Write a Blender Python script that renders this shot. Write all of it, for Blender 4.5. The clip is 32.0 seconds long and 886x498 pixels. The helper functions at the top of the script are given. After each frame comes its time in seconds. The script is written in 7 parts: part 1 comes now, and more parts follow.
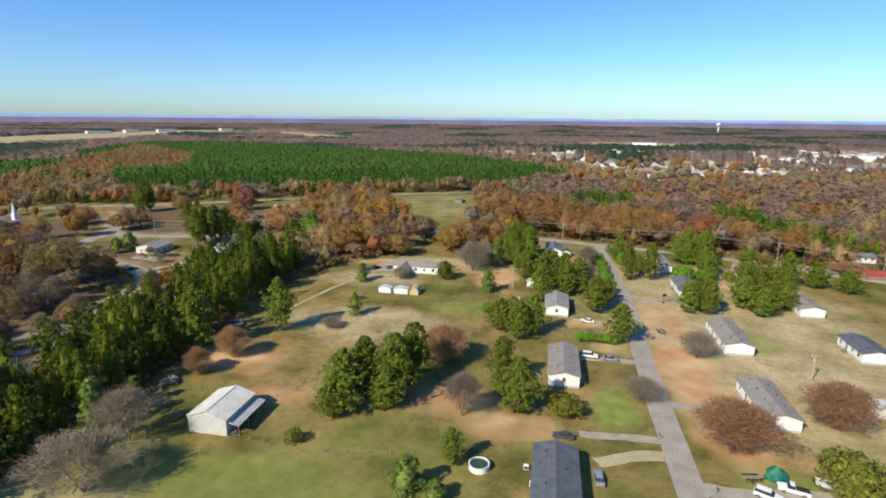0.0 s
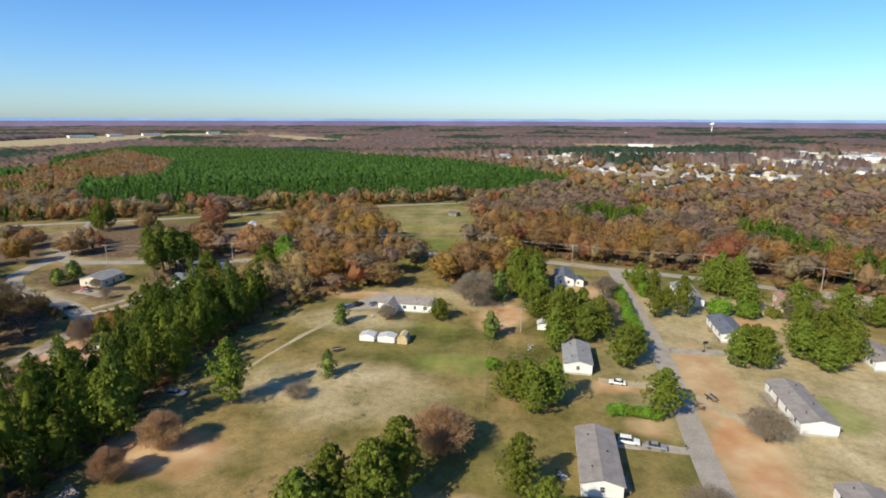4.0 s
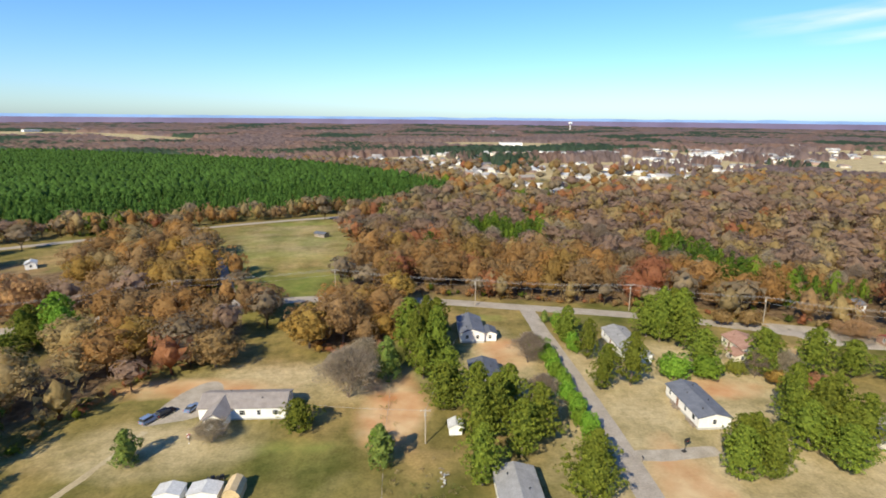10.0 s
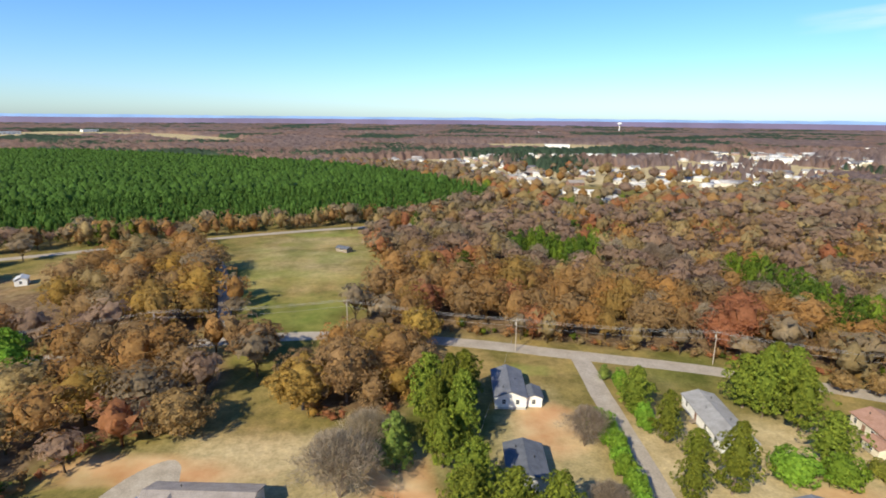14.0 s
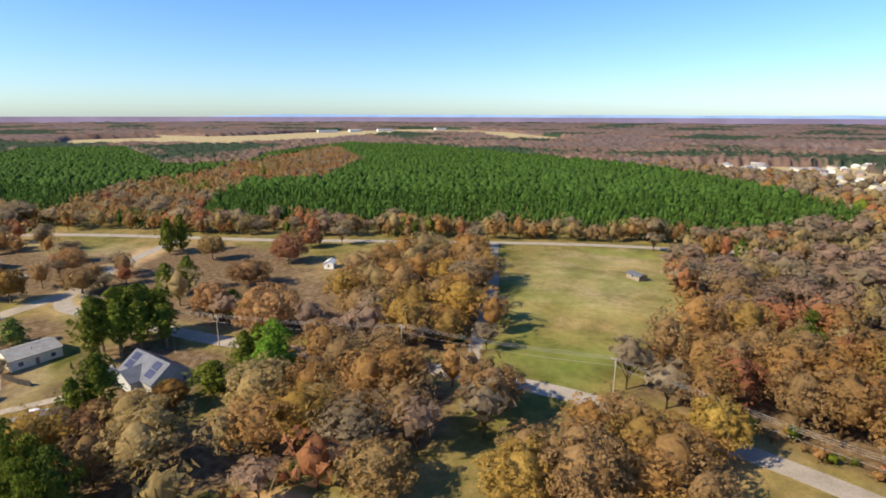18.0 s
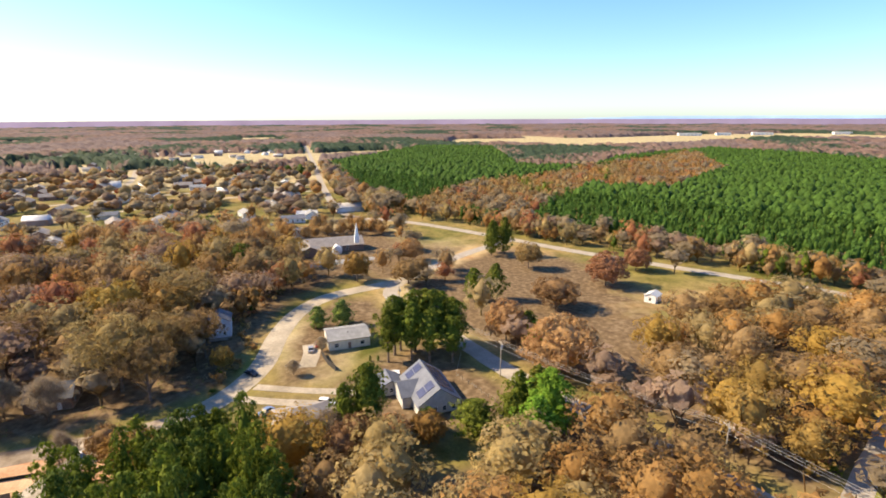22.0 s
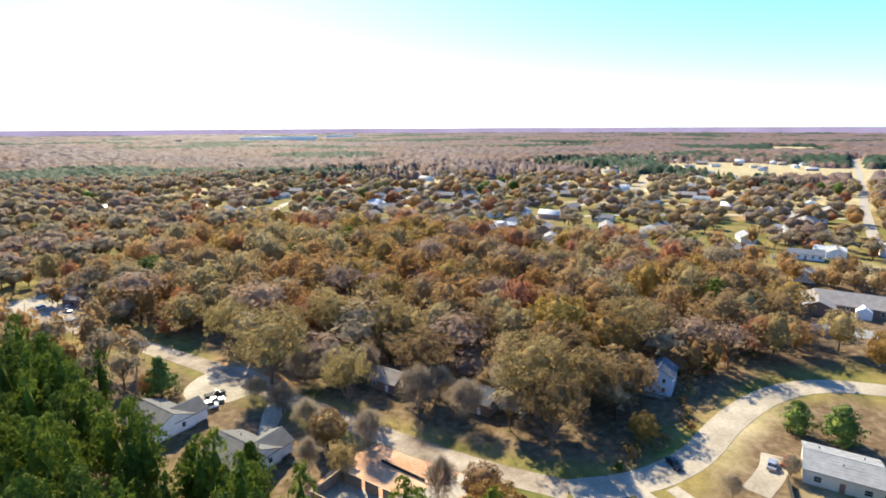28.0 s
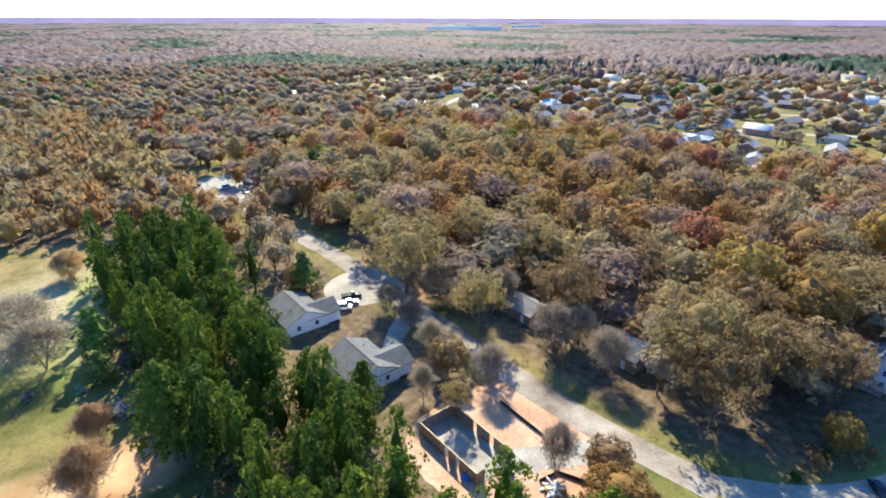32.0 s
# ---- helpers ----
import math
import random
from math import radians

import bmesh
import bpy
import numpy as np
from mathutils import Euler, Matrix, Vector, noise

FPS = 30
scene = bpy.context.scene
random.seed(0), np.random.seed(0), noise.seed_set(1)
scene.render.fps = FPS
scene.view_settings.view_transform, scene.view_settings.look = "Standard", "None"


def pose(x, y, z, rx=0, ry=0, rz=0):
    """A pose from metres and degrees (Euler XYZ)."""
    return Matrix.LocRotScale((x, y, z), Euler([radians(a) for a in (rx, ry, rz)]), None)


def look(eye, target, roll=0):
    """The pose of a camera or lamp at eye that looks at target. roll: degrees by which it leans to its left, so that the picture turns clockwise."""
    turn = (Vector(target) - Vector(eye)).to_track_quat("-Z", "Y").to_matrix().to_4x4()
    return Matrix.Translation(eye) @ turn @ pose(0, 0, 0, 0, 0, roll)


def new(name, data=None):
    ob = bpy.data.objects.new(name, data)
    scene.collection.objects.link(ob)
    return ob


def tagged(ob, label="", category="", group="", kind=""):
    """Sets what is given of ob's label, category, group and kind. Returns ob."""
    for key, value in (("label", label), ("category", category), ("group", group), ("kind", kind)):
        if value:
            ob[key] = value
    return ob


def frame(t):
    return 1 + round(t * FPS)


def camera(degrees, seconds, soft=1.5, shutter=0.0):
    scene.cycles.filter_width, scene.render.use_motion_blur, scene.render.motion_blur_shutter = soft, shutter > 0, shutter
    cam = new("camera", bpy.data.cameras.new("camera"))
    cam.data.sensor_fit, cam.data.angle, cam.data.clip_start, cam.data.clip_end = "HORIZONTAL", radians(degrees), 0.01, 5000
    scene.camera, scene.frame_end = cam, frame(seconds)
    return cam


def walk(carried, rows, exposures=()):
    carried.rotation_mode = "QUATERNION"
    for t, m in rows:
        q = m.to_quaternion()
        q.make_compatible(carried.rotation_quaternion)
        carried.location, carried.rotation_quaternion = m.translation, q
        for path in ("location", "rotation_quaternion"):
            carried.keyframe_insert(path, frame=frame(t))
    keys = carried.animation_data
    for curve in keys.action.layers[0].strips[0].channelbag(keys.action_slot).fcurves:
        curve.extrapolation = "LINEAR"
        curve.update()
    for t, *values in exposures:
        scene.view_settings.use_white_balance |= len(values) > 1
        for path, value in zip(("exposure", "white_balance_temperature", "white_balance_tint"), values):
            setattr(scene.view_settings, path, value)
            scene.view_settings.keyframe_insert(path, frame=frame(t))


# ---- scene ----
cam = camera(79.07, 32.0, soft=1.8)
ROWS = [
    (0.0, 0.20, -0.16, 68.60, 11.23, -13.74, -0.54),
    (0.5, -0.70, 4.61, 69.72, 11.25, -13.70, -0.53),
    (1.0, -1.80, 9.20, 70.62, 11.18, -13.67, -0.48),
    (1.5, -2.84, 13.74, 71.24, 11.12, -13.67, -0.44),
    (2.0, -3.82, 18.00, 71.54, 11.04, -13.67, -0.40),
    (2.5, -4.69, 22.65, 71.64, 11.00, -13.63, -0.34),
    (3.0, -5.73, 27.87, 71.78, 10.87, -13.60, -0.30),
    (3.5, -6.62, 32.94, 71.93, 10.81, -13.64, -0.25),
    (5.5, -10.29, 53.39, 72.23, 8.50, -13.70, -0.25),
    (6.0, -11.08, 58.75, 72.33, 8.50, -13.72, -0.28),
    (6.5, -11.90, 64.25, 72.29, 8.46, -13.73, -0.26),
    (7.0, -12.55, 69.91, 72.25, 6.69, -13.73, -0.27),
    (7.5, -13.14, 74.76, 72.20, 4.27, -13.72, -0.31),
    (8.0, -14.17, 80.74, 72.26, 2.22, -13.73, -0.38),
    (8.5, -14.81, 86.74, 72.22, 0.61, -13.73, -0.39),
    (9.0, -15.17, 92.46, 72.15, -0.85, -13.74, -0.41),
    (9.5, -15.50, 97.98, 72.35, -2.13, -13.79, -0.49),
    (10.0, -14.83, 105.82, 72.70, -3.15, -13.81, -0.55),
    (10.5, -14.63, 112.53, 72.75, -4.66, -13.78, -0.61),
    (11.0, -14.75, 117.04, 72.61, -6.36, -13.77, -0.63),
    (11.5, -14.70, 119.40, 72.38, -7.31, -13.77, -0.65),
    (12.0, -14.16, 124.83, 72.38, -8.23, -13.72, -0.66),
    (12.5, -13.70, 129.59, 72.48, -8.84, -13.66, -0.69),
    (13.0, -13.07, 135.14, 72.53, -4.83, -13.72, -0.57),
    (13.5, -11.23, 140.99, 72.67, -1.15, -13.78, -0.53),
    (15.5, -9.16, 160.95, 72.39, 11.56, -14.02, -0.46),
    (16.0, -8.75, 167.24, 72.42, 16.84, -14.06, -0.33),
    (16.5, -9.16, 172.51, 72.45, 20.91, -14.07, -0.29),
    (17.0, -9.89, 177.65, 72.51, 24.81, -14.09, -0.24),
    (17.5, -10.53, 183.25, 72.41, 29.28, -14.07, -0.19),
    (18.0, -11.94, 188.70, 72.23, 34.47, -14.07, -0.16),
    (18.5, -13.98, 194.30, 71.94, 41.21, -14.03, -0.06),
    (19.0, -16.29, 199.11, 71.88, 47.27, -13.95, -0.02),
    (19.5, -18.47, 203.22, 72.05, 52.22, -13.96, 0.04),
    (20.0, -21.03, 206.79, 72.20, 57.05, -13.96, 0.09),
    (20.5, -23.80, 210.05, 72.14, 62.02, -13.93, 0.15),
    (21.0, -26.61, 213.24, 72.31, 65.72, -13.93, 0.21),
    (21.5, -29.94, 215.57, 72.14, 67.81, -13.89, 0.21),
    (22.0, -33.71, 217.88, 71.98, 70.70, -13.84, 0.22),
    (22.5, -37.04, 219.87, 71.98, 73.51, -13.78, 0.22),
    (23.0, -40.27, 221.45, 72.02, 79.23, -13.70, 0.31),
    (23.5, -43.65, 223.29, 72.08, 85.62, -13.65, 0.38),
    (24.0, -47.28, 224.71, 71.96, 91.42, -13.53, 0.47),
    (24.5, -51.08, 225.64, 72.06, 96.79, -13.49, 0.50),
    (25.0, -54.50, 226.45, 71.92, 102.31, -13.32, 0.55),
    (25.5, -58.29, 227.02, 71.65, 107.50, -13.25, 0.52),
    (26.0, -61.56, 227.09, 71.63, 111.35, -13.17, 0.46),
    (26.5, -64.93, 227.02, 71.50, 115.22, -13.05, 0.42),
    (28.5, -77.07, 224.31, 71.87, 123.18, -12.97, 0.23),
    (29.0, -79.90, 223.42, 71.99, 123.68, -12.99, 0.22),
    (29.5, -82.31, 222.26, 72.10, 123.93, -12.95, 0.16),
    (30.0, -84.69, 220.83, 72.12, 126.27, -12.92, 0.08),
    (30.5, -86.93, 219.92, 71.94, 131.09, -12.82, 0.04),
    (31.0, -89.02, 219.30, 71.71, 134.78, -13.53, 0.01),
    (31.5, -90.80, 218.43, 71.36, 137.96, -17.30, -0.08),
    (32.0, -92.30, 217.50, 71.05, 141.10, -23.55, -0.14),
]
EXPOSURES = [(0, 0.3, 6400, 12), (6, 0.3, 6400, 12), (12, 0.55, 6600, 13), (14, 0.5, 6600, 13), (17, 0.44, 6600, 14), (19, 0.92, 7600, 17), (21, 1.12, 7900, 18), (23, 1.14, 7300, 16), (25, 1.22, 6900, 13), (26, 1.34, 6700, 12), (29, 1.28, 6400, 9), (32, 1.34, 5700, 9)]
walk(cam, [(t, pose(x, y, z, 90 + pitch, roll, yaw)) for t, x, y, z, yaw, pitch, roll in ROWS], EXPOSURES)

# ---- daylight ----
SUN = Vector((-0.55, -0.835, 0.0)).normalized()
ELEV = radians(36)
world = bpy.data.worlds.new("sky")
scene.world = world
world.use_nodes = True
wn, wl = world.node_tree.nodes, world.node_tree.links
sky = wn.new("ShaderNodeTexSky")
sky.sky_type, sky.sun_disc = "NISHITA", False
sky.sun_elevation, sky.sun_rotation = ELEV, radians(213.4)
sky.altitude, sky.air_density, sky.dust_density, sky.ozone_density = 0, 1.0, 0.4, 1.0
wn["Background"].inputs["Strength"].default_value = 0.1
clear = wn.new("ShaderNodeHueSaturation")
clear.inputs["Saturation"].default_value = 1.1
cool = wn.new("ShaderNodeMix")
cool.data_type, cool.blend_type = "RGBA", "MULTIPLY"
cool.inputs[0].default_value, cool.inputs[7].default_value = 1.0, (0.69, 0.96, 1.34, 1)
wl.new(sky.outputs[0], cool.inputs[6])
wl.new(cool.outputs[2], clear.inputs["Color"])
wl.new(clear.outputs["Color"], wn["Background"].inputs["Color"])
sun_data = bpy.data.lights.new("sun", "SUN")
sun_data.energy, sun_data.angle, sun_data.color = 5.0, radians(0.53), (1.0, 0.91, 0.67)
sun = new("sun", sun_data)
sun.matrix_world = look((SUN * math.cos(ELEV) + Vector((0, 0, math.sin(ELEV)))) * 300, (0, 0, 0))


# ---- materials ----
def material(name, rough=0.8, metal=0.0):
    m = bpy.data.materials.new(name)
    m.use_nodes = True
    b = m.node_tree.nodes["Principled BSDF"]
    b.inputs["Roughness"].default_value, b.inputs["Metallic"].default_value = rough, metal
    b.inputs["Specular IOR Level"].default_value = 0.25
    return m, m.node_tree.nodes, m.node_tree.links, b


def rgba(c):
    return (c[0], c[1], c[2], 1.0)


def noise_ramp(nt, scale, stops, detail=4.0, coords="Object"):
    """Noise in metres through a colour ramp; returns the colour socket."""
    n, l = nt.nodes, nt.links
    tc, no, ra = n.new("ShaderNodeTexCoord"), n.new("ShaderNodeTexNoise"), n.new("ShaderNodeValToRGB")
    no.inputs["Scale"].default_value, no.inputs["Detail"].default_value = scale, detail
    l.new(tc.outputs[coords], no.inputs["Vector"])
    l.new(no.outputs["Fac"], ra.inputs["Fac"])
    e = ra.color_ramp.elements
    e[0].position, e[0].color = stops[0][0], rgba(stops[0][1])
    e[1].position, e[1].color = stops[-1][0], rgba(stops[-1][1])
    for p, c in stops[1:-1]:
        k = e.new(p)
        k.color = rgba(c)
    return ra.outputs["Color"], no.outputs["Fac"]


def mix(nt, fac, a, b, mode="MIX"):
    m = nt.nodes.new("ShaderNodeMix")
    m.data_type, m.blend_type = "RGBA", mode
    for sock, v in ((m.inputs[0], fac), (m.inputs[6], a), (m.inputs[7], b)):
        if isinstance(v, (int, float)):
            sock.default_value = v
        elif isinstance(v, (tuple, list)):
            sock.default_value = rgba(v)
        else:
            nt.links.new(v, sock)
    return m.outputs[2]


def bump(nt, b, height, strength, distance):
    k = nt.nodes.new("ShaderNodeBump")
    k.inputs["Strength"].default_value, k.inputs["Distance"].default_value = strength, distance
    nt.links.new(height, k.inputs["Height"])
    nt.links.new(k.outputs[0], b.inputs["Normal"])


def plain(name, a, b2, scale=2.0, rough=0.7, metal=0.0, relief=0.0, coords="Object", vary=0.0):
    """A surface that drifts between two colours at two scales."""
    m, n, l, b = material(name, rough, metal)
    nt = m.node_tree
    c1, f1 = noise_ramp(nt, scale, [(0.3, a), (0.7, b2)], coords=coords)
    c2, f2 = noise_ramp(nt, scale * 9, [(0.3, (0.8, 0.8, 0.8)), (0.7, (1.1, 1.1, 1.1))], coords=coords)
    c = mix(nt, 1.0, c1, c2, "MULTIPLY")
    if vary:
        oi, ra = n.new("ShaderNodeObjectInfo"), n.new("ShaderNodeMapRange")
        l.new(oi.outputs["Random"], ra.inputs[0])
        ra.inputs[3].default_value, ra.inputs[4].default_value = 1 - vary, 1 + vary
        c = mix(nt, 1.0, c, ra.outputs[0], "MULTIPLY")
    l.new(c, b.inputs["Base Color"])
    if relief:
        bump(nt, b, f2, 0.6, relief)
    return m


def leaf_material(name, dark, light, tinted=False, vary=0.22, rough=0.75, cut=False, through_leaf=0.45):
    """Leaves: each clump differs a little, and each tree from its neighbours."""
    m, n, l, b = material(name, rough)
    nt = m.node_tree
    geo, ra = n.new("ShaderNodeNewGeometry"), n.new("ShaderNodeValToRGB")
    l.new(geo.outputs["Random Per Island"], ra.inputs["Fac"])
    e = ra.color_ramp.elements
    e[0].color, e[1].color = rgba(dark), rgba(light)
    c = ra.outputs["Color"]
    if tinted:
        at = n.new("ShaderNodeAttribute")
        at.attribute_name = "tint"
        c = mix(nt, 1.0, c, at.outputs["Color"], "MULTIPLY")
    else:
        oi, mr = n.new("ShaderNodeObjectInfo"), n.new("ShaderNodeMapRange")
        l.new(oi.outputs["Random"], mr.inputs[0])
        mr.inputs[3].default_value, mr.inputs[4].default_value = 1 - vary, 1 + vary
        c = mix(nt, 1.0, c, mr.outputs[0], "MULTIPLY")
        hs, m2 = n.new("ShaderNodeHueSaturation"), n.new("ShaderNodeMath")
        m2.operation, m2.inputs[1].default_value, m2.inputs[2].default_value = "MULTIPLY_ADD", 0.03, 0.485
        l.new(oi.outputs["Random"], m2.inputs[0])
        l.new(m2.outputs[0], hs.inputs["Hue"])
        l.new(c, hs.inputs["Color"])
        c = hs.outputs["Color"]
    speck, height = noise_ramp(nt, 1.1, [(0.34, (0.8, 0.8, 0.8)), (0.52, (0.99, 0.99, 0.99)), (0.68, (1.14, 1.13, 1.1))], 3.0)
    c = mix(nt, 1.0, c, speck, "MULTIPLY")
    bump(nt, b, height, 0.6, 0.4)
    l.new(c, b.inputs["Base Color"])
    b.inputs["Specular IOR Level"].default_value = 0.1
    tr, ms = n.new("ShaderNodeBsdfTranslucent"), n.new("ShaderNodeMixShader")
    l.new(c, tr.inputs["Color"])
    ms.inputs[0].default_value = through_leaf
    l.new(b.outputs[0], ms.inputs[1])
    l.new(tr.outputs[0], ms.inputs[2])
    last = ms.outputs[0]
    if cut:
        # gaps between the leaves of a clump
        no, tc, gt = n.new("ShaderNodeTexNoise"), n.new("ShaderNodeTexCoord"), n.new("ShaderNodeMath")
        no.inputs["Scale"].default_value, no.inputs["Detail"].default_value = 3.2, 2.0
        l.new(tc.outputs["Object"], no.inputs["Vector"])
        gt.operation, gt.inputs[1].default_value = "GREATER_THAN", 0.44
        l.new(no.outputs["Fac"], gt.inputs[0])
        tp, m2 = n.new("ShaderNodeBsdfTransparent"), n.new("ShaderNodeMixShader")
        l.new(gt.outputs[0], m2.inputs[0])
        l.new(tp.outputs[0], m2.inputs[1])
        l.new(last, m2.inputs[2])
        last = m2.outputs[0]
    l.new(last, n["Material Output"].inputs["Surface"])
    return m


LEAF_COLOURS = {
    "pine": ("pine_needles", (0.07, 0.098, 0.014), (0.20, 0.228, 0.028)),
    "lush": ("bright_green_leaves", (0.10, 0.19, 0.02), (0.20, 0.32, 0.035)),
    "cedar": ("cedar_scales", (0.07, 0.11, 0.022), (0.17, 0.21, 0.045)),
    "oak": ("brown_oak_leaves", (0.21, 0.125, 0.055), (0.32, 0.195, 0.09)),
    "tan": ("tan_autumn_leaves", (0.25, 0.17, 0.075), (0.35, 0.25, 0.115)),
    "rust": ("rust_red_leaves", (0.26, 0.125, 0.06), (0.40, 0.21, 0.105)),
    "gold": ("golden_leaves", (0.27, 0.165, 0.045), (0.38, 0.24, 0.065)),
    "dead": ("dead_brown_leaves", (0.38, 0.235, 0.12), (0.54, 0.36, 0.20)),
    "olive": ("olive_leaves", (0.13, 0.14, 0.025), (0.30, 0.28, 0.05)),
    "twig": ("bare_twigs", (0.25, 0.195, 0.135), (0.41, 0.335, 0.245)),
}
THIN = {"pine": 0.16, "oak": 0.4, "tan": 0.6, "gold": 0.4, "rust": 0.35, "lush": 0.22, "cedar": 0.12}
LEAF = {k: leaf_material(*v, through_leaf=THIN.get(k, 0.45)) for k, v in LEAF_COLOURS.items()}
LEAF_CUT = {k: leaf_material(v[0] + "_sprays", *v[1:], cut=True, through_leaf=THIN.get(k, 0.45)) for k, v in LEAF_COLOURS.items()}
LEAF["wood"] = leaf_material("woods_leaves", (0.92, 0.92, 0.91), (1.05, 1.04, 1.02), tinted=True, through_leaf=0.52)
LEAF_CUT["wood"] = leaf_material("woods_leaf_sprays", (0.90, 0.90, 0.89), (1.06, 1.05, 1.03), tinted=True, cut=True, through_leaf=0.52)
LEAF["needles"] = leaf_material("woods_needles", (0.86, 0.86, 0.85), (1.12, 1.1, 1.06), tinted=True, through_leaf=0.3)
LEAF_CUT["needles"] = leaf_material("woods_needle_sprays", (0.84, 0.84, 0.83), (1.14, 1.12, 1.08), tinted=True, cut=True, through_leaf=0.3)
BARK = plain("grey_brown_bark", (0.13, 0.09, 0.065), (0.24, 0.19, 0.15), 1.5, 0.9)

ASPHALT = plain("worn_asphalt", (0.29, 0.25, 0.205), (0.38, 0.335, 0.28), 0.25, 0.9, 0, 0.01)
DARK_ASPHALT = plain("dark_asphalt", (0.20, 0.20, 0.20), (0.28, 0.27, 0.26), 0.25, 0.9, 0, 0.01)
CONCRETE = plain("pale_concrete", (0.27, 0.225, 0.165), (0.43, 0.365, 0.28), 0.13, 0.88)
# brown patches: fallen leaves, and tree shade put into the colour as well
LITTER_DAPPLED = plain("leaf_and_shade_concrete", (0.15, 0.105, 0.07), (0.40, 0.33, 0.25), 0.16, 0.92)
GRAVEL = plain("pale_gravel", (0.29, 0.25, 0.195), (0.41, 0.36, 0.29), 0.35, 0.95, 0, 0.03)
CLAY = plain("red_clay", (0.42, 0.22, 0.12), (0.58, 0.37, 0.23), 0.2, 0.95, 0, 0.05)
TAN_DIRT = plain("tan_dirt_track", (0.36, 0.29, 0.17), (0.46, 0.38, 0.24), 0.2, 0.95)
WHITE = plain("white_siding", (0.72, 0.71, 0.68), (0.82, 0.81, 0.78), 0.7, 0.6, vary=0.05)
CREAM = plain("cream_siding", (0.66, 0.61, 0.50), (0.76, 0.71, 0.60), 0.7, 0.6)
BLUE_SIDING = plain("pale_blue_siding", (0.52, 0.59, 0.68), (0.60, 0.67, 0.76), 0.7, 0.6)
BRICK = plain("brown_brick_wall", (0.22, 0.13, 0.09), (0.32, 0.20, 0.15), 3.0, 0.85)
GREY_SIDING = plain("grey_siding", (0.40, 0.40, 0.39), (0.50, 0.50, 0.48), 0.7, 0.6)
TAN_WOOD = plain("tan_plywood", (0.50, 0.37, 0.20), (0.62, 0.48, 0.28), 1.0, 0.75)
OLD_WOOD = plain("weathered_wood", (0.20, 0.16, 0.12), (0.34, 0.28, 0.22), 1.5, 0.85)
SHINGLE = {
    "grey": plain("grey_shingles", (0.24, 0.235, 0.23), (0.33, 0.325, 0.32), 0.5, 0.9, 0, 0.01),
    "dark": plain("slate_blue_shingles", (0.085, 0.095, 0.115), (0.13, 0.14, 0.165), 0.5, 0.85, 0, 0.01),
    "blue": plain("blue_grey_shingles", (0.115, 0.125, 0.15), (0.165, 0.175, 0.205), 0.5, 0.85, 0, 0.01),
    "brown": plain("red_brown_shingles", (0.30, 0.17, 0.12), (0.40, 0.24, 0.18), 0.5, 0.9, 0, 0.01),
    "taupe": plain("taupe_shingles", (0.23, 0.20, 0.18), (0.31, 0.275, 0.25), 0.5, 0.9, 0, 0.01),
    "slate": plain("weathered_grey_shingles", (0.115, 0.11, 0.10), (0.165, 0.155, 0.14), 0.5, 0.9, 0, 0.01),
    "red": plain("red_metal_roof", (0.38, 0.06, 0.05), (0.46, 0.09, 0.07), 0.5, 0.5, 0.2),
    "metal": plain("galvanised_roof_metal", (0.44, 0.43, 0.41), (0.56, 0.55, 0.53), 0.3, 0.45, 0.25),
    "pale": plain("pale_roof_metal", (0.52, 0.51, 0.48), (0.64, 0.63, 0.60), 0.3, 0.5, 0.1),
}
PANEL = plain("solar_panel_glass", (0.05, 0.055, 0.10), (0.08, 0.085, 0.14), 0.6, 0.25, 0.2)
GLASS = plain("dark_window_glass", (0.03, 0.035, 0.04), (0.06, 0.065, 0.07), 1.0, 0.12)
TRIM = plain("white_trim", (0.72, 0.72, 0.70), (0.80, 0.80, 0.78), 1.0, 0.5)
RUBBER = plain("black_rubber", (0.02, 0.02, 0.02), (0.04, 0.04, 0.04), 2.0, 0.8)
CHROME = plain("dull_chrome", (0.45, 0.45, 0.46), (0.6, 0.6, 0.6), 2.0, 0.3, 0.9)
PAINT = {
    "white": plain("white_car_paint", (0.72, 0.72, 0.71), (0.8, 0.8, 0.79), 0.8, 0.25),
    "silver": plain("silver_car_paint", (0.42, 0.43, 0.45), (0.5, 0.51, 0.53), 0.8, 0.25, 0.5),
    "blue": plain("pale_blue_car_paint", (0.20, 0.28, 0.42), (0.26, 0.34, 0.5), 0.8, 0.25, 0.3),
    "black": plain("black_car_paint", (0.012, 0.014, 0.02), (0.025, 0.028, 0.035), 0.8, 0.2),
    "red": plain("red_car_paint", (0.35, 0.03, 0.02), (0.42, 0.05, 0.035), 0.8, 0.3),
    "grey": plain("dark_grey_car_paint", (0.08, 0.085, 0.09), (0.12, 0.125, 0.13), 0.8, 0.25, 0.3),
}
TARP = plain("green_tarpaulin", (0.01, 0.11, 0.075), (0.02, 0.17, 0.11), 1.2, 0.5, 0, 0.05)
BLUE_TARP = plain("blue_plastic", (0.05, 0.16, 0.42), (0.09, 0.24, 0.55), 1.2, 0.5)
WIRE = plain("grey_cable", (0.25, 0.25, 0.25), (0.35, 0.35, 0.35), 1.0, 0.5)
POLE_WOOD = plain("pole_wood", (0.34, 0.29, 0.23), (0.46, 0.40, 0.33), 1.0, 0.85)
WATER = plain("pool_water", (0.03, 0.06, 0.04), (0.06, 0.10, 0.07), 1.0, 0.08)


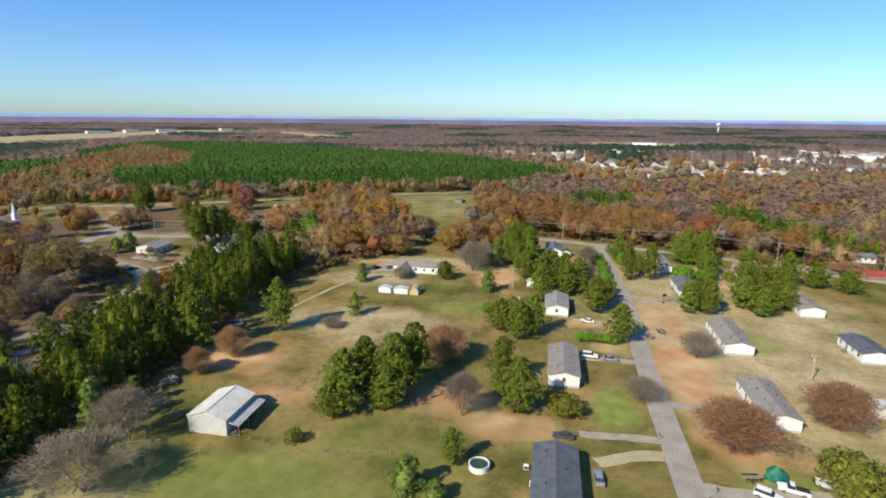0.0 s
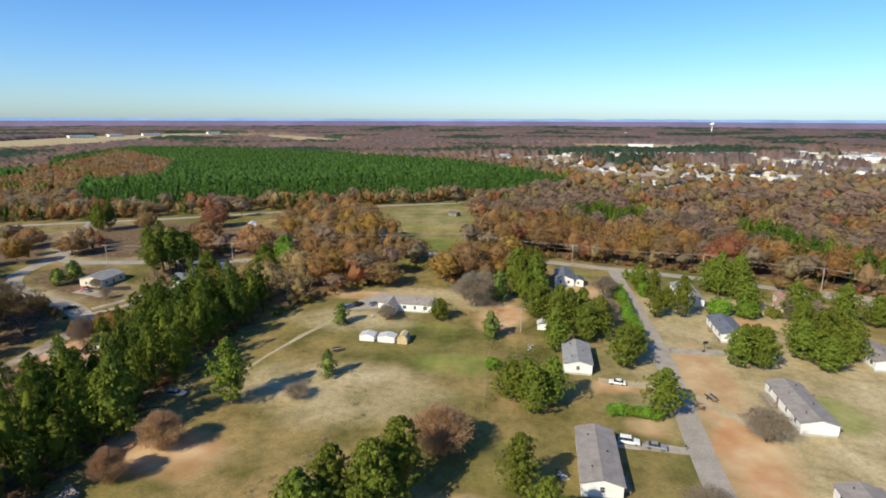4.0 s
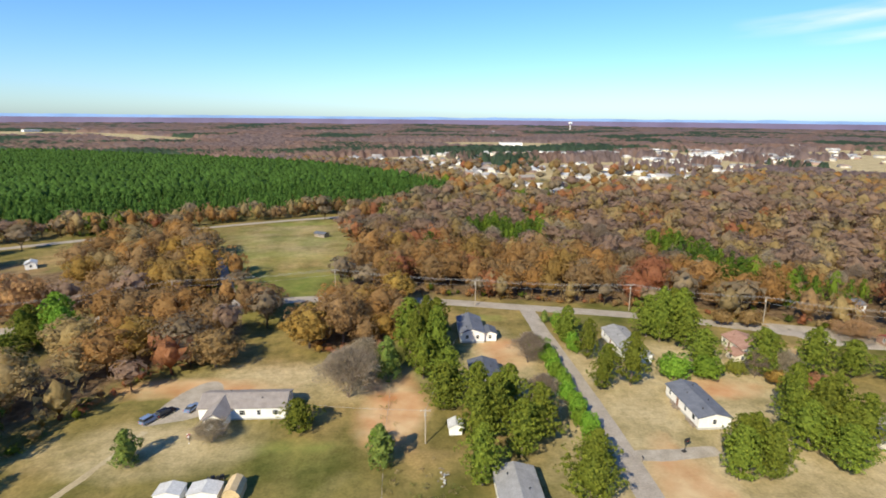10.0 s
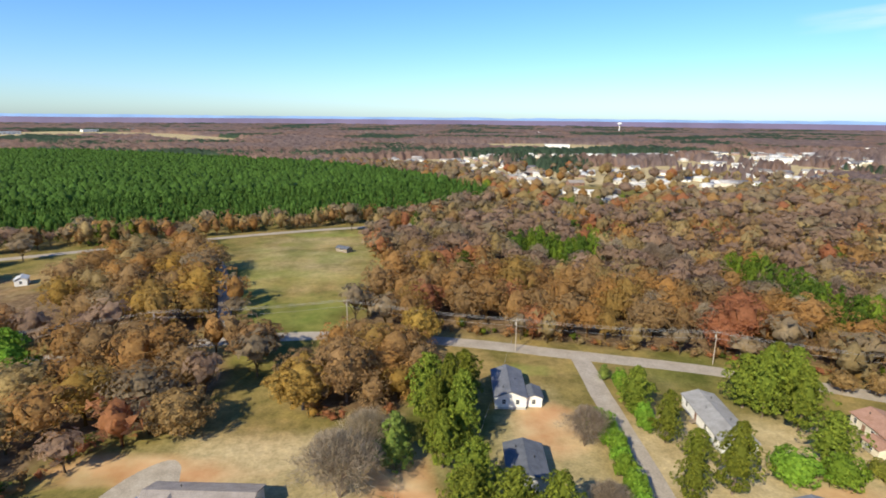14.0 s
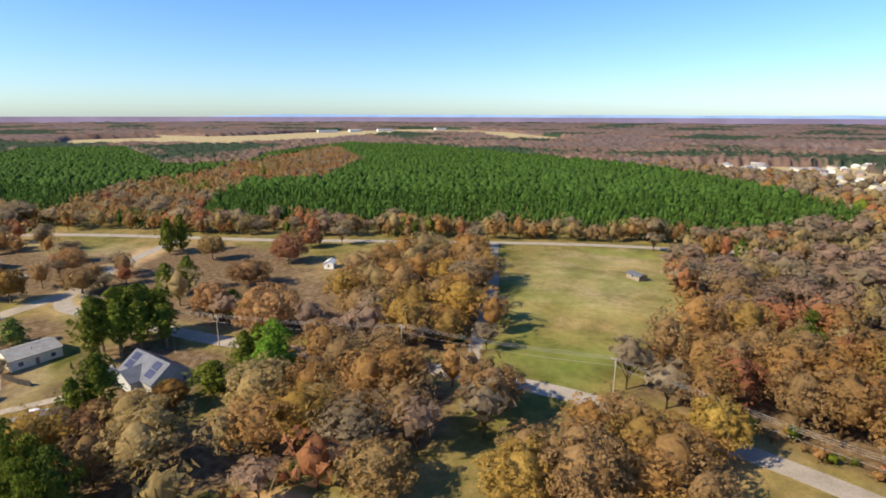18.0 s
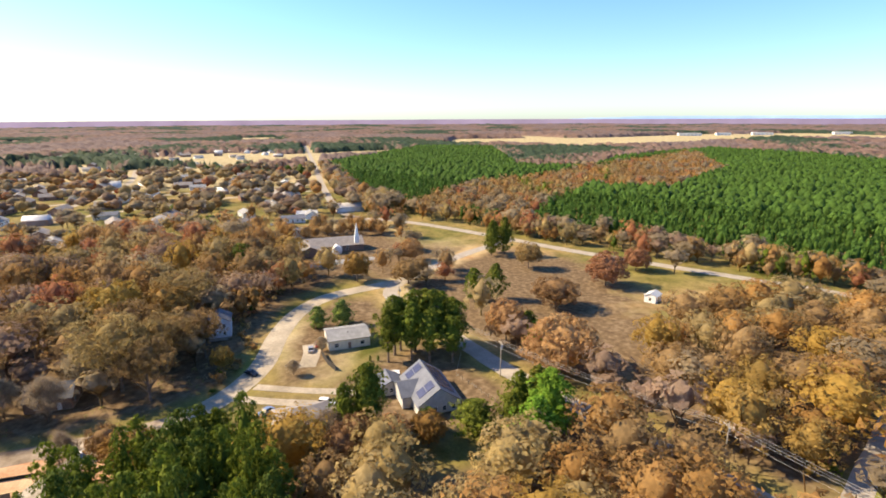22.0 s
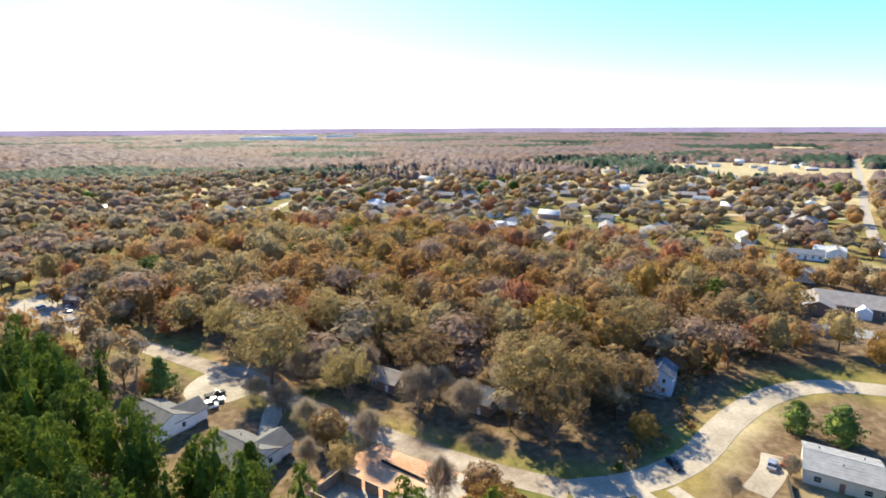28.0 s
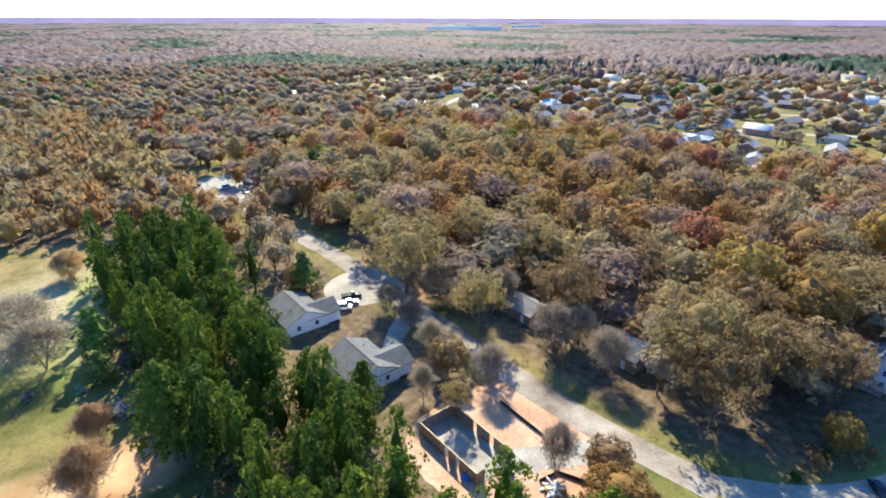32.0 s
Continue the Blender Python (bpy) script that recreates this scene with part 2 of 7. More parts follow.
def ground_material():
    """Winter grass over red clay: tan and green drifts, with bare earth, lush lawn and leaf litter by the painted cover."""
    m, n, l, b = material("winter_grass", 0.95)
    nt = m.node_tree
    at = n.new("ShaderNodeAttribute")
    at.attribute_name = "cover"
    sep = n.new("ShaderNodeSeparateColor")
    l.new(at.outputs["Color"], sep.inputs[0])
    g1, f1 = noise_ramp(nt, 0.022, [(0.34, (0.13, 0.13, 0.038)), (0.5, (0.215, 0.17, 0.064)), (0.66, (0.31, 0.215, 0.10))], 6)
    g2, f2 = noise_ramp(nt, 0.09, [(0.34, (0.6, 0.66, 0.52)), (0.5, (0.95, 0.95, 0.92)), (0.68, (1.22, 1.18, 1.12))], 6)
    g3, f3 = noise_ramp(nt, 1.6, [(0.32, (0.82, 0.82, 0.8)), (0.68, (1.1, 1.1, 1.08))], 5)
    g4, f4 = noise_ramp(nt, 0.45, [(0.36, (0.82, 0.83, 0.8)), (0.5, (0.98, 0.98, 0.96)), (0.66, (1.1, 1.08, 1.06))], 8)
    g3 = mix(nt, 1.0, g3, g4, "MULTIPLY")
    base = mix(nt, 1.0, mix(nt, 1.0, g1, g2, "MULTIPLY"), g3, "MULTIPLY")

    def masked(sock, sharp, scale):
        no, tc = n.new("ShaderNodeTexNoise"), n.new("ShaderNodeTexCoord")
        no.inputs["Scale"].default_value, no.inputs["Detail"].default_value = scale, 6
        l.new(tc.outputs["Object"], no.inputs["Vector"])
        ad, mr = n.new("ShaderNodeMath"), n.new("ShaderNodeMapRange")
        l.new(sock, ad.inputs[0])
        l.new(no.outputs["Fac"], ad.inputs[1])
        l.new(ad.outputs[0], mr.inputs[0])
        mr.inputs[1].default_value, mr.inputs[2].default_value = 1.0 - sharp, 1.0 + sharp
        return mr.outputs[0]

    lush, _ = noise_ramp(nt, 0.3, [(0.3, (0.15, 0.20, 0.04)), (0.7, (0.26, 0.285, 0.07))])
    dirt, _ = noise_ramp(nt, 0.12, [(0.3, (0.42, 0.20, 0.09)), (0.5, (0.49, 0.30, 0.155)), (0.7, (0.55, 0.40, 0.23))])
    leaf, _ = noise_ramp(nt, 0.5, [(0.3, (0.09, 0.058, 0.033)), (0.5, (0.145, 0.098, 0.056)), (0.7, (0.215, 0.152, 0.092))])
    straw, _ = noise_ramp(nt, 0.09, [(0.32, (0.33, 0.265, 0.14)), (0.5, (0.43, 0.345, 0.20)), (0.68, (0.51, 0.415, 0.26))], 6)
    c = mix(nt, masked(at.outputs["Alpha"], 0.4, 0.05), base, mix(nt, 1.0, straw, g3, "MULTIPLY"))
    c = mix(nt, masked(sep.outputs["Green"], 0.35, 0.06), c, lush)
    c = mix(nt, masked(sep.outputs["Red"], 0.3, 0.08), c, dirt)
    c = mix(nt, masked(sep.outputs["Blue"], 0.3, 0.1), c, leaf)
    l.new(c, b.inputs["Base Color"])
    bump(nt, b, f3, 0.5, 0.08)
    b.inputs["Specular IOR Level"].default_value = 0.05
    return m


GRASS = ground_material()
# flat glowing bands: distance haze put into the ridge and mountain colours
BACKDROP = {}
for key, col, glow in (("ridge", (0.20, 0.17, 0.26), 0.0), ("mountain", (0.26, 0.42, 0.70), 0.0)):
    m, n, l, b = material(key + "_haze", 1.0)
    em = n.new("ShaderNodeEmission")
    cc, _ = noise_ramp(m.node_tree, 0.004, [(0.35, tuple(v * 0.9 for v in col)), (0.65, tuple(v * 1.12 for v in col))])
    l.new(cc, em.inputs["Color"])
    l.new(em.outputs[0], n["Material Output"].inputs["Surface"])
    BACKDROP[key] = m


# ---- mesh helpers ----
def land(x, y):
    """The height of the land: a dip under the housing estate and a swell under the hayfield."""
    return -3.5 * np.exp(-(((x + 200) / 70) ** 2) - ((y - 175) / 90) ** 2) + 4 * np.exp(-(((x + 95) / 90) ** 2) - ((y - 380) / 85) ** 2)


def soup(name, verts, faces, mat, parent=None, label="", smooth=False):
    """One mesh object from arrays of corners and faces."""
    me = bpy.data.meshes.new(name)
    me.from_pydata([tuple(v) for v in verts], [], [tuple(q) for q in faces])
    me.materials.append(mat)
    if smooth:
        me.shade_smooth()
    ob = new(name, me)
    if parent:
        ob.parent = parent
    if label:
        ob["label"] = label
    return ob


def tri_mesh(name, verts, tris, mat, tint=None, which=None):
    """A large mesh of triangles, fast."""
    verts, tris = np.asarray(verts, np.float32), np.asarray(tris, np.int32)
    me = bpy.data.meshes.new(name)
    me.vertices.add(len(verts))
    me.vertices.foreach_set("co", verts.ravel())
    me.loops.add(len(tris) * 3)
    me.loops.foreach_set("vertex_index", tris.ravel())
    me.polygons.add(len(tris))
    me.polygons.foreach_set("loop_start", np.arange(len(tris), dtype=np.int32) * 3)
    for one in mat if isinstance(mat, tuple) else (mat,):
        me.materials.append(one)
    if which is not None:
        me.polygons.foreach_set("material_index", np.asarray(which, np.int32))
    if tint is not None:
        at = me.attributes.new("tint", "FLOAT_COLOR", "POINT")
        at.data.foreach_set("color", np.c_[tint, np.ones(len(tint))].astype(np.float32).ravel())
    me.update(calc_edges=True)
    return me


def part(name, bm, mat, parent=None, label=""):
    me = bpy.data.meshes.new(name)
    bm.to_mesh(me)
    bm.free()
    me.materials.append(mat)
    ob = new(name, me)
    ob.parent = parent
    if label:
        ob["label"] = label
    return ob


def box_bm(x0, x1, y0, y1, z0, z1, bevel=0.0):
    bm = bmesh.new()
    bmesh.ops.create_cube(bm, size=1.0, matrix=Matrix.LocRotScale(((x0 + x1) / 2, (y0 + y1) / 2, (z0 + z1) / 2), None, (x1 - x0, y1 - y0, z1 - z0)))
    if bevel:
        bmesh.ops.bevel(bm, geom=bm.edges[:], offset=bevel, segments=2, affect="EDGES")
    return bm


def add_box(bm, x0, x1, y0, y1, z0, z1):
    bmesh.ops.create_cube(bm, size=1.0, matrix=Matrix.LocRotScale(((x0 + x1) / 2, (y0 + y1) / 2, (z0 + z1) / 2), None, (x1 - x0, y1 - y0, z1 - z0)))


def prism(bm, outline, y0, y1, swap=False):
    """A solid whose outline in x and z runs from y0 to y1 (swap: outline in y and z, along x)."""
    ends = []
    for y in (y0, y1):
        ends.append([bm.verts.new((y, a, c) if swap else (a, y, c)) for a, c in outline])
    n = len(outline)
    for i in range(n):
        j = (i + 1) % n
        bm.faces.new((ends[0][i], ends[0][j], ends[1][j], ends[1][i]))
    bm.faces.new(ends[0][::-1])
    bm.faces.new(ends[1])
    bmesh.ops.recalc_face_normals(bm, faces=bm.faces[:])
    return bm


def tube(bm, a, b, r0, r1, n=6):
    a, b = Vector(a), Vector(b)
    q = (b - a).to_track_quat("Z", "Y")
    rings = []
    for p, r in ((a, r0), (b, r1)):
        rings.append([bm.verts.new(p + q @ Vector((r * math.cos(6.2832 * k / n), r * math.sin(6.2832 * k / n), 0))) for k in range(n)])
    for k in range(n):
        bm.faces.new((rings[0][k], rings[0][(k + 1) % n], rings[1][(k + 1) % n], rings[1][k]))
    bm.faces.new(rings[0][::-1])
    bm.faces.new(rings[1])
    return bm


def empty(name, x, y, turn=0.0, lift=0.0, **tags):
    ob = new(name)
    ob.matrix_basis = pose(x, y, float(land(x, y)) + lift, 0, 0, turn)
    return tagged(ob, **tags)


# ---- the land ----
def axis(lo, hi, step, far):
    mid = list(np.arange(lo, hi + 0.1, step))
    out, d, left, right = 1.0, step, [], []
    a, b = lo, hi
    while a > -far or b < far:
        d *= 1.25
        if a > -far:
            a -= d
            left.append(max(a, -far))
        if b < far:
            b += d
            right.append(min(b, far))
    return np.array(left[::-1] + mid + right)


def inside(px, py, poly):
    """Which of the points lie in the polygon."""
    hit = np.zeros(np.shape(px), bool)
    n = len(poly)
    for i in range(n):
        (x1, y1), (x2, y2) = poly[i], poly[(i + 1) % n]
        if y1 == y2:
            continue
        cross = ((y1 > py) != (y2 > py)) & (px < (x2 - x1) * (py - y1) / (y2 - y1) + x1)
        hit ^= cross
    return hit


def near_line(px, py, line):
    """Distance to a line of points."""
    best = np.full(np.shape(px), 1e9)
    for (x1, y1), (x2, y2) in zip(line[:-1], line[1:]):
        dx, dy = x2 - x1, y2 - y1
        s = np.clip(((px - x1) * dx + (py - y1) * dy) / (dx * dx + dy * dy), 0, 1)
        best = np.minimum(best, np.hypot(px - x1 - s * dx, py - y1 - s * dy))
    return best


LANE = [(30, -60), (30, 60), (30, 94), (30, 140), (31, 172), (32, 196), (32, 222), (31, 250), (30, 275), (29, 304)]
CROSS_ROAD = [(420, 175), (260, 215), (190, 238), (150, 258), (113, 279), (68, 295), (29, 303), (-4, 310), (-30, 312), (-54, 312), (-84, 306), (-125, 294), (-160, 283), (-190, 278), (-225, 271), (-248, 266), (-264, 281), (-280, 301), (-297, 324), (-318, 361)]
FIELD_ROAD = [(-84, 306), (-91, 322), (-101, 345), (-114, 375), (-134, 410), (-155, 449)]
MAIN_ROAD = [(-425, 277), (-404, 312), (-337, 352), (-280, 379), (-220, 416), (-166, 446), (-101, 484), (-57, 503), (10, 535), (120, 600), (300, 740)]
WEST_ROAD = [(-418, 290), (-440, 279), (-487, 278), (-642, 287), (-849, 304), (-1500, 350)]
ESTATE_STREET = [(-259, 275), (-257, 262), (-252, 242), (-239, 229), (-217, 220), (-197, 216), (-181, 207), (-171, 195), (-167, 170), (-166, 140), (-166, 77), (-160, 20), (-154, -40)]
SIDE_STREET = [(-300, -40), (-230, -45), (-154, -40)]

WOODS = {
    "belt": [(-101, 48), (-99, 92), (-102, 120), (-104, 142), (-110, 178), (-108, 214), (-113, 222), (-128, 220), (-141, 212), (-146, 200), (-140, 186), (-134, 172), (-127, 150), (-126, 110), (-131, 92), (-133, 68), (-128, 40), (-112, 36)],
    "brown_south": [(-113, 222), (-100, 236), (-93, 252), (-82, 262), (-76, 270), (-75, 288), (-80, 297), (-98, 297), (-126, 288), (-134, 280), (-127, 262), (-126, 246), (-138, 236), (-146, 214), (-141, 213), (-128, 221)],
    "brown_north": [(-90, 313), (-99, 340), (-110, 368), (-131, 402), (-147, 424), (-170, 402), (-176, 350), (-164, 338), (-148, 320), (-137, 302)],
    "brown_middle": [(-52, 272), (-52, 303), (-22, 306), (-14, 284), (-28, 262), (-44, 266)],
    "church_grove": [(-262, 262), (-300, 284), (-290, 306), (-258, 312), (-240, 290)],
    "church_back": [(-352, 225), (-352, 290), (-385, 295), (-385, 225)],
    "big_woods": [(-42, 320), (-2, 318), (45, 309), (72, 305), (102, 299), (150, 277), (200, 262), (330, 225), (700, 150), (980, 420), (820, 720), (560, 700), (330, 620), (140, 560), (30, 530), (-40, 480), (-58, 440), (-40, 395), (-32, 372), (-43, 344)],
    "estate_woods": [(-174, 40), (-180, 70), (-190, 92), (-200, 112), (-204, 150), (-206, 172), (-204, 188), (-214, 196), (-236, 190), (-243, 210), (-249, 221), (-263, 234), (-274, 246), (-284, 250), (-297, 236), (-345, 212), (-370, 120), (-360, 0), (-330, -60), (-170, -60)],
    "south_woods": [(-146, -60), (-150, 12), (-146, 60), (-136, 40), (-122, 20), (-60, -8), (40, -40), (40, -260), (-140, -260)],
}
PLANTATION = [(-830, 318), (-640, 312), (-480, 322), (-440, 330), (-372, 352), (-330, 395), (-283, 422), (-205, 462), (-100, 512), (-52, 535), (10, 600), (22, 660), (-60, 790), (-212, 930), (-675, 1120), (-910, 1100), (-760, 760), (-640, 640), (-700, 560), (-1145, 720), (-1210, 576)]
PLANT_GAP = [(-425, 328), (-541, 420), (-576, 519), (-640, 620), (-704, 736), (-830, 965), (-780, 953), (-568, 795), (-429, 577), (-459, 542), (-491, 538), (-420, 455), (-367, 404), (-338, 386)]
TOWN_EAST = [(480, 860), (900, 820), (1350, 900), (1500, 1300), (900, 1500), (600, 1250)]
SUBURB_STREETS = [[(-335, -170), (-360, -130), (-430, -100), (-520, -20), (-600, 100), (-640, 287)], [(-330, 0), (-370, 5), (-420, 30), (-470, 60), (-560, 170), (-590, 287)], [(-360, -130), (-450, -190), (-560, -200), (-700, -160)], [(-470, 60), (-700, 90), (-900, 60)], [(-330, -420), (-320, -300), (-300, -260), (-200, -250)]]
FIELD = [(-152, 443), (-97, 480), (-62, 484), (-62, 440), (-46, 398), (-34, 372), (-44, 342), (-52, 318), (-70, 313), (-84, 320), (-98, 350), (-112, 378), (-133, 410)]
AIRFIELD = [(-1366, 687), (-1079, 904), (-1109, 1194), (-1246, 1690), (-1180, 1900), (-1011, 1879), (-702, 1508), (-560, 1640), (-677, 1844), (-1100, 2250), (-1493, 2424), (-1778, 1943), (-1641, 1373), (-1748, 858)]
CHURCH_YARD = [(-290, 225), (-300, 290), (-380, 300), (-420, 300), (-440, 215), (-330, 222)]
TOWN = [(-240, 1010), (0, 870), (55, 650), (110, 600), (260, 670), (420, 780), (580, 1000), (900, 1150), (620, 1400), (200, 1250)]
SUBURB = [(-385, 290), (-370, 120), (-330, -60), (-340, -330), (-700, -420), (-1250, -100), (-1250, 260), (-840, 290)]

gx, gy = axis(-460, 270, 4.0, 4900), axis(-110, 560, 4.0, 4900)
X, Y = np.meshgrid(gx, gy)
Z = land(X, Y)
cover = np.zeros((*X.shape, 4))


def blot(cx, cy, rx, ry, channel, amount=1.0):
    d = ((X - cx) / rx) ** 2 + ((Y - cy) / ry) ** 2
    cover[..., channel] = np.maximum(cover[..., channel], amount * np.clip(1.35 - d * 0.75, 0, 1))


# bare clay: round the trailers, the estate's building plots, the yard paths
for row in ((40, 150, 10, 32), (42, 190, 8, 22), (44, 118, 9, 14), (-88, 130, 16, 9), (-66, 112, 8, 5), (18, 180, 9, 5), (-20, 230, 9, 20), (14, 262, 9, 12), (20, 160, 6, 4),
            (-20, 120, 12, 8), (-5, 110, 12, 6), (-75, 242, 22, 6), (-148, 162, 14, 20), (-152, 180, 12, 8), (-175, 95, 10, 20), (-190, 140, 12, 18), (-100, 262, 14, 5), (-175, 262, 14, 8),
            (70, 238, 12, 6), (105, 262, 10, 5), (-240, 330, 40, 22), (-140, 360, 10, 20)):
    blot(*row, 0, 0.66)
for row in ((-20, 228, 8, 14), (-90, 131, 14, 7), (44, 118, 6, 12), (41, 152, 4, 22), (16, 181, 6, 4)):
    blot(*row, 0, 0.9)
blot(-240, 332, 70, 38, 0, 0.52)
blot(-165, 318, 18, 18, 0, 0.5)
# dry straw: the sunny lots, the hayfield, the far airfield
for row in ((62, 200, 45, 55), (75, 150, 40, 40), (60, 250, 40, 20), (-60, 165, 26, 16), (-45, 245, 30, 12),  (12, 250, 12, 26), (-250, 310, 70, 40), (-205, 232, 25, 12), (-100, 60, 30, 30),
            (-360, 270, 60, 30), (-75, 215, 22, 10)):
    blot(*row, 3, 0.75)
# lush grass: septic fields, ditches, shaded lawns
blot(19, 124, 6, 9, 1, 0.95)
for row in ((-55, 80, 30, 9), (-42, 214, 9, 4), (-92, 82, 10, 16), (-100, 60, 8, 20), (-30, 185, 12, 8), (66, 175, 9, 10), (48, 100, 9, 6), (-205, 207, 14, 8),
            (-90, 468, 22, 7), (-165, 330, 12, 12), (12, 292, 9, 4), (-210, 348, 24, 14)):
    blot(*row, 1, 0.55)
blot(-75, 420, 45, 60, 3, 0.3)
blot(-75, 385, 50, 90, 1, 0.3)
cover[..., 3] = np.maximum(cover[..., 3], 0.9 * (np.hypot(X + 60, Y - 180) > 600))
cover[..., 1] = np.maximum(cover[..., 1], 0.36 * np.clip(1.3 - np.hypot((X + 45) / 60, (Y - 80) / 40), 0, 1))
for name, poly in WOODS.items():
    cover[..., 2] = np.maximum(cover[..., 2], 0.95 * inside(X, Y, poly))
cover[..., 2] = np.maximum(cover[..., 2], 0.2 * inside(X, Y, SUBURB))
# leaf litter round the estate, its brown also standing for tree shade
cover[..., 2] = np.maximum(cover[..., 2], 0.5 * inside(X, Y, [(-130, 60), (-162, 60), (-162, 190), (-195, 214), (-150, 250), (-130, 210)]))
cover[..., 2] = np.maximum(cover[..., 2], 0.9 * inside(X, Y, [(-168, 60), (-168, 190), (-184, 208), (-200, 216), (-240, 216), (-240, 190), (-210, 100), (-190, 60)]))
for row in ((-190, 300, 40, 34), (-230, 235, 22, 30), (-205, 225, 26, 14), (-260, 300, 60, 40), (-165, 262, 26, 26), (-150, 110, 18, 60), (-240, 330, 60, 40), (-330, 250, 60, 50), (-160, 330, 30, 30)):
    blot(*row, 2, 0.95)
for line in (LANE, CROSS_ROAD, ESTATE_STREET):
    cover[..., 2] *= np.clip((near_line(X, Y, line) - 5) / 4, 0, 1)
for k in range(2):
    cover[1:-1, 1:-1, 2] = (cover[1:-1, 1:-1, 2] * 2 + cover[:-2, 1:-1, 2] + cover[2:, 1:-1, 2] + cover[1:-1, :-2, 2] + cover[1:-1, 2:, 2]) / 6
ny, nx = X.shape
idx = np.arange(nx * ny).reshape(ny, nx)
quads = np.stack([idx[:-1, :-1], idx[:-1, 1:], idx[1:, 1:], idx[1:, :-1]], -1).reshape(-1, 4)
me = bpy.data.meshes.new("ground")
me.vertices.add(nx * ny)
me.vertices.foreach_set("co", np.stack([X, Y, Z], -1).astype(np.float32).ravel())
me.loops.add(quads.size)
me.loops.foreach_set("vertex_index", quads.astype(np.int32).ravel())
me.polygons.add(len(quads))
me.polygons.foreach_set("loop_start", np.arange(len(quads), dtype=np.int32) * 4)
at = me.attributes.new("cover", "FLOAT_COLOR", "POINT")
at.data.foreach_set("color", cover.astype(np.float32).ravel())
me.materials.append(GRASS)
me.update(calc_edges=True)
me.shade_smooth()
ground = tagged(new("ground", me), "tan and green winter grass over red clay, reaching the horizon", "ground", kind="structure")


def dense(line, step=4.0):
    out = []
    for (x1, y1), (x2, y2) in zip(line[:-1], line[1:]):
        n = max(1, int(math.hypot(x2 - x1, y2 - y1) / step))
        out += [(x1 + (x2 - x1) * k / n, y1 + (y2 - y1) * k / n) for k in range(n)]
    return out + [line[-1]]


def smooth_line(line, rounds=2):
    for _ in range(rounds):
        q = [line[0]]
        for a, b in zip(line[:-1], line[1:]):
            q += [(a[0] * 0.75 + b[0] * 0.25, a[1] * 0.75 + b[1] * 0.25), (a[0] * 0.25 + b[0] * 0.75, a[1] * 0.25 + b[1] * 0.75)]
        line = q + [line[-1]]
    return line


def ribbon(name, line, width, mat, lift, label, category, ragged=0.0, thick=0.12, kind="structure"):
    """A strip of paving that follows the land, with a real edge."""
    pts = dense(smooth_line(line))
    rnd = random.Random(len(pts))
    verts, faces = [], []
    for i, (x, y) in enumerate(pts):
        a, b = pts[max(i - 1, 0)], pts[min(i + 1, len(pts) - 1)]
        d = Vector((b[0] - a[0], b[1] - a[1])).normalized()
        for side in (-1, 1):
            w = width / 2 + rnd.uniform(-ragged, ragged)
            px, py = x - d.y * w * side, y + d.x * w * side
            z = float(land(px, py)) + lift
            verts += [(px, py, z), (px, py, z - thick - lift)]
    for i in range(len(pts) - 1):
        a, b = 4 * i, 4 * i + 4
        faces += [(a, b, b + 2, a + 2), (a + 1, b + 1, b, a), (a + 2, b + 2, b + 3, a + 3)]
    return tagged(soup(name, verts, faces, mat), label, category, kind=kind)


ribbon("road", LANE, 5.8, ASPHALT, 0.05, "worn pale grey asphalt lane between the trailers", "road", 0.12)
ribbon("road", CROSS_ROAD, 6.4, ASPHALT, 0.06, "worn grey asphalt road along the woods", "road", 0.1)
ribbon("road", FIELD_ROAD, 4.6, ASPHALT, 0.045, "narrow grey lane along the hayfield", "road", 0.15)
ribbon("road", MAIN_ROAD, 7.0, ASPHALT, 0.07, "pale two-lane road before the pine plantation", "road", 0.1)
ribbon("road", WEST_ROAD, 6.8, ASPHALT, 0.08, "straight pale road running to the horizon", "road", 0.1)
ribbon("road", ESTATE_STREET[:8], 7.6, CONCRETE, 0.055, "pale curving residential street", "road", 0.03)
ribbon("road", ESTATE_STREET[7:], 7.0, LITTER_DAPPLED, 0.055, "pale street with brown leaves and tree shade in its patches", "road", 0.25)
ribbon("road", SIDE_STREET, 6.0, CONCRETE, 0.05, "pale side street in the woods", "road", 0.1)
for line in SUBURB_STREETS:
    ribbon("road", line, 6.5, CONCRETE, 0.05, "pale street through the wooded suburb", "road", 0.1)


def pad(name, outline, mat, lift, label, category="driveway"):
    """A flat patch of paving or earth, with rounded, uneven edges."""
    pts = dense(smooth_line(outline + [outline[0]], 2), 1.5)[:-1]
    rnd = random.Random(len(pts))
    cx, cy = sum(p[0] for p in pts) / len(pts), sum(p[1] for p in pts) / len(pts)
    verts, faces = [], []
    for k in range(4):
        s = (4 - k) / 4
        for x, y in pts:
            j = rnd.uniform(-0.15, 0.15) if k == 0 else 0
            px, py = cx + (x - cx) * s + j, cy + (y - cy) * s + j
            verts.append((px, py, float(land(px, py)) + (lift if k else 0.0)))
    n = len(pts)
    verts.append((cx, cy, float(land(cx, cy)) + lift))
    for k in range(3):
        for i in range(n):
            faces.append((k * n + i, k * n + (i + 1) % n, (k + 1) * n + (i + 1) % n, (k + 1) * n + i))
    for i in range(n):
        faces.append((3 * n + i, 3 * n + (i + 1) % n, 4 * n))
    return tagged(soup(name, verts, faces, mat), label, category, kind="structure")


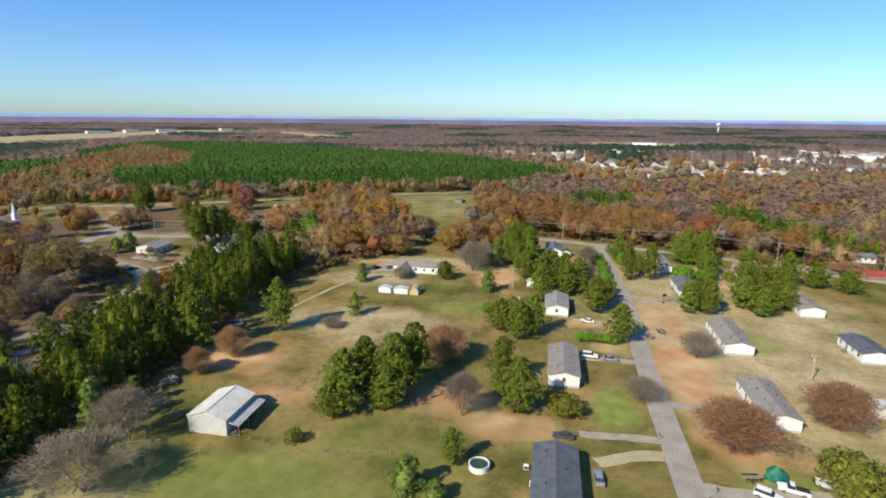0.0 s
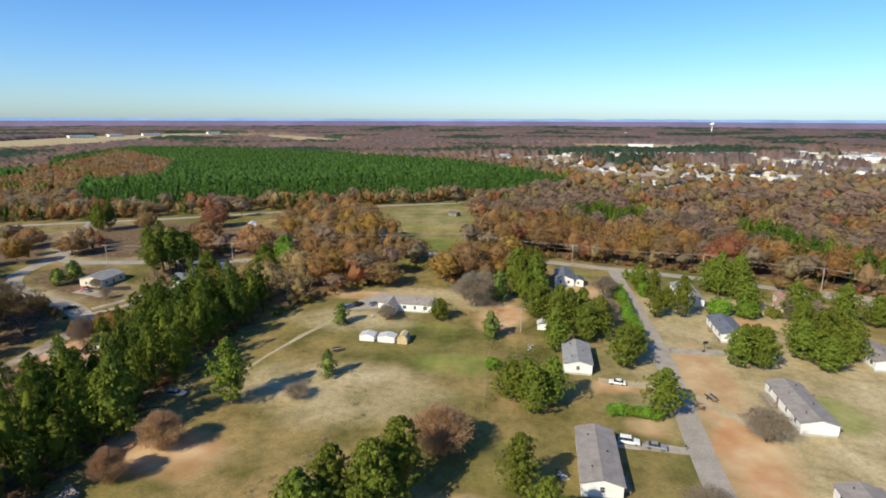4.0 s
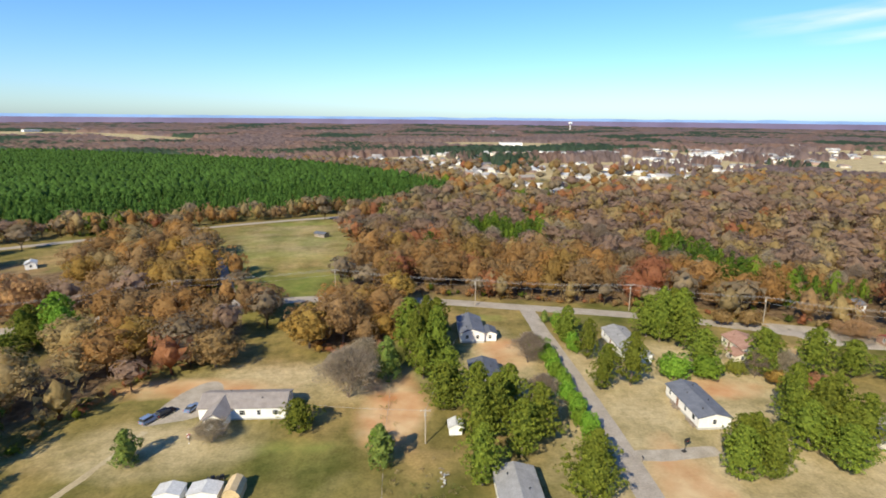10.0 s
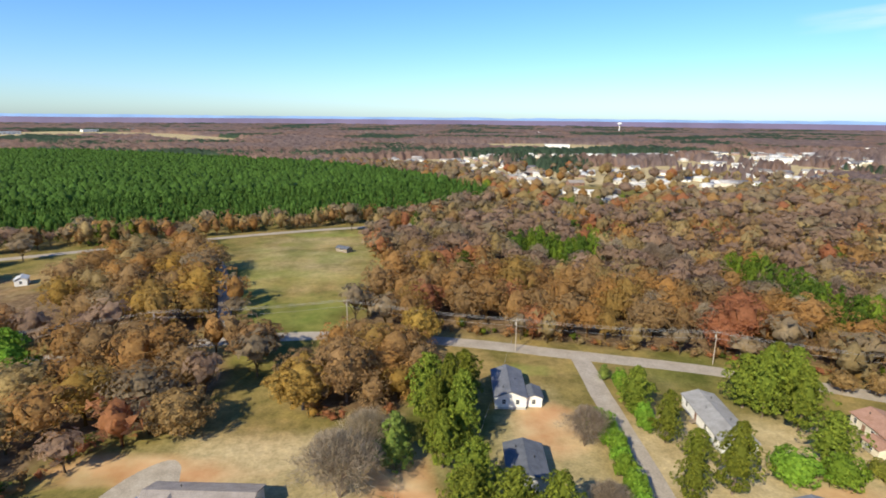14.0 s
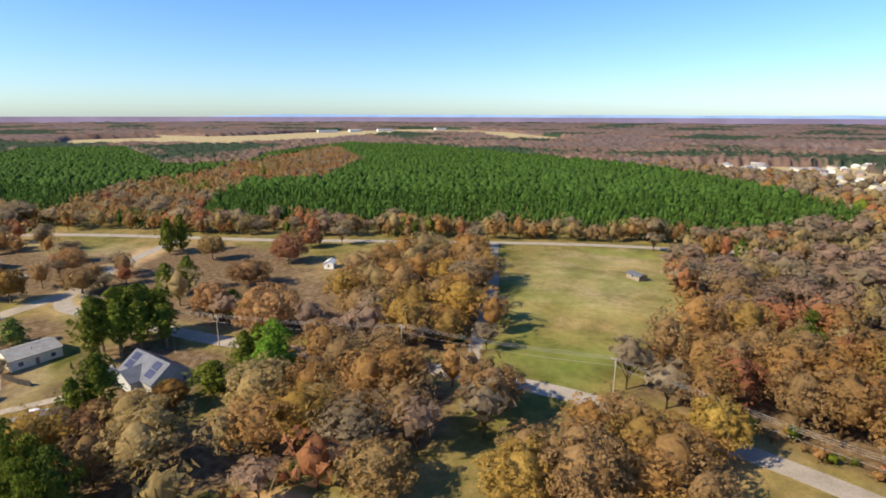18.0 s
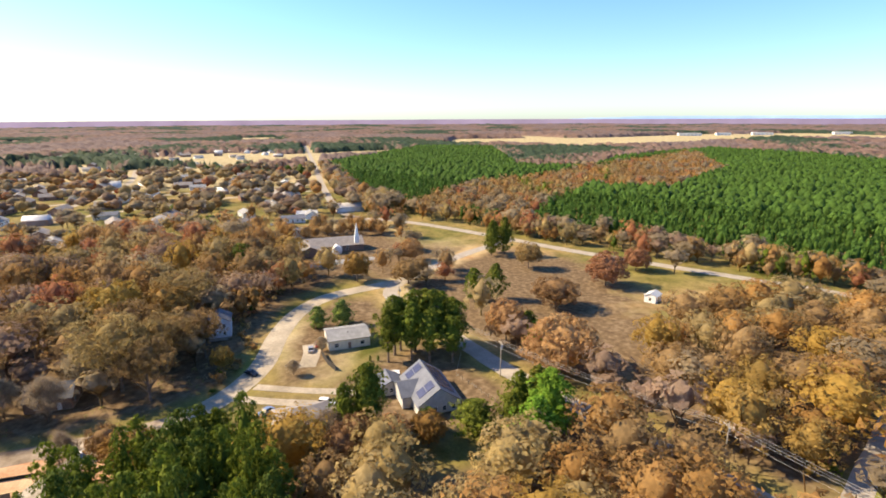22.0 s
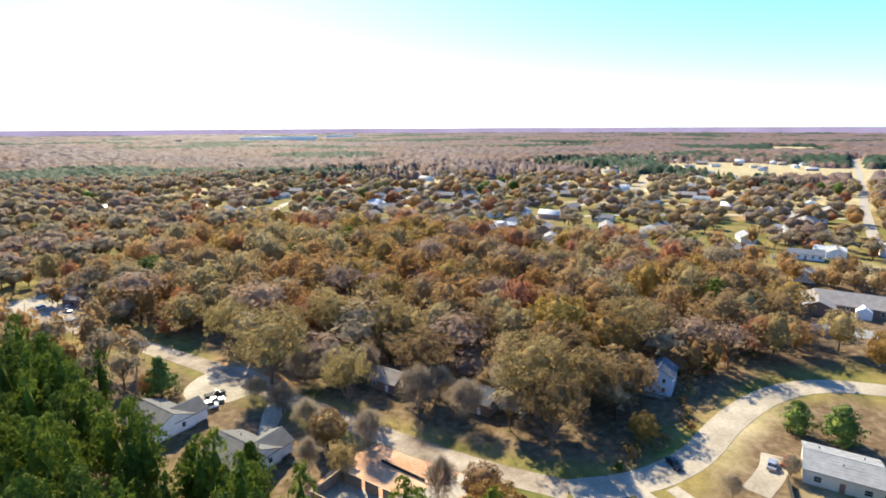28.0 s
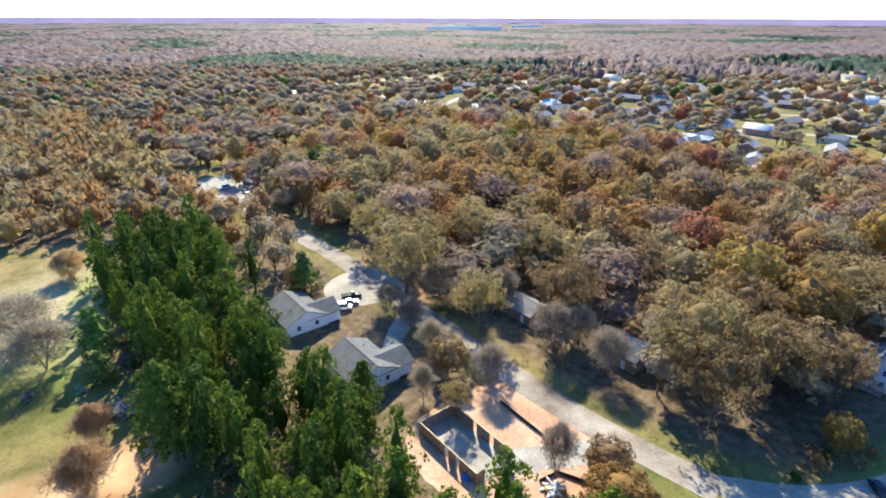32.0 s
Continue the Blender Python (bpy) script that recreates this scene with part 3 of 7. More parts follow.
pad("driveway", [(-172, 8), (-158, 6), (-150, -18), (-150, -44), (-166, -46), (-172, -20)], GRAVEL, 0.07, "pale gravel turning place in the woods")
pad("driveway", [(-402, -36), (-368, -30), (-352, -58), (-384, -84), (-408, -70)], GRAVEL, 0.07, "pale gravel lot in the suburb")


ribbon("driveway", [(-92, 165), (-88, 190), (-82, 208), (-78, 222)], 1.6, TAN_DIRT, 0.03, "worn tan track across the grass", "track", 0.35)
pad("driveway", [(-80, 224), (-66, 228), (-64, 236), (-68, 246), (-73, 246), (-79, 236)], GRAVEL, 0.05, "pale gravel yard beside the white house")
ribbon("driveway", [(30, 112), (20, 112), (10, 111)], 2.6, GRAVEL, 0.04, "gravel drive to the dark-roofed trailer", "driveway", 0.3)
ribbon("driveway", [(30, 107), (20, 105), (13, 101)], 3.4, TAN_DIRT, 0.035, "bare earth drive", "driveway", 0.4)
ribbon("driveway", [(30, 152), (20, 152), (11, 152)], 2.8, GRAVEL, 0.04, "short gravel drive", "driveway", 0.3)
ribbon("driveway", [(31, 181), (20, 182), (11, 183)], 3.4, TAN_DIRT, 0.035, "bare earth drive", "driveway", 0.4)
ribbon("driveway", [(30, 97), (40, 96), (56, 99)], 4.0, GRAVEL, 0.04, "gravel drive with parked vehicles", "driveway", 0.3)
ribbon("driveway", [(30, 128), (36, 129), (41, 128)], 3.0, GRAVEL, 0.04, "short gravel drive", "driveway", 0.3)
ribbon("driveway", [(32, 208), (44, 208), (54, 209)], 4.0, GRAVEL, 0.04, "pale gravel drive", "driveway", 0.4)
ribbon("driveway", [(34, 180), (40, 172), (45, 166), (47, 160)], 2.4, TAN_DIRT, 0.03, "tan tyre track", "track", 0.4)
ribbon("driveway", [(-190, 228), (-200, 231), (-207, 231)], 5.5, CONCRETE, 0.06, "pale concrete drive beside the grey house", "driveway", 0.03)
ribbon("driveway", [(-183, 213), (-175, 226), (-168, 240), (-165, 246)], 3.2, CONCRETE, 0.06, "pale concrete drive", "driveway", 0.03)
ribbon("driveway", [(-178, 208), (-171, 219), (-166, 229), (-160, 236)], 3.4, CONCRETE, 0.065, "pale concrete drive", "driveway", 0.03)
pad("driveway", [(-172, 106), (-156, 106), (-150, 100), (-150, 90), (-160, 84), (-172, 86)], CONCRETE, 0.05, "pale sandy yard off the street")
pad("driveway", [(-162, 120), (-147, 130), (-147, 126), (-162, 112)], CONCRETE, 0.045, "pale drive to the grey-roofed house")
pad("bare_earth", [(-170, 150), (-134, 148), (-132, 172), (-146, 190), (-164, 188)], CLAY, 0.035, "pinkish clay of a building plot", "bare earth")
ribbon("driveway", [(-166, 178), (-154, 172), (-147, 168)], 6.0, GRAVEL, 0.06, "gravel drive to the unfinished house", "driveway", 0.4)
pad("driveway", [(-296, 236), (-300, 276), (-308, 276), (-306, 234)], DARK_ASPHALT, 0.05, "asphalt car park by the church", "car park")
pad("driveway", [(113, 285), (135, 280), (150, 268), (140, 258), (118, 268)], GRAVEL, 0.06, "gravel lot at the bend", "gravel lot")


# ---- trees ----
def ico(level):
    bm = bmesh.new()
    bmesh.ops.create_icosphere(bm, subdivisions=level, radius=1.0)
    v = np.array([p.co[:] for p in bm.verts])
    f = np.array([[q.index for q in t.verts] for t in bm.faces])
    bm.free()
    return v, f


BALLS = {k: ico(k) for k in (1, 2, 3, 4)}
# how wide each form is at heights from its foot to its top, where its crown begins, and how rough it is
PROFILE = {
    "oak": ((0.0, 0.58, 0.84, 0.97, 1.0, 0.95, 0.82, 0.58, 0.0), 0.09, 0.34),
    "pine": ((0.0, 0.74, 0.95, 1.0, 0.92, 0.78, 0.58, 0.34, 0.0), 0.06, 0.5),
    "tall": ((0.0, 0.55, 0.90, 1.0, 0.92, 0.80, 0.60, 0.36, 0.0), 0.22, 0.5),
    "cedar": ((0.0, 0.85, 1.0, 0.92, 0.78, 0.60, 0.42, 0.24, 0.0), 0.03, 0.28),
    "bush": ((0.0, 0.82, 0.96, 1.0, 0.97, 0.88, 0.74, 0.50, 0.0), 0.0, 0.22),
    "grove": ((0.0, 0.50, 0.80, 0.96, 1.0, 0.95, 0.84, 0.58, 0.0), 0.30, 0.68),
    "bare": ((0.0, 0.45, 0.75, 0.95, 1.0, 0.95, 0.80, 0.52, 0.0), 0.28, 0.45),
}


def crown_arrays(kind, rng, level, leaves, size, core, height, width):
    """Corner and triangle arrays of a crown: one billowing body with leaf clumps standing out of it."""
    prof, low, rough = PROFILE[kind]
    bv, bf = BALLS[level]
    seed = float(rng.uniform(0, 50))
    turn = rng.uniform(0, 6.28)

    def swell(d):
        out = np.empty(len(d))
        for i, (x, y, z) in enumerate(d):
            p = Vector((x, y, z))
            n1 = noise.noise(p * 1.7 + Vector((seed, 0, 0)))
            n2 = 1 - 2 * abs(noise.noise(p * 3.6 + Vector((0, seed, 0))))
            n3 = noise.noise(p * 8.0 + Vector((0, 0, seed)))
            out[i] = 0.84 + rough * (0.75 * n1 + 0.42 * (n2 - 0.5) + 0.3 * n3)
        return out

    def placed(d, r):
        u = np.clip((d[:, 2] + 1) / 2, 0, 1)
        # even steps along the height rather than along the ball
        uu = np.arccos(np.clip(-d[:, 2], -1, 1)) / math.pi
        w = np.interp(uu, np.linspace(0, 1, len(prof)), prof) * 0.5
        flat = np.hypot(d[:, 0], d[:, 1]) + 1e-6
        zz = low + (1 - low) * uu
        mid = low + (1 - low) * 0.45
        zz = mid + (zz - mid) * (1 + (r - 1) * 0.45)
        return np.stack([d[:, 0] / flat * w * r * width, d[:, 1] / flat * w * r * width, zz * height], -1)

    V, F, base = [], [], 0
    if core > 0:
        r = swell(bv)
        v = placed(bv, r * core)
        keep = ~((bv[bf].mean(1)[:, 2] < -0.86))
        V.append(v)
        F.append(bf[keep])
        base = len(v)
    def sprays(p, nrm, w):
        """Small leaf sprays, one triangle each, facing along nrm."""
        u = np.cross(nrm, rng.normal(size=nrm.shape))
        u /= np.linalg.norm(u, axis=1, keepdims=True)
        v = np.cross(nrm, u)
        k = size * rng.uniform(0.5, 1.25, (len(p), 1)) * w
        return np.stack([p + u * k, p - u * k * 0.55 + v * k * 0.8, p - u * k * 0.5 - v * k * 0.8], 1).reshape(-1, 3)

    if leaves >= 40 and kind != "bare":
        # tufts: rounded clumps of sprays on the ends of boughs, with gaps between them
        per = int(np.clip(leaves / 26, 7, 30)) if kind not in ("pine", "tall") else int(np.clip(leaves / 60, 6, 14))
        n = leaves // per
        half = 0.5 * width
        if kind in ("pine", "tall", "cedar"):
            uu = np.clip(0.04 + 0.94 * (np.arange(n) + rng.normal(size=n) * 2.5) / n, 0.03, 0.98)
            around = np.arange(n) * 2.39996 + rng.uniform(-1.4, 1.4, n)
            out = rng.uniform(0.18, 1.0, n) ** 0.55 * rng.uniform(0.82, 1.16, n) * (0.9 + 0.22 * np.sin(around * 2 + uu * 9 + turn))
            reach = np.interp(uu, np.linspace(0, 1, len(prof)), prof) * half * out
            rise = (0.08 + 0.2 * uu) * reach
            mid = np.stack([np.cos(around) * reach, np.sin(around) * reach, (low + (1 - low) * uu) * height * 0.94 + rise], -1)
            r = half * (2.9 / n ** 0.5) * rng.uniform(0.45, 1.45, n) * (1.12 - 0.55 * uu)
            flat = np.array((1.0, 1.0, 0.62))
            away = np.stack([np.cos(around), np.sin(around), np.full(n, 0.55)], -1)
        else:
            k = np.arange(n) + 0.5
            up = 1 - 1.75 * k / n
            ring = np.sqrt(1 - up * up)
            d = np.stack([ring * np.cos(k * 2.39996 + turn), ring * np.sin(k * 2.39996 + turn), up], -1) + rng.normal(size=(n, 3)) * 0.16
            d /= np.linalg.norm(d, axis=1, keepdims=True)
            mid = placed(d, swell(d) * rng.uniform(0.72, 1.0, n))
            r = half * (2.1 / n ** 0.5) * rng.uniform(0.65, 1.3, n)
            flat = np.array((1.0, 1.0, 0.85))
            away = d
        b = np.repeat(np.arange(n), per)
        e = rng.normal(size=(len(b), 3)) + away[b] * 0.9 + (0, 0, 0.35)
        e /= np.linalg.norm(e, axis=1, keepdims=True)
        p = mid[b] + e * flat * (r[b] * rng.uniform(0.7, 1.08, len(b)))[:, None]
        nrm = e + rng.normal(size=(len(b), 3)) * (0.38 if kind in ("pine", "tall") else 0.27)
        nrm /= np.linalg.norm(nrm, axis=1, keepdims=True)
        q = sprays(p, nrm, 1.0)
        V.append(q)
        F.append(np.arange(len(q)).reshape(-1, 3) + base)
    elif leaves:
        d = rng.normal(size=(leaves, 3))
        d[:, 2] = np.where(rng.random(leaves) < 0.55, np.abs(d[:, 2]), d[:, 2])
        d /= np.linalg.norm(d, axis=1, keepdims=True)
        p = placed(d, swell(d) * (1.08 - 0.42 * rng.random(leaves) ** 1.6))
        nrm = d * (1, 1, 1.2) + rng.normal(size=(leaves, 3)) * 0.25
        nrm /= np.linalg.norm(nrm, axis=1, keepdims=True)
        q = sprays(p, nrm, 1.0)
        V.append(q)
        F.append(np.arange(leaves * 3).reshape(-1, 3) + base)
    both = np.concatenate(V)
    wide = np.percentile(np.hypot(both[:, 0], both[:, 1]), 96)
    fit = np.array([width * 0.5 / wide, width * 0.5 / wide, height / np.percentile(both[:, 2], 99.5)])
    V = [q * fit for q in V]
    which = np.concatenate([np.full(len(q), k if core > 0 else 1) for k, q in enumerate(F)])
    V, F = np.concatenate(V), np.concatenate(F)
    V[:, 2] = np.maximum(V[:, 2], 0.03)
    return V, F, which


def trunk_bm(kind, rng, height):
    """A tapered, slightly bent stem."""
    bm = bmesh.new()
    r = max(0.16, height * 0.018)
    top = {"oak": 0.66, "grove": 0.75, "bush": 0.4, "pine": 0.9, "tall": 0.92, "cedar": 0.9}[kind]
    rings, n = [], 7
    for k in range(6):
        u = k / 5
        cx, cy = 0.25 * math.sin(u * 2.5 + height), 0.25 * math.cos(u * 2.1) - 0.25
        rr = r * (1.35 - 1.05 * u)
        rings.append([bm.verts.new((cx + rr * math.cos(6.2832 * i / n), cy + rr * math.sin(6.2832 * i / n), -0.3 + u * height * top)) for i in range(n)])
    for a, b in zip(rings[:-1], rings[1:]):
        for i in range(n):
            bm.faces.new((a[i], a[(i + 1) % n], b[(i + 1) % n], b[i]))
    bm.faces.new(rings[-1])
    return bm


def limb_bms(kind, rng, height, width):
    out = []
    r = max(0.09, height * 0.009)
    n = {"oak": 5, "grove": 8, "bush": 3, "pine": 4, "tall": 5, "cedar": 3}[kind]
    for k in range(n):
        a = k * 2.4 + rng.uniform(-0.4, 0.4)
        z0 = height * rng.uniform(0.2, 0.5) if kind != "tall" else height * rng.uniform(0.4, 0.8)
        reach = width * rng.uniform(0.2, 0.34)
        up = height * rng.uniform(0.12, 0.26) if kind in ("oak", "bush") else height * 0.04
        if kind == "grove":
            z0, reach, up = height * rng.uniform(0.08, 0.24), width * rng.uniform(0.18, 0.4), height * rng.uniform(0.4, 0.55)
        out.append(tube(bmesh.new(), (0, 0, z0), (math.cos(a) * reach, math.sin(a) * reach, z0 + up), r, r * 0.3, 5))
    return out


def bare_arrays(rng, height, width, twigs=6000, thick=0.05, low=0.16):
    """A leafless tree: forking limbs and a haze of twigs."""
    bm = bmesh.new()
    tips = []

    def grow(p, d, length, r, depth):
        q = p + d * length
        tube(bm, p, q, r, r * 0.6, 4 if depth > 1 else 3)
        if depth == 0:
            tips.append(q)
            return
        for k in range(3):
            e = (d + Vector((rng.normal(), rng.normal(), rng.normal() * 0.5 + 0.2)) * 0.55).normalized()
            grow(q, e, length * rng.uniform(0.6, 0.85), r * 0.58, depth - 1)

    stems = 3
    for k in range(stems):
        a = k * 2.1 + rng.uniform(0, 1)
        grow(Vector((0, 0, 0)), Vector((math.cos(a) * 0.42, math.sin(a) * 0.42, 1)).normalized(), height * 0.3, height * 0.013 + 0.03, 3)
    V = np.array([v.co[:] for v in bm.verts])
    k = min(1.0, width * 0.5 / max(1e-3, np.abs(V[:, :2]).max()))
    zz = height / V[:, 2].max()
    for v in bm.verts:
        v.co.x, v.co.y, v.co.z = v.co.x * k, v.co.y * k, v.co.z * zz
    d = rng.normal(size=(twigs, 3))
    d[:, 2] = np.where(rng.random(twigs) < 0.6, np.abs(d[:, 2]), d[:, 2])
    d /= np.linalg.norm(d, axis=1, keepdims=True)
    uu = np.arccos(np.clip(-d[:, 2], -1, 1)) / math.pi
    lumps = np.array([noise.noise(Vector(q) * 2.2 + Vector((height, 0, 0))) for q in d])
    w = np.interp(uu, np.linspace(0, 1, 9), PROFILE["bare"][0]) * 0.5 * rng.uniform(0.35, 1.05, twigs) * (0.95 + 0.75 * lumps)
    flat = np.hypot(d[:, 0], d[:, 1]) + 1e-6
    p = np.stack([d[:, 0] / flat * w * width, d[:, 1] / flat * w * width, (low + (0.98 - low) * uu) * height], -1)
    e = d + rng.normal(size=(twigs, 3)) * 0.95 + (0, 0, 0.3)
    e /= np.linalg.norm(e, axis=1, keepdims=True)
    s = np.cross(e, rng.normal(size=(twigs, 3)))
    s /= np.linalg.norm(s, axis=1, keepdims=True)
    ln = rng.uniform(0.5, 1.3, (twigs, 1)) * (0.075 / thick) ** 0.9
    q = np.stack([p + s * thick, p - s * thick, p + e * ln], 1).reshape(-1, 3)
    return bm, q, np.arange(twigs * 3).reshape(-1, 3)


TREE_KINDS = {
    "oak": ("oak", "oak", 3, 4200, 0.40, 0.66),
    "grove": ("grove", "tan", 3, 9500, 0.31, 0.36),
    "rust": ("bush", "rust", 3, 4200, 0.38, 0.62),
    "gold": ("oak", "gold", 3, 4200, 0.40, 0.66),
    "olive": ("bush", "olive", 2, 1300, 0.42, 0.8),
    "pine": ("pine", "pine", 2, 4600, 0.36, 0.52),
    "tall": ("tall", "pine", 2, 3600, 0.42, 0.52),
    "bright": ("pine", "lush", 2, 4200, 0.36, 0.5),
    "cedar": ("cedar", "cedar", 3, 1500, 0.40, 0.7),
    "lush": ("bush", "lush", 2, 1300, 0.42, 0.8),
}
TREE_SIZE = {"oak": (14, 14), "grove": (20, 20), "rust": (12, 14), "gold": (13, 13), "olive": (6, 9), "pine": (15, 11), "bright": (15, 11), "tall": (20, 11), "cedar": (10, 6.5), "lush": (6, 8), "bare": (11, 12)}
TREE_LABEL = {
    "grove": "tall half-bare tree with tan autumn leaves over open ground",
    "oak": "broad tree with brown autumn leaves", "rust": "broad tree with rust-red autumn leaves", "gold": "tree with golden-brown autumn leaves",
    "olive": "rounded yellow-green shrub on the grass", "pine": "dense dark green pine standing on grass", "tall": "tall pine with a bare lower trunk", "bright": "full pine with bright yellow-green needles",
    "cedar": "conical dark green cedar on grass", "lush": "bright green bushy shrub by the lots", "bare": "leafless grey-brown tree with fine twigs"}
PROTO = {}
for kind, (form, leaf, count, leaves, size, core) in TREE_KINDS.items():
    h, w = TREE_SIZE[kind]
    for variant in range(3):
        rng = np.random.default_rng(sum(map(ord, kind)) + 101 * variant)
        v, fc, wh_ = crown_arrays(form, rng, count, leaves, size, core, h, w)
        crown = tri_mesh("crown", v, fc, (LEAF[leaf], LEAF_CUT[leaf]), None, wh_)
        crown.shade_smooth()
        stem = bpy.data.meshes.new("trunk")
        bmt = trunk_bm(form, rng, h)
        bmt.to_mesh(stem)
        bmt.free()
        stem.materials.append(BARK)
        pieces = [("crown", crown), ("trunk", stem)]
        for bml in limb_bms(form, rng, h, w):
            ml = bpy.data.meshes.new("limb")
            bml.to_mesh(ml)
            bml.free()
            ml.materials.append(BARK)
            pieces.append(("limb", ml))
        PROTO[kind, variant] = pieces
for variant in range(3):
    rng = np.random.default_rng(900 + variant)
    h, w = TREE_SIZE["bare"]
    bmb, q, fq = bare_arrays(rng, h, w)
    mb = bpy.data.meshes.new("branchwork")
    bmb.to_mesh(mb)
    bmb.free()
    mb.materials.append(BARK)
    PROTO["bare", variant] = (("crown", tri_mesh("crown", q, fq, LEAF["twig"])), ("branchwork", mb))

for variant in range(3):
    rng = np.random.default_rng(950 + variant)
    h, w = TREE_SIZE["bare"]
    bmb, q, fq = bare_arrays(rng, h, w, 11000, 0.065, 0.03)
    mb = bpy.data.meshes.new("branchwork")
    bmb.to_mesh(mb)
    bmb.free()
    mb.materials.append(BARK)
    PROTO["twiggy", variant] = (("crown", tri_mesh("crown", q, fq, LEAF["dead"])), ("branchwork", mb))
TREE_SIZE["twiggy"] = TREE_SIZE["bare"]
TREE_LABEL["twiggy"] = "twiggy tree hung with rust-brown dead leaves"

tree_count = 0
PLANTED = []


def tree(kind, x, y, height, radius, label=""):
    """One tree: a crown, a trunk and limbs, scaled from one of three forms."""
    global tree_count
    tree_count += 1
    rnd = random.Random(tree_count)
    h, w = TREE_SIZE[kind]
    if kind == "pine":
        height, radius = height * 1.08, radius * 0.9
    name = {"olive": "shrub", "lush": "shrub", "bare": "bare_tree", "cedar": "cedar_tree", "pine": "pine_tree", "bright": "pine_tree", "tall": "pine_tree"}.get(kind, "autumn_tree")
    ob = new(name)
    ob.matrix_basis = pose(x, y, float(land(x, y)) - 0.05, 0, 0, rnd.uniform(0, 360)) @ Matrix.Diagonal((2 * radius / w, 2 * radius / w * rnd.uniform(0.92, 1.08), height / h, 1))
    tagged(ob, label or TREE_LABEL[kind], "shrub" if kind in ("olive", "lush") else "tree", {"shrub": "shrubs"}.get(name, name + "s"))
    for pname, mesh in PROTO[kind, rnd.randrange(3)]:
        q = new(pname, mesh)
        q.parent = ob
    PLANTED.append((x, y, radius))
    return ob


# trees that stand alone or along the lots: x, y, height, radius
PINES_BY_BARN = [(-45, 109, 15, 6.5), (-42, 116, 15.5, 5.9), (-35, 118, 16, 6.4), (-32, 126, 16, 6.1), (-36, 113, 10.3, 6.0), (-47, 106, 8.1, 4.3), (-84, 152, 17, 6.0), (-101, 133, 19, 6.3)]
PINES_BY_LANE = [(-4, 117, 13.3, 6.2), (-9, 130, 13, 4.6), (-42, 221, 7.5, 5.2), (-16, 94, 8, 2.8), (78, 206, 11.5, 9.5), (-6, 165, 12.9, 7.6), (-13, 168, 10.2, 5.4),
                 (25, 167, 11.7, 6.2), (19, 193, 12.6, 6.4), (-1, 200, 13, 5.0), (4, 217, 15, 5.4), (14, 215, 13.5, 6.0), (-11, 255, 19, 7.2), (-6, 234, 14, 6.2), (56, 201, 12.5, 8.0),
                 (-16, 263, 17, 6.6), (-7, 272, 14, 5.6), (-12, 246, 12.7, 4.8)]
PINES_BY_CROSSING = [(-7, 229, 12, 5.6), (1, 227, 13, 5.2), (9, 227, 12.5, 5.6), (36, 270, 12, 5.0), (39, 257, 12.5, 4.2), (37, 238, 9.7, 4.1), (46, 240, 15, 5.4), (43, 250, 7.7, 4.2), (72, 268, 18, 9.5),
                     (65, 274, 14, 6.6), (73, 252, 10.8, 6.2), (99, 258, 7, 4.8), (59, 205, 11, 6.0), (79, 218, 15, 7.2), (85, 213, 14.5, 9.0), (86, 244, 14, 5.7), (102, 244, 14, 6.4), (113, 243, 10.6, 6.4), (123, 238, 8.9, 6.0)]
PINES_BY_ESTATE = [(-223, 297, 13, 5.0), (-222, 306, 14, 5.4), (24, 204, 9, 4.6), (-288, 337, 19, 8.5), (-181, 299, 9.4, 5.0), (-146, 203, 12, 5.4), (-144, 210, 8, 3.8), (-140, 279, 10.7, 8.0), (-137, 262, 8, 7.0), (-128, 150, 13, 4.5), (-133, 143, 12, 4.0), (-124, 138, 14, 4.6)]
for row in PINES_BY_BARN + PINES_BY_LANE + PINES_BY_CROSSING + PINES_BY_ESTATE:
    x, y, h, r = row
    for k in range(3 if r > 7 else 1):
        a = k * 2.1 + x
        tree("pine", x + (math.cos(a) * r * 0.5 if r > 7 else 0), y + (math.sin(a) * r * 0.5 if r > 7 else 0), h * (1, 0.86, 0.94)[k], r * (0.62 if r > 7 else 1))
for row in [(-187, 255, 20, 5.4), (-187, 262, 21, 6.2), (-184, 267, 21, 6.2), (-186, 274, 17, 5.6), (-147, 239, 18, 4.6), (-181, 259, 19, 4.6), (-192, 267, 19, 5.2), (-190, 272, 18, 5), (-178, 264, 17, 4.8), (-181, 273, 18, 5), (-190, 258, 18, 4.8), (-175, 270, 15, 4.4), (-183, 252, 17, 4.4)]:
    tree("tall", *row)
for row in [(-32, 236, 14, 7.4), (-29, 249, 11, 5.4), (-36, 244, 9, 4.6), (-178, 122, 12, 5.0), (-181, 150, 13, 5.5), (-183, 163, 12, 5.0), (-176, 112, 11, 5.0), (-186, 127, 12, 4.5), (-199, 168, 14, 5.0), (-17, 113, 10.8, 4.2), (46, 159, 8, 5.2), (26, 130, 5.5, 4.9), (-82, 72, 11.5, 8.6), (-69, 158, 3.8, 3.5), (20, 255, 10, 4.6), (-61, 217, 5.5, 3.6),
            (-86, 88, 12, 6.4), (-157, 133, 9, 3.0), (-151, 176, 12, 3.0), (-145, 146, 9, 2.4), (-200, 234, 5, 2.2), (-186, 224, 5, 2.0)]:
    tree("bare", *row)
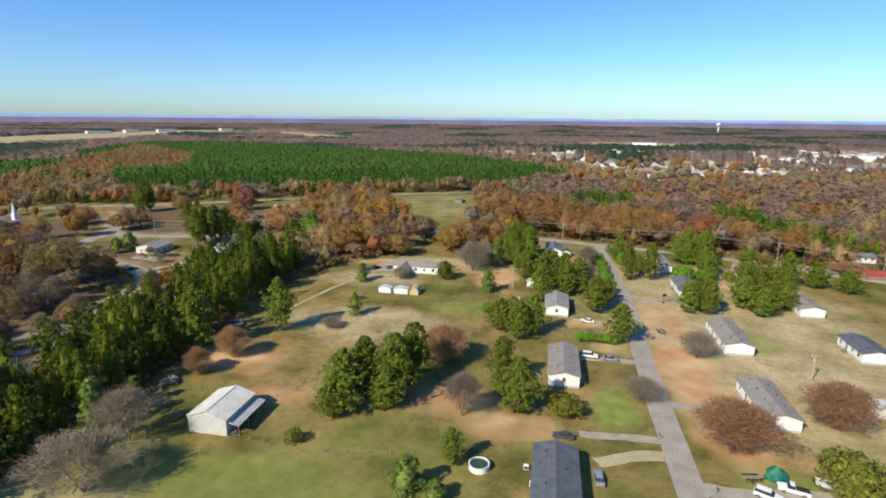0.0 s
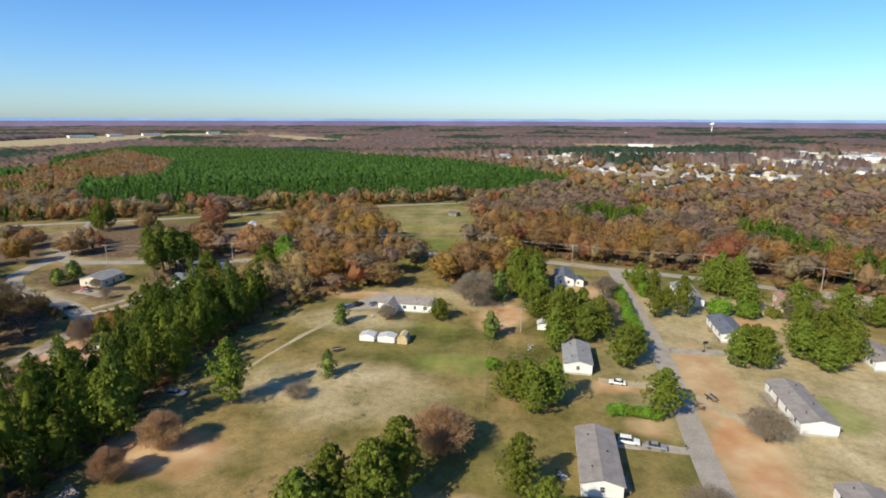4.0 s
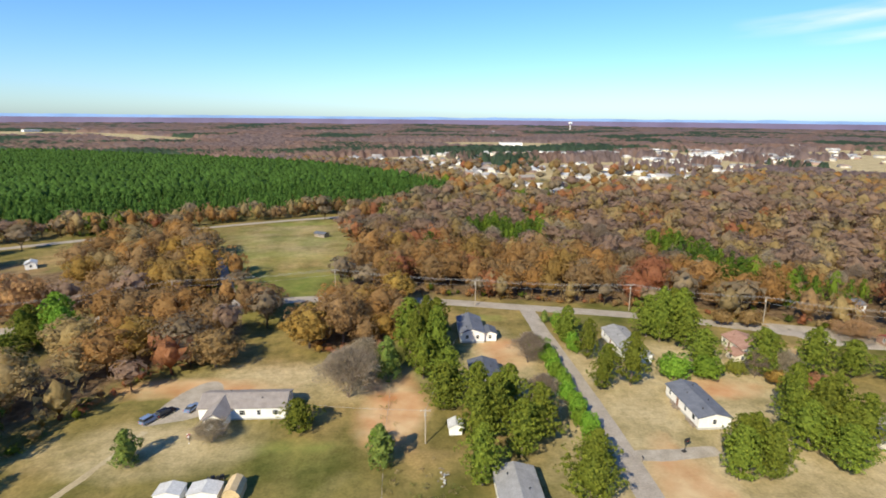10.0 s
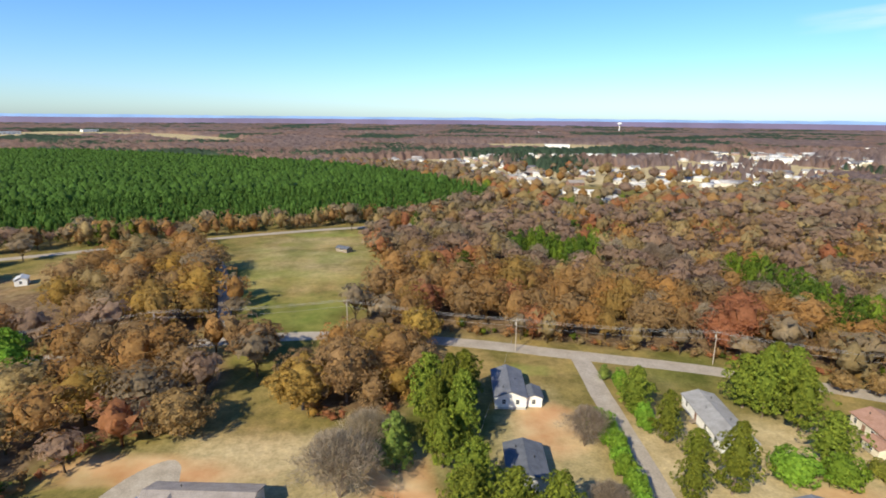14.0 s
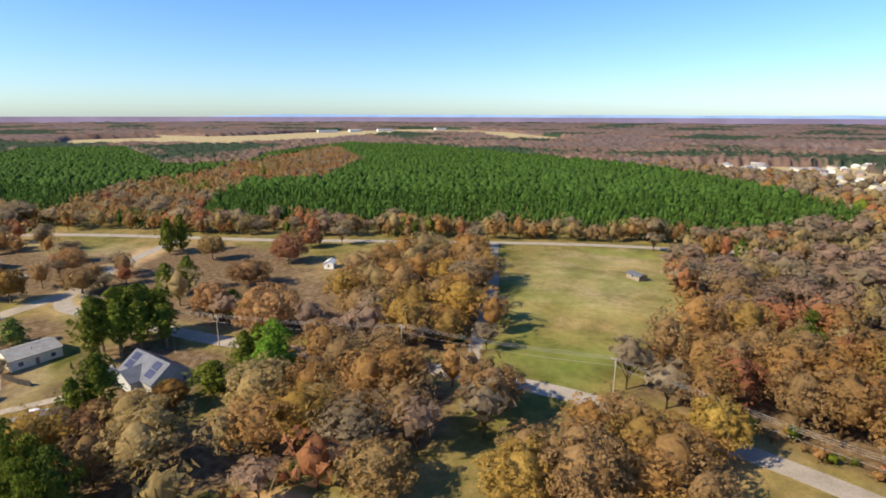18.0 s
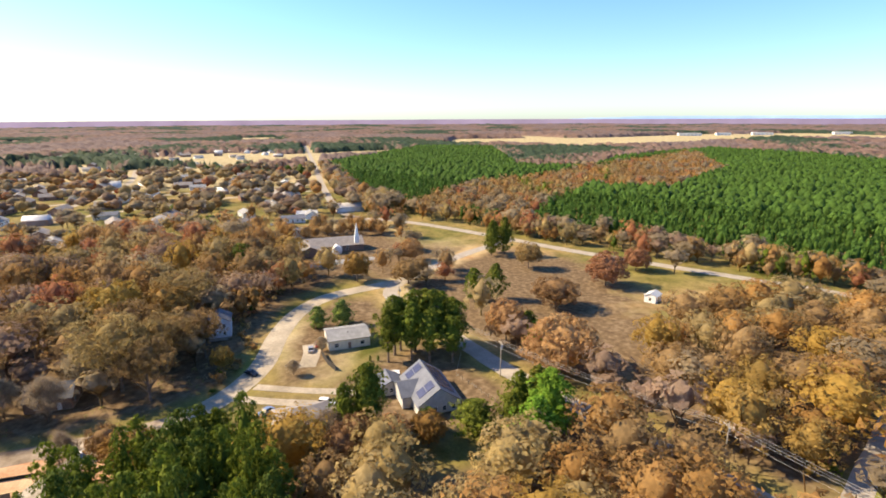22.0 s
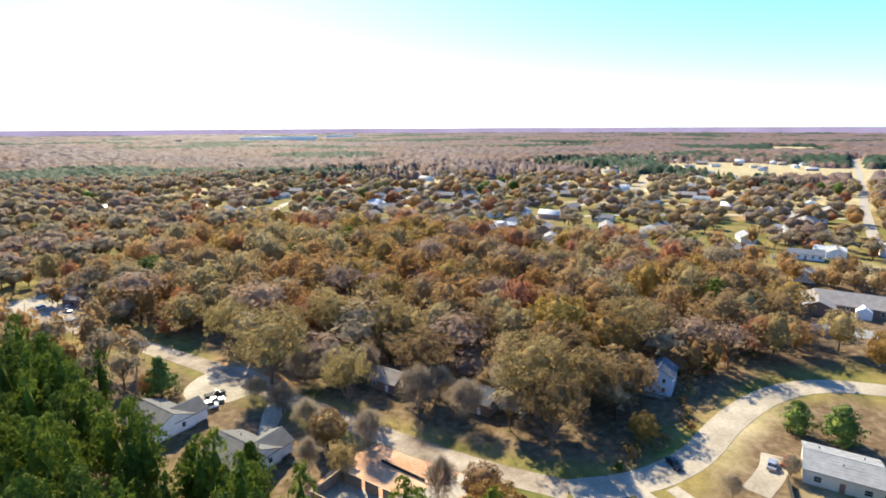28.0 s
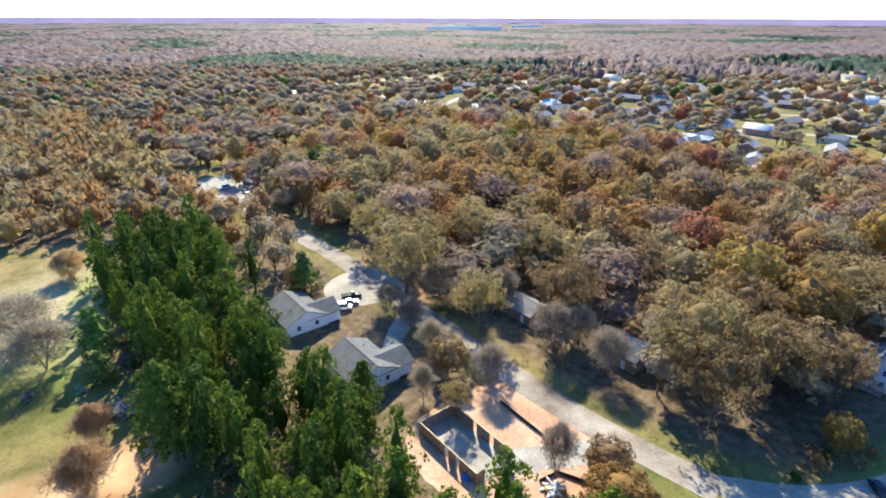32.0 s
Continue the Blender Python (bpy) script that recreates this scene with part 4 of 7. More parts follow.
for row in [(-65, 171, 8.5, 2.9), (-76, 210, 8.2, 3.2), (-22, 207, 10, 3.2), (-23, 84, 8.1, 3.6), (-17, 83, 4.7, 2.9), (-22, 246, 13, 4.1), (33, 288, 4.7, 2.0), (-220, 235, 8.5, 4.2), (-220, 244, 9.5, 4.6), 
            (-96, 90, 13, 4.4), (-95, 101, 8, 3.4), (-147, 88, 12, 5.0)]:
    tree("cedar", *row)
for row in [(-51, 95, 3.4, 2.3), (60, 102, 8, 6.6), (7, 119, 5.5, 4.8)]:
    tree("olive", *row)
for row in [(24, 262, 6, 3.0), (61, 245, 7, 5.6), (-23, 214, 5, 2.2), (-19, 184, 4, 2.6), (-179, 299, 8, 4.6)]:
    tree("lush", *row)
for row in [(138, 272, 5.5, 7.0), (43, 113, 10.2, 8.0), (-88, 131, 9.5, 4.4), (-91, 119, 8, 3.4), (-96, 39, 9, 4.6), (-118, 98, 9, 3.6), (68, 126, 11, 7.0), (-27, 141, 11, 6.5)]:
    tree("twiggy", *row)
for row in [(-157, 297, 16, 11.5), (-183, 292, 14, 7.6), (-221, 358, 15, 9.5), (-292, 290, 11.6, 7.0), (-236, 386, 12, 6.5)]:
    tree("rust", *row, label="broad shrub-like tree with rust-brown leaves")
for row in [(-73, 255, 11.5, 8.0), (-38, 272, 17, 8.6), (-69, 293, 12.5, 8.4), (97, 283, 6.2, 3.8), (106, 281, 6.4, 4.0), (-258, 340, 13, 7.0), (-204, 323, 11.6, 9.4), (-255, 279, 11, 8.4),
            (-157, 182, 9, 4.4), (-155, 142, 9.5, 5.0)]:
    tree("oak", *row)
for row in [(-48, 267, 14.0, 7.8), (-21, 306, 13.5, 6.8), (-197, 204, 8.5, 3.4), (-267, 258, 14, 6.4), (-227, 186, 21, 9.0), (-151, 188, 10, 6.0), (-230, 170, 23, 11.0)]:
    tree("gold", *row)
for x, y, h in [(92, 398, 15), (86, 405, 14), (70, 408, 15), (96, 388, 13), (62, 412, 14), (128, 352, 14), (136, 346, 15), (150, 338, 14), (158, 344, 13), (168, 330, 14), (176, 318, 13), (120, 365, 12), (146, 326, 13), (160, 308, 13), (178, 300, 14), (60, 330, 13), (56, 322, 12), (74, 318, 13), (30, 400, 13), (112, 330, 12)]:
    tree("bare", x, y, h, 4.4, "pale leafless tree among the brown woods")
# the tree at (-203, 188) is added to deepen the shade beneath it
for row in [(-169, 106, 21, 12.5), (-172, 133, 17, 7.0), (-192, 143, 18, 9.5), (-195, 177, 23, 12.0), (-186, 186, 18, 8.0), (-213, 178, 21, 9.5), (-242, 190, 21, 11.0), (-207, 118, 18, 9.0), (-201, 100, 19, 9.5), (-187, 92, 17, 8.5), (-178, 76, 17, 8.5), (-210, 198, 16, 6.5), (-203, 188, 20, 9.0), (-219, 150, 19, 9.0), (-147, 154, 9, 3.6)]:
    tree("grove", *row)
for row in [(-159, 122, 9, 3.6), (-160, 150, 10, 3.8), (-159, 112, 8, 3.2), (-174, 98, 10, 4), (-180, 118, 10, 4), (-188, 152, 11, 4.5), (-206, 186, 11, 5)]:
    tree("bare", *row)
for row in [(-146, 238, 17, 5.2), (-147, 233, 13, 4.2), (-135, 270, 9, 4.5), (-142, 252, 6, 3.2), (-146, 206, 13, 5), (-148, 212, 10, 4.4)]:
    tree("pine", *row)
for row in [(-131, 278, 16, 7.0), (-126, 272, 13, 5.6)]:
    tree("bright", *row)
for kind, x, y, h, r in (("oak", -147, 221, 8, 4.2), ("gold", -149, 213, 7, 3.6), ("bare", -145, 229, 9, 4.0), ("oak", -139, 234, 10, 5.0), ("gold", -141, 225, 8, 4.0), ("rust", -137, 242, 9, 4.6),
                         ("oak", -152, 205, 8, 4.0), ("oak", -133, 230, 11, 5.4), ("bare", -150, 233, 7, 3.2), ("gold", -136, 250, 9, 4.4)):
    tree(kind, x, y, h, r)
for kind, x, y, h, r in (("bare", 84, 243, 9, 3.0), ("bare", 92, 242, 9, 3.2), ("olive", 80, 246, 4.5, 3.4), ("rust", 97, 236, 5, 3.4), ("lush", 70, 244, 7, 5.0), ("gold", 87, 238, 5, 3.0), ("pine", 79, 284, 13, 6.0),
                         ("pine", 0, 214, 14, 5.6), ("pine", 9, 209, 13, 5.4), ("bare", 17, 222, 9, 4.0), ("bare", 19, 232, 8, 3.6)):
    tree(kind, x, y, h, r)
# clipped evergreens along the lane and the hedge between two lots
for k in range(13):
    tree("lush", 26.2 + 0.5 * math.sin(k * 2.1), 213 + 3.9 * k, 4.6 + 1.6 * math.sin(k * 1.7) ** 2, 2.5, "dense bright green evergreen in a roadside row")
for k in range(6):
    tree("lush", 12.5 + 2.1 * k, 164.5 + 0.4 * math.sin(k), 3.2 + 0.3 * math.sin(2 * k), 1.8, "dense green hedge shrub between two lots")
for k in range(7):
    tree("lush", 36.5 + 0.4 * math.sin(k * 3), 262 + 3.6 * k, 5.0 + math.sin(k * 2.2), 2.5, "dense bright green evergreen in a roadside row")

# ---- the woods ----
TINTS = {
    "brown": np.array([(0.42, 0.27, 0.13), (0.46, 0.285, 0.13), (0.38, 0.265, 0.15), (0.47, 0.28, 0.115), (0.41, 0.285, 0.16)]),
    "rust": np.array([(0.42, 0.195, 0.115), (0.40, 0.18, 0.11), (0.44, 0.215, 0.12)]),
    "gold": np.array([(0.50, 0.34, 0.105), (0.46, 0.32, 0.12)]),
    "tan": np.array([(0.50, 0.40, 0.225), (0.45, 0.37, 0.22), (0.52, 0.41, 0.21)]),
    "grey": np.array([(0.46, 0.385, 0.29), (0.50, 0.415, 0.31), (0.42, 0.35, 0.27)]),
    "green": np.array([(0.15, 0.215, 0.034), (0.10, 0.155, 0.03), (0.19, 0.25, 0.036)]),
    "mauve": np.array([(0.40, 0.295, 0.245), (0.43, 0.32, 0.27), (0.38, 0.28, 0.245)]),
}
for key, k in (("brown", 0.90), ("rust", 0.98), ("gold", 0.80), ("tan", 0.82), ("grey", 0.72), ("mauve", 0.84), ("green", 0.80)):
    TINTS[key] = TINTS[key] * k * (0.94, 0.875, 0.74)


def template(form, level, leaves, size, core, seed, trunk=True):
    """A woods tree in a box one unit high and one wide, as arrays."""
    rng = np.random.default_rng(seed)
    v, fc, wh_ = crown_arrays(form, rng, level, leaves, size, core, 14.0, 10.0)
    tone = np.ones(len(v))
    if trunk:
        a = np.arange(3) * 2.094
        ring = np.c_[np.cos(a), np.sin(a), np.zeros(3)]
        sticks = [((0, 0, 0), (0, 0, 10.5), 0.26)]
        if form in ("oak", "bare"):
            for j in range(6 if form == "bare" else 3):
                t = j * 2.2 + rng.uniform(-0.4, 0.4)
                sticks.append(((0, 0, rng.uniform(2.5, 5.0)), (math.cos(t) * rng.uniform(2.2, 4.3), math.sin(t) * rng.uniform(2.2, 4.3), rng.uniform(9.5, 13)), 0.17))
        for foot, tip, r in sticks:
            k = len(v)
            v = np.concatenate([v, ring * r + foot, ring * r * 0.45 + tip])
            fc = np.concatenate([fc, [(k + i, k + (i + 1) % 3, k + 3 + (i + 1) % 3) for i in range(3)], [(k + i, k + 3 + (i + 1) % 3, k + 3 + i) for i in range(3)]])
            wh_ = np.r_[wh_, np.zeros(6, int)]
            tone = np.r_[tone, np.full(6, 0.55)]
    return v / (10.0, 10.0, 14.0), fc, wh_, tone


def stand(name, pts, forms, label, category="woods"):
    """Many trees joined: pts are rows of x, y, height, width, tint r g b and form number."""
    V, F, T, M, base = [], [], [], [], 0
    rng = np.random.default_rng(len(pts))
    for number, (tv, tf, tw, tone) in enumerate(forms):
        rows = pts[pts[:, 7] == number]
        if not len(rows):
            continue
        a = rng.uniform(0, 6.283, len(rows))
        c, s = np.cos(a)[:, None], np.sin(a)[:, None]
        oval = rng.uniform(0.85, 1.15, (len(rows), 1))
        x = (tv[None, :, 0] * c - tv[None, :, 1] * s * oval) * rows[:, 3:4] + rows[:, 0:1]
        y = (tv[None, :, 0] * s + tv[None, :, 1] * c * oval) * rows[:, 3:4] + rows[:, 1:2]
        z = tv[None, :, 2] * rows[:, 2:3] + land(rows[:, 0:1], rows[:, 1:2])
        V.append(np.stack([x, y, z], -1).reshape(-1, 3))
        F.append((tf[None] + (np.arange(len(rows)) * len(tv))[:, None, None]).reshape(-1, 3) + base)
        T.append((rows[:, None, 4:7] * tone[None, :, None]).reshape(-1, 3))
        M.append(np.tile(tw + (2 if number in (3, 4) else 0), len(rows)))
        base += len(rows) * len(tv)
    ob = new(name, tri_mesh(name, np.concatenate(V), np.concatenate(F), (LEAF["wood"], LEAF_CUT["wood"], LEAF["needles"], LEAF_CUT["needles"]), np.concatenate(T), np.concatenate(M)))
    ob.data.shade_smooth()
    return tagged(ob, label, category, kind="stuff")


HOUSES_AT = []
ROADS = ((LANE, 6), (CROSS_ROAD, 5.5), (FIELD_ROAD, 2.5), (MAIN_ROAD, 8), (WEST_ROAD, 6.5), (ESTATE_STREET, 8), (SIDE_STREET, 6), *((line, 7) for line in SUBURB_STREETS))


def scatter(box, step, rng, keep):
    """Points on a shaken grid that keep() holds, clear of the roads."""
    x, y = np.meshgrid(np.arange(box[0], box[1], step), np.arange(box[2], box[3], step))
    x, y = x.ravel(), y.ravel()
    x = x + rng.uniform(-0.42, 0.42, x.shape) * step
    y = y + rng.uniform(-0.42, 0.42, y.shape) * step
    k = keep(x, y)
    x, y = x[k], y[k]
    for line, gap in ROADS:
        k = near_line(x, y, line) > gap
        x, y = x[k], y[k]
    return x, y


def clear_of(x, y):
    k = np.ones(len(x), bool)
    for hx, hy, hr in HOUSES_AT:
        k &= np.hypot(x - hx, y - hy) > hr
    for hx, hy, hr in PLANTED:
        k &= np.hypot(x - hx, y - hy) > hr * 0.75
    return k


def patchy(x, y, scale, seed):
    """A slow field from 0 to 1, to let kinds of tree stand in drifts."""
    return np.array([noise.noise(Vector((a * scale, b * scale, seed * 7.3))) for a, b in zip(x, y)]) * 0.5 + 0.5


def rows_of(x, y, mixture, rng, height, width, forms):
    """Rows for stand(): tints and forms drawn from the mixture, in drifts."""
    names = list(mixture)
    drift = patchy(x, y, 0.02, 1)
    u = np.clip(0.55 * rng.random(len(x)) + 0.9 * (drift - 0.5) + 0.225, 0, 0.999)
    edges = np.cumsum([mixture[n] for n in names]) / sum(mixture.values())
    which = np.searchsorted(edges, u, side="right").clip(0, len(names) - 1)
    out = np.zeros((len(x), 8))
    out[:, 0], out[:, 1] = x, y
    out[:, 2] = rng.uniform(*height, len(x))
    tall = (out[:, 2] - height[0]) / (height[1] - height[0])
    out[:, 3] = rng.uniform(*width, len(x)) * (0.8 + 0.4 * tall)
    for k, n in enumerate(names):
        sel = which == k
        tints = TINTS[n]
        out[sel, 4:7] = tints[rng.integers(0, len(tints), sel.sum())] * rng.uniform(0.87, 1.14, (sel.sum(), 1))
        lo, hi = forms[n] if n in forms else forms["brown"]
        out[sel, 7] = rng.integers(lo, hi, sel.sum())
    return out


HOUSES_AT += [(-150, 257, 21), (-203, 243, 16), (-222, 206, 15), (-138, 101, 15), (-140, 130, 15), (-143, 162, 20), (-187, 134, 9), (-190, 161, 10), (-330, 258, 30), (5, 277, 15), (5, 244, 12), (-5, 218, 5), (92, 261, 13), (54, 263, 16), (157, 297, 10), (146, 263, 10), (-196, 362, 9),
              (-163, 95, 16), (-180, 60, 8), (-152, 172, 15), (-157, 223, 9)]
FINE = [template("oak", 2, 420, 0.62, 0.68, k) for k in (1, 2, 3)] + [template("pine", 1, 520, 0.58, 0.45, k) for k in (4, 5)] + [template("bare", 1, 240, 0.75, 0.45, k) for k in (6, 7)]
CLOSE = [template("oak", 2, 900, 0.46, 0.66, k) for k in (1, 2, 3)] + [template("pine", 1, 1500, 0.38, 0.40, k) for k in (4, 5)] + [template("bare", 1, 500, 0.5, 0.42, k) for k in (6, 7)]
MID = [template("oak", 1, 60, 1.5, 0.8, k) for k in (11, 12, 13)] + [template("pine", 1, 48, 1.5, 0.75, k) for k in (14, 15)] + [template("bare", 1, 60, 1.4, 0.62, k) for k in (16, 17)]
NEAR_FORMS = {"brown": (0, 3), "rust": (0, 3), "gold": (0, 3), "tan": (0, 3), "grey": (5, 7), "green": (3, 5), "mauve": (5, 7)}
MIXTURES = {
    "belt": ({"green": 10, "brown": 0.6}, (12, 22), (6.5, 9.5), 6.0),
    "brown_south": ({"green": 0.4, "tan": 2, "brown": 4, "gold": 2, "grey": 1}, (10, 16), (13, 18), 11.4),
    "brown_north": ({"tan": 2, "brown": 5, "gold": 2, "grey": 0.8}, (10, 16), (13, 18), 11.4),
    "brown_middle": ({"brown": 4, "gold": 3, "grey": 1}, (9, 15), (11, 16), 9.8),
    "church_grove": ({"gold": 2, "brown": 5, "rust": 1, "grey": 2}, (7, 13), (7, 12), 12.5),
    "church_back": ({"brown": 5, "grey": 2, "green": 0.6}, (7, 13), (7, 11), 8.5),
    "estate_woods": ({"green": 2.2, "tan": 4, "gold": 1.0, "brown": 3, "rust": 0.7, "mauve": 1.6, "grey": 3}, (11, 21), (13, 19), 12.2),
    "south_woods": ({"green": 1.2, "tan": 6, "brown": 3, "grey": 2}, (7, 15), (7, 12), 8.0),
}
DETAIL = {"belt": CLOSE, "brown_south": CLOSE, "brown_north": CLOSE, "brown_middle": CLOSE, "estate_woods": CLOSE, "south_woods": MID}
WOOD_LABEL = {"belt": "dense belt of dark green pines beside the field", "estate_woods": "brown and grey half-bare autumn woods round the housing estate"}
for number, (name, (mixture, height, width, step)) in enumerate(MIXTURES.items()):
    rng = np.random.default_rng(40 + number)
    poly = WOODS[name]
    xs, ys = [p[0] for p in poly], [p[1] for p in poly]
    x, y = scatter((min(xs), max(xs), min(ys), max(ys)), step, rng, lambda a, b: inside(a, b, poly))
    k = clear_of(x, y)
    stand("woods", rows_of(x[k], y[k], mixture, rng, height, width, NEAR_FORMS), DETAIL.get(name, FINE), WOOD_LABEL.get(name, "dense brown and golden autumn woods"))

rng = np.random.default_rng(58)
pts = np.array([(-106, 160), (-114, 156), (-120, 162), (-126, 165), (-117, 89), (-112, 64), (-132, 66), (-134, 85), (-122, 150), (-116, 170), (-110, 168), (-121, 172), (-125, 144)], float)
stand("woods", rows_of(pts[:, 0], pts[:, 1], {"green": 1}, rng, (15, 21), (6.5, 9), NEAR_FORMS), FINE, "tall bright green pines behind the building plot")

pts = np.array([(-140, 52), (-146, 60), (-150, 44), (-142, 36), (-152, 66), (-138, 66), (-158, 30), (-150, 22), (-144, 74), (-176, 30), (-178, 50), (-174, 12), (-156, 52)], float)
stand("woods", rows_of(pts[:, 0], pts[:, 1], {"green": 2, "brown": 4, "grey": 3}, rng, (9, 16), (8, 12), NEAR_FORMS), FINE, "dark brushy trees beside the street")
tree("rust", -146, 84, 7, 3.6, "small red-leaved tree beside the pines")

FAR = [template("oak", 1, 18, 2.2, 0.95, k, False) for k in (21, 22, 23)] + [template("bush", 1, 12, 2.2, 1.0, k, False) for k in (24, 25)] + [template("bare", 1, 18, 2.2, 0.85, k, False) for k in (26, 27)]

# the big woods beyond the cross road: the first 130 m in full, then lighter
rng = np.random.default_rng(60)
poly = WOODS["big_woods"]
strip = [(14, 405), (20, 430), (36, 436), (40, 420), (58, 424), (60, 398), (40, 388), (34, 402)]


def green_patch(a, b):
    return inside(a, b, strip) | (near_line(a, b, [(116, 378), (123, 353), (125, 318)]) < 9) | (near_line(a, b, [(138, 300), (160, 290)]) < 11)


x, y = scatter((-60, 980, 150, 720), 10.4, rng, lambda a, b: inside(a, b, poly) & ~green_patch(a, b))
k = clear_of(x, y)
x, y = x[k], y[k]
reach = np.hypot(x + 10, (y - 190) * 1.0)
mixture = {"green": 1.0, "rust": 1.0, "brown": 3, "tan": 2.5, "mauve": 4.5, "grey": 3.5}
front = {"green": 0.8, "gold": 2.5, "brown": 5, "rust": 1.6, "grey": 0.8, "mauve": 0.8}
edge = (near_line(x, y, CROSS_ROAD) < 55) & (reach < 250)
inner = (reach < 250) & ~edge
stand("woods", rows_of(x[edge], y[edge], front, rng, (11, 18), (12, 17), NEAR_FORMS), CLOSE, "tall golden-brown autumn trees along the road")
stand("woods", rows_of(x[inner], y[inner], mixture, rng, (9, 17), (11, 16), NEAR_FORMS), FINE, "brown, rust and grey autumn woods behind the road")
for far, forms in (((reach >= 250) & (reach < 420), MID), (reach >= 420, FAR)):
    stand("woods", rows_of(x[far], y[far], mixture, rng, (8, 16), (11, 16), NEAR_FORMS), forms, "mixed brown and grey autumn woods")
# a green strip of young pines in the middle of the big woods
x, y = scatter((0, 260, 300, 460), 6.0, rng, green_patch)
rows = rows_of(x, y, {"green": 1}, rng, (12, 17), (7.5, 10), NEAR_FORMS)
rows[:, 4:7] *= (0.9, 1.08, 1.0)
stand("woods", rows, FINE, "bright green pines among the brown woods")

# the pine plantation
rng = np.random.default_rng(70)
x, y = scatter((-1210, 25, 300, 1125), 6.8, rng, lambda a, b: inside(a, b, PLANTATION) & ~inside(a, b, PLANT_GAP))
near = y < 330 + 0.55 * (x + 500) + 110
rows = rows_of(x, y, {"green": 1}, rng, (10, 14), (6.5, 8.5), NEAR_FORMS)
rows[:, 4:7] = np.array((0.062, 0.128, 0.024)) * rng.uniform(0.75, 1.25, (len(x), 1))
stand("pine_plantation", rows[near], MID, "even rows of young green plantation pines", "plantation")
rows[:, 3] *= 1.2
stand("pine_plantation", rows[~near], FAR, "even dark green plantation pines", "plantation")
# the brown fringe along the main road and in the plantation's gaps
x, y = scatter((-840, 60, 300, 970), 8.5, rng, lambda a, b: inside(a, b, PLANT_GAP) | ((near_line(a, b, WEST_ROAD[1:5]) < 30) & (b > 290) & (a < -420)) | ((near_line(a, b, MAIN_ROAD[2:9]) < 20) & (b > 0.56 * a + 551)))
stand("woods", rows_of(x, y, {"green": 1.2, "tan": 2, "brown": 4, "rust": 0.8, "grey": 3}, rng, (8, 14), (9, 13), NEAR_FORMS), MID, "rust and brown trees fringing the pine plantation")

# everything else out to 1.3 km: scattered woods, thinner among the houses
rng = np.random.default_rng(80)
OPEN = [FIELD, AIRFIELD, CHURCH_YARD, PLANTATION]
YARDS = [(-150, -10), (40, -60), (260, -60), (330, 220), (150, 255), (113, 275), (29, 300), (-20, 312), (-60, 300), (-70, 262), (-112, 214), (-104, 142), (-100, 92), (-112, 36)]
ESTATE = [(-112, 36), (-100, 92), (-104, 142), (-112, 214), (-140, 280), (-190, 290), (-300, 300), (-350, 210), (-300, 225), (-236, 212), (-180, 188), (-176, 60), (-150, -10)]


def elsewhere(a, b):
    k = np.hypot(a + 60, b - 180) < 780
    for poly in (*OPEN, YARDS, ESTATE, *WOODS.values()):
        k &= ~inside(a, b, poly)
    thin = inside(a, b, SUBURB)
    u = np.random.default_rng(5).random(len(a))
    k &= ~thin | (u < np.where(patchy(a, b, 0.018, 4) > 0.5, 0.62, 0.2))
    k &= ~inside(a, b, TOWN) | (u < 0.14)
    lawn = inside(a, b, [(-300, 300), (-140, 290), (-150, 330), (-178, 352), (-160, 445), (-225, 410), (-290, 375), (-400, 310)])
    k &= ~lawn | (u < 0.02)
    south = (b < -40) & (a > -100)
    return k & ~(south & (u > 0.3))


x, y = scatter((-900, 800, -700, 980), 10.2, rng, elsewhere)
ahead = (y - 150 > -0.65 * (x + 60)) | (x < -60)
x, y = x[ahead], y[ahead]
k = clear_of(x, y)
x, y = x[k], y[k]
d = np.hypot(x + 60, y - 190)
mixture = {"green": 2.2, "tan": 2.5, "brown": 2.2, "rust": 0.5, "grey": 4, "mauve": 4.5}
low = inside(x, y, SUBURB)
rows = rows_of(x, y, mixture, rng, (8, 16), (10, 15), NEAR_FORMS)
rows[low, 2] *= 0.85
stand("woods", rows[d < 420], MID, "scattered brown autumn trees among the lots")
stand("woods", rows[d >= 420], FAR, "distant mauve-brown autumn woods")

# the canopy from there to the skyline
rng = np.random.default_rng(90)
ang, rad = np.radians(np.linspace(35, 300, 900)), 720 * (4700 / 720) ** np.linspace(0, 1, 230)
A2, R2 = np.meshgrid(ang, rad)
R2 = R2 * (1 + rng.uniform(-0.0035, 0.0035, R2.shape))
CX, CY = -60 + R2 * np.cos(A2), 180 + R2 * np.sin(A2)


def field_of(scale, seed):
    return np.array([noise.noise(Vector((a * scale, b * scale, seed))) for a, b in zip(CX.ravel(), CY.ravel())]).reshape(CX.shape)


big, small = field_of(0.0022, 3.1), field_of(0.012, 6.4)
CZ = 9.5 + rng.uniform(-5.0, 5.0, CX.shape) + big * 4 + small * 3
thin = inside(CX, CY, TOWN) | inside(CX, CY, TOWN_EAST)
sparse = inside(CX, CY, SUBURB)
gap = inside(CX, CY, AIRFIELD) | (np.hypot(CX + 1900, CY + 1780) < 260) | (big < -0.40) | (thin & (small + rng.uniform(-0.35, 0.35, CX.shape) < 0.42)) | (sparse & (small + rng.uniform(-0.35, 0.35, CX.shape) < 0.12)) | inside(CX, CY, PLANTATION)
for line, wide in ROADS:
    gap |= near_line(CX, CY, line) < wide + 4
CZ = np.where(gap, -3.0, CZ)
CZ[0] = -3.0
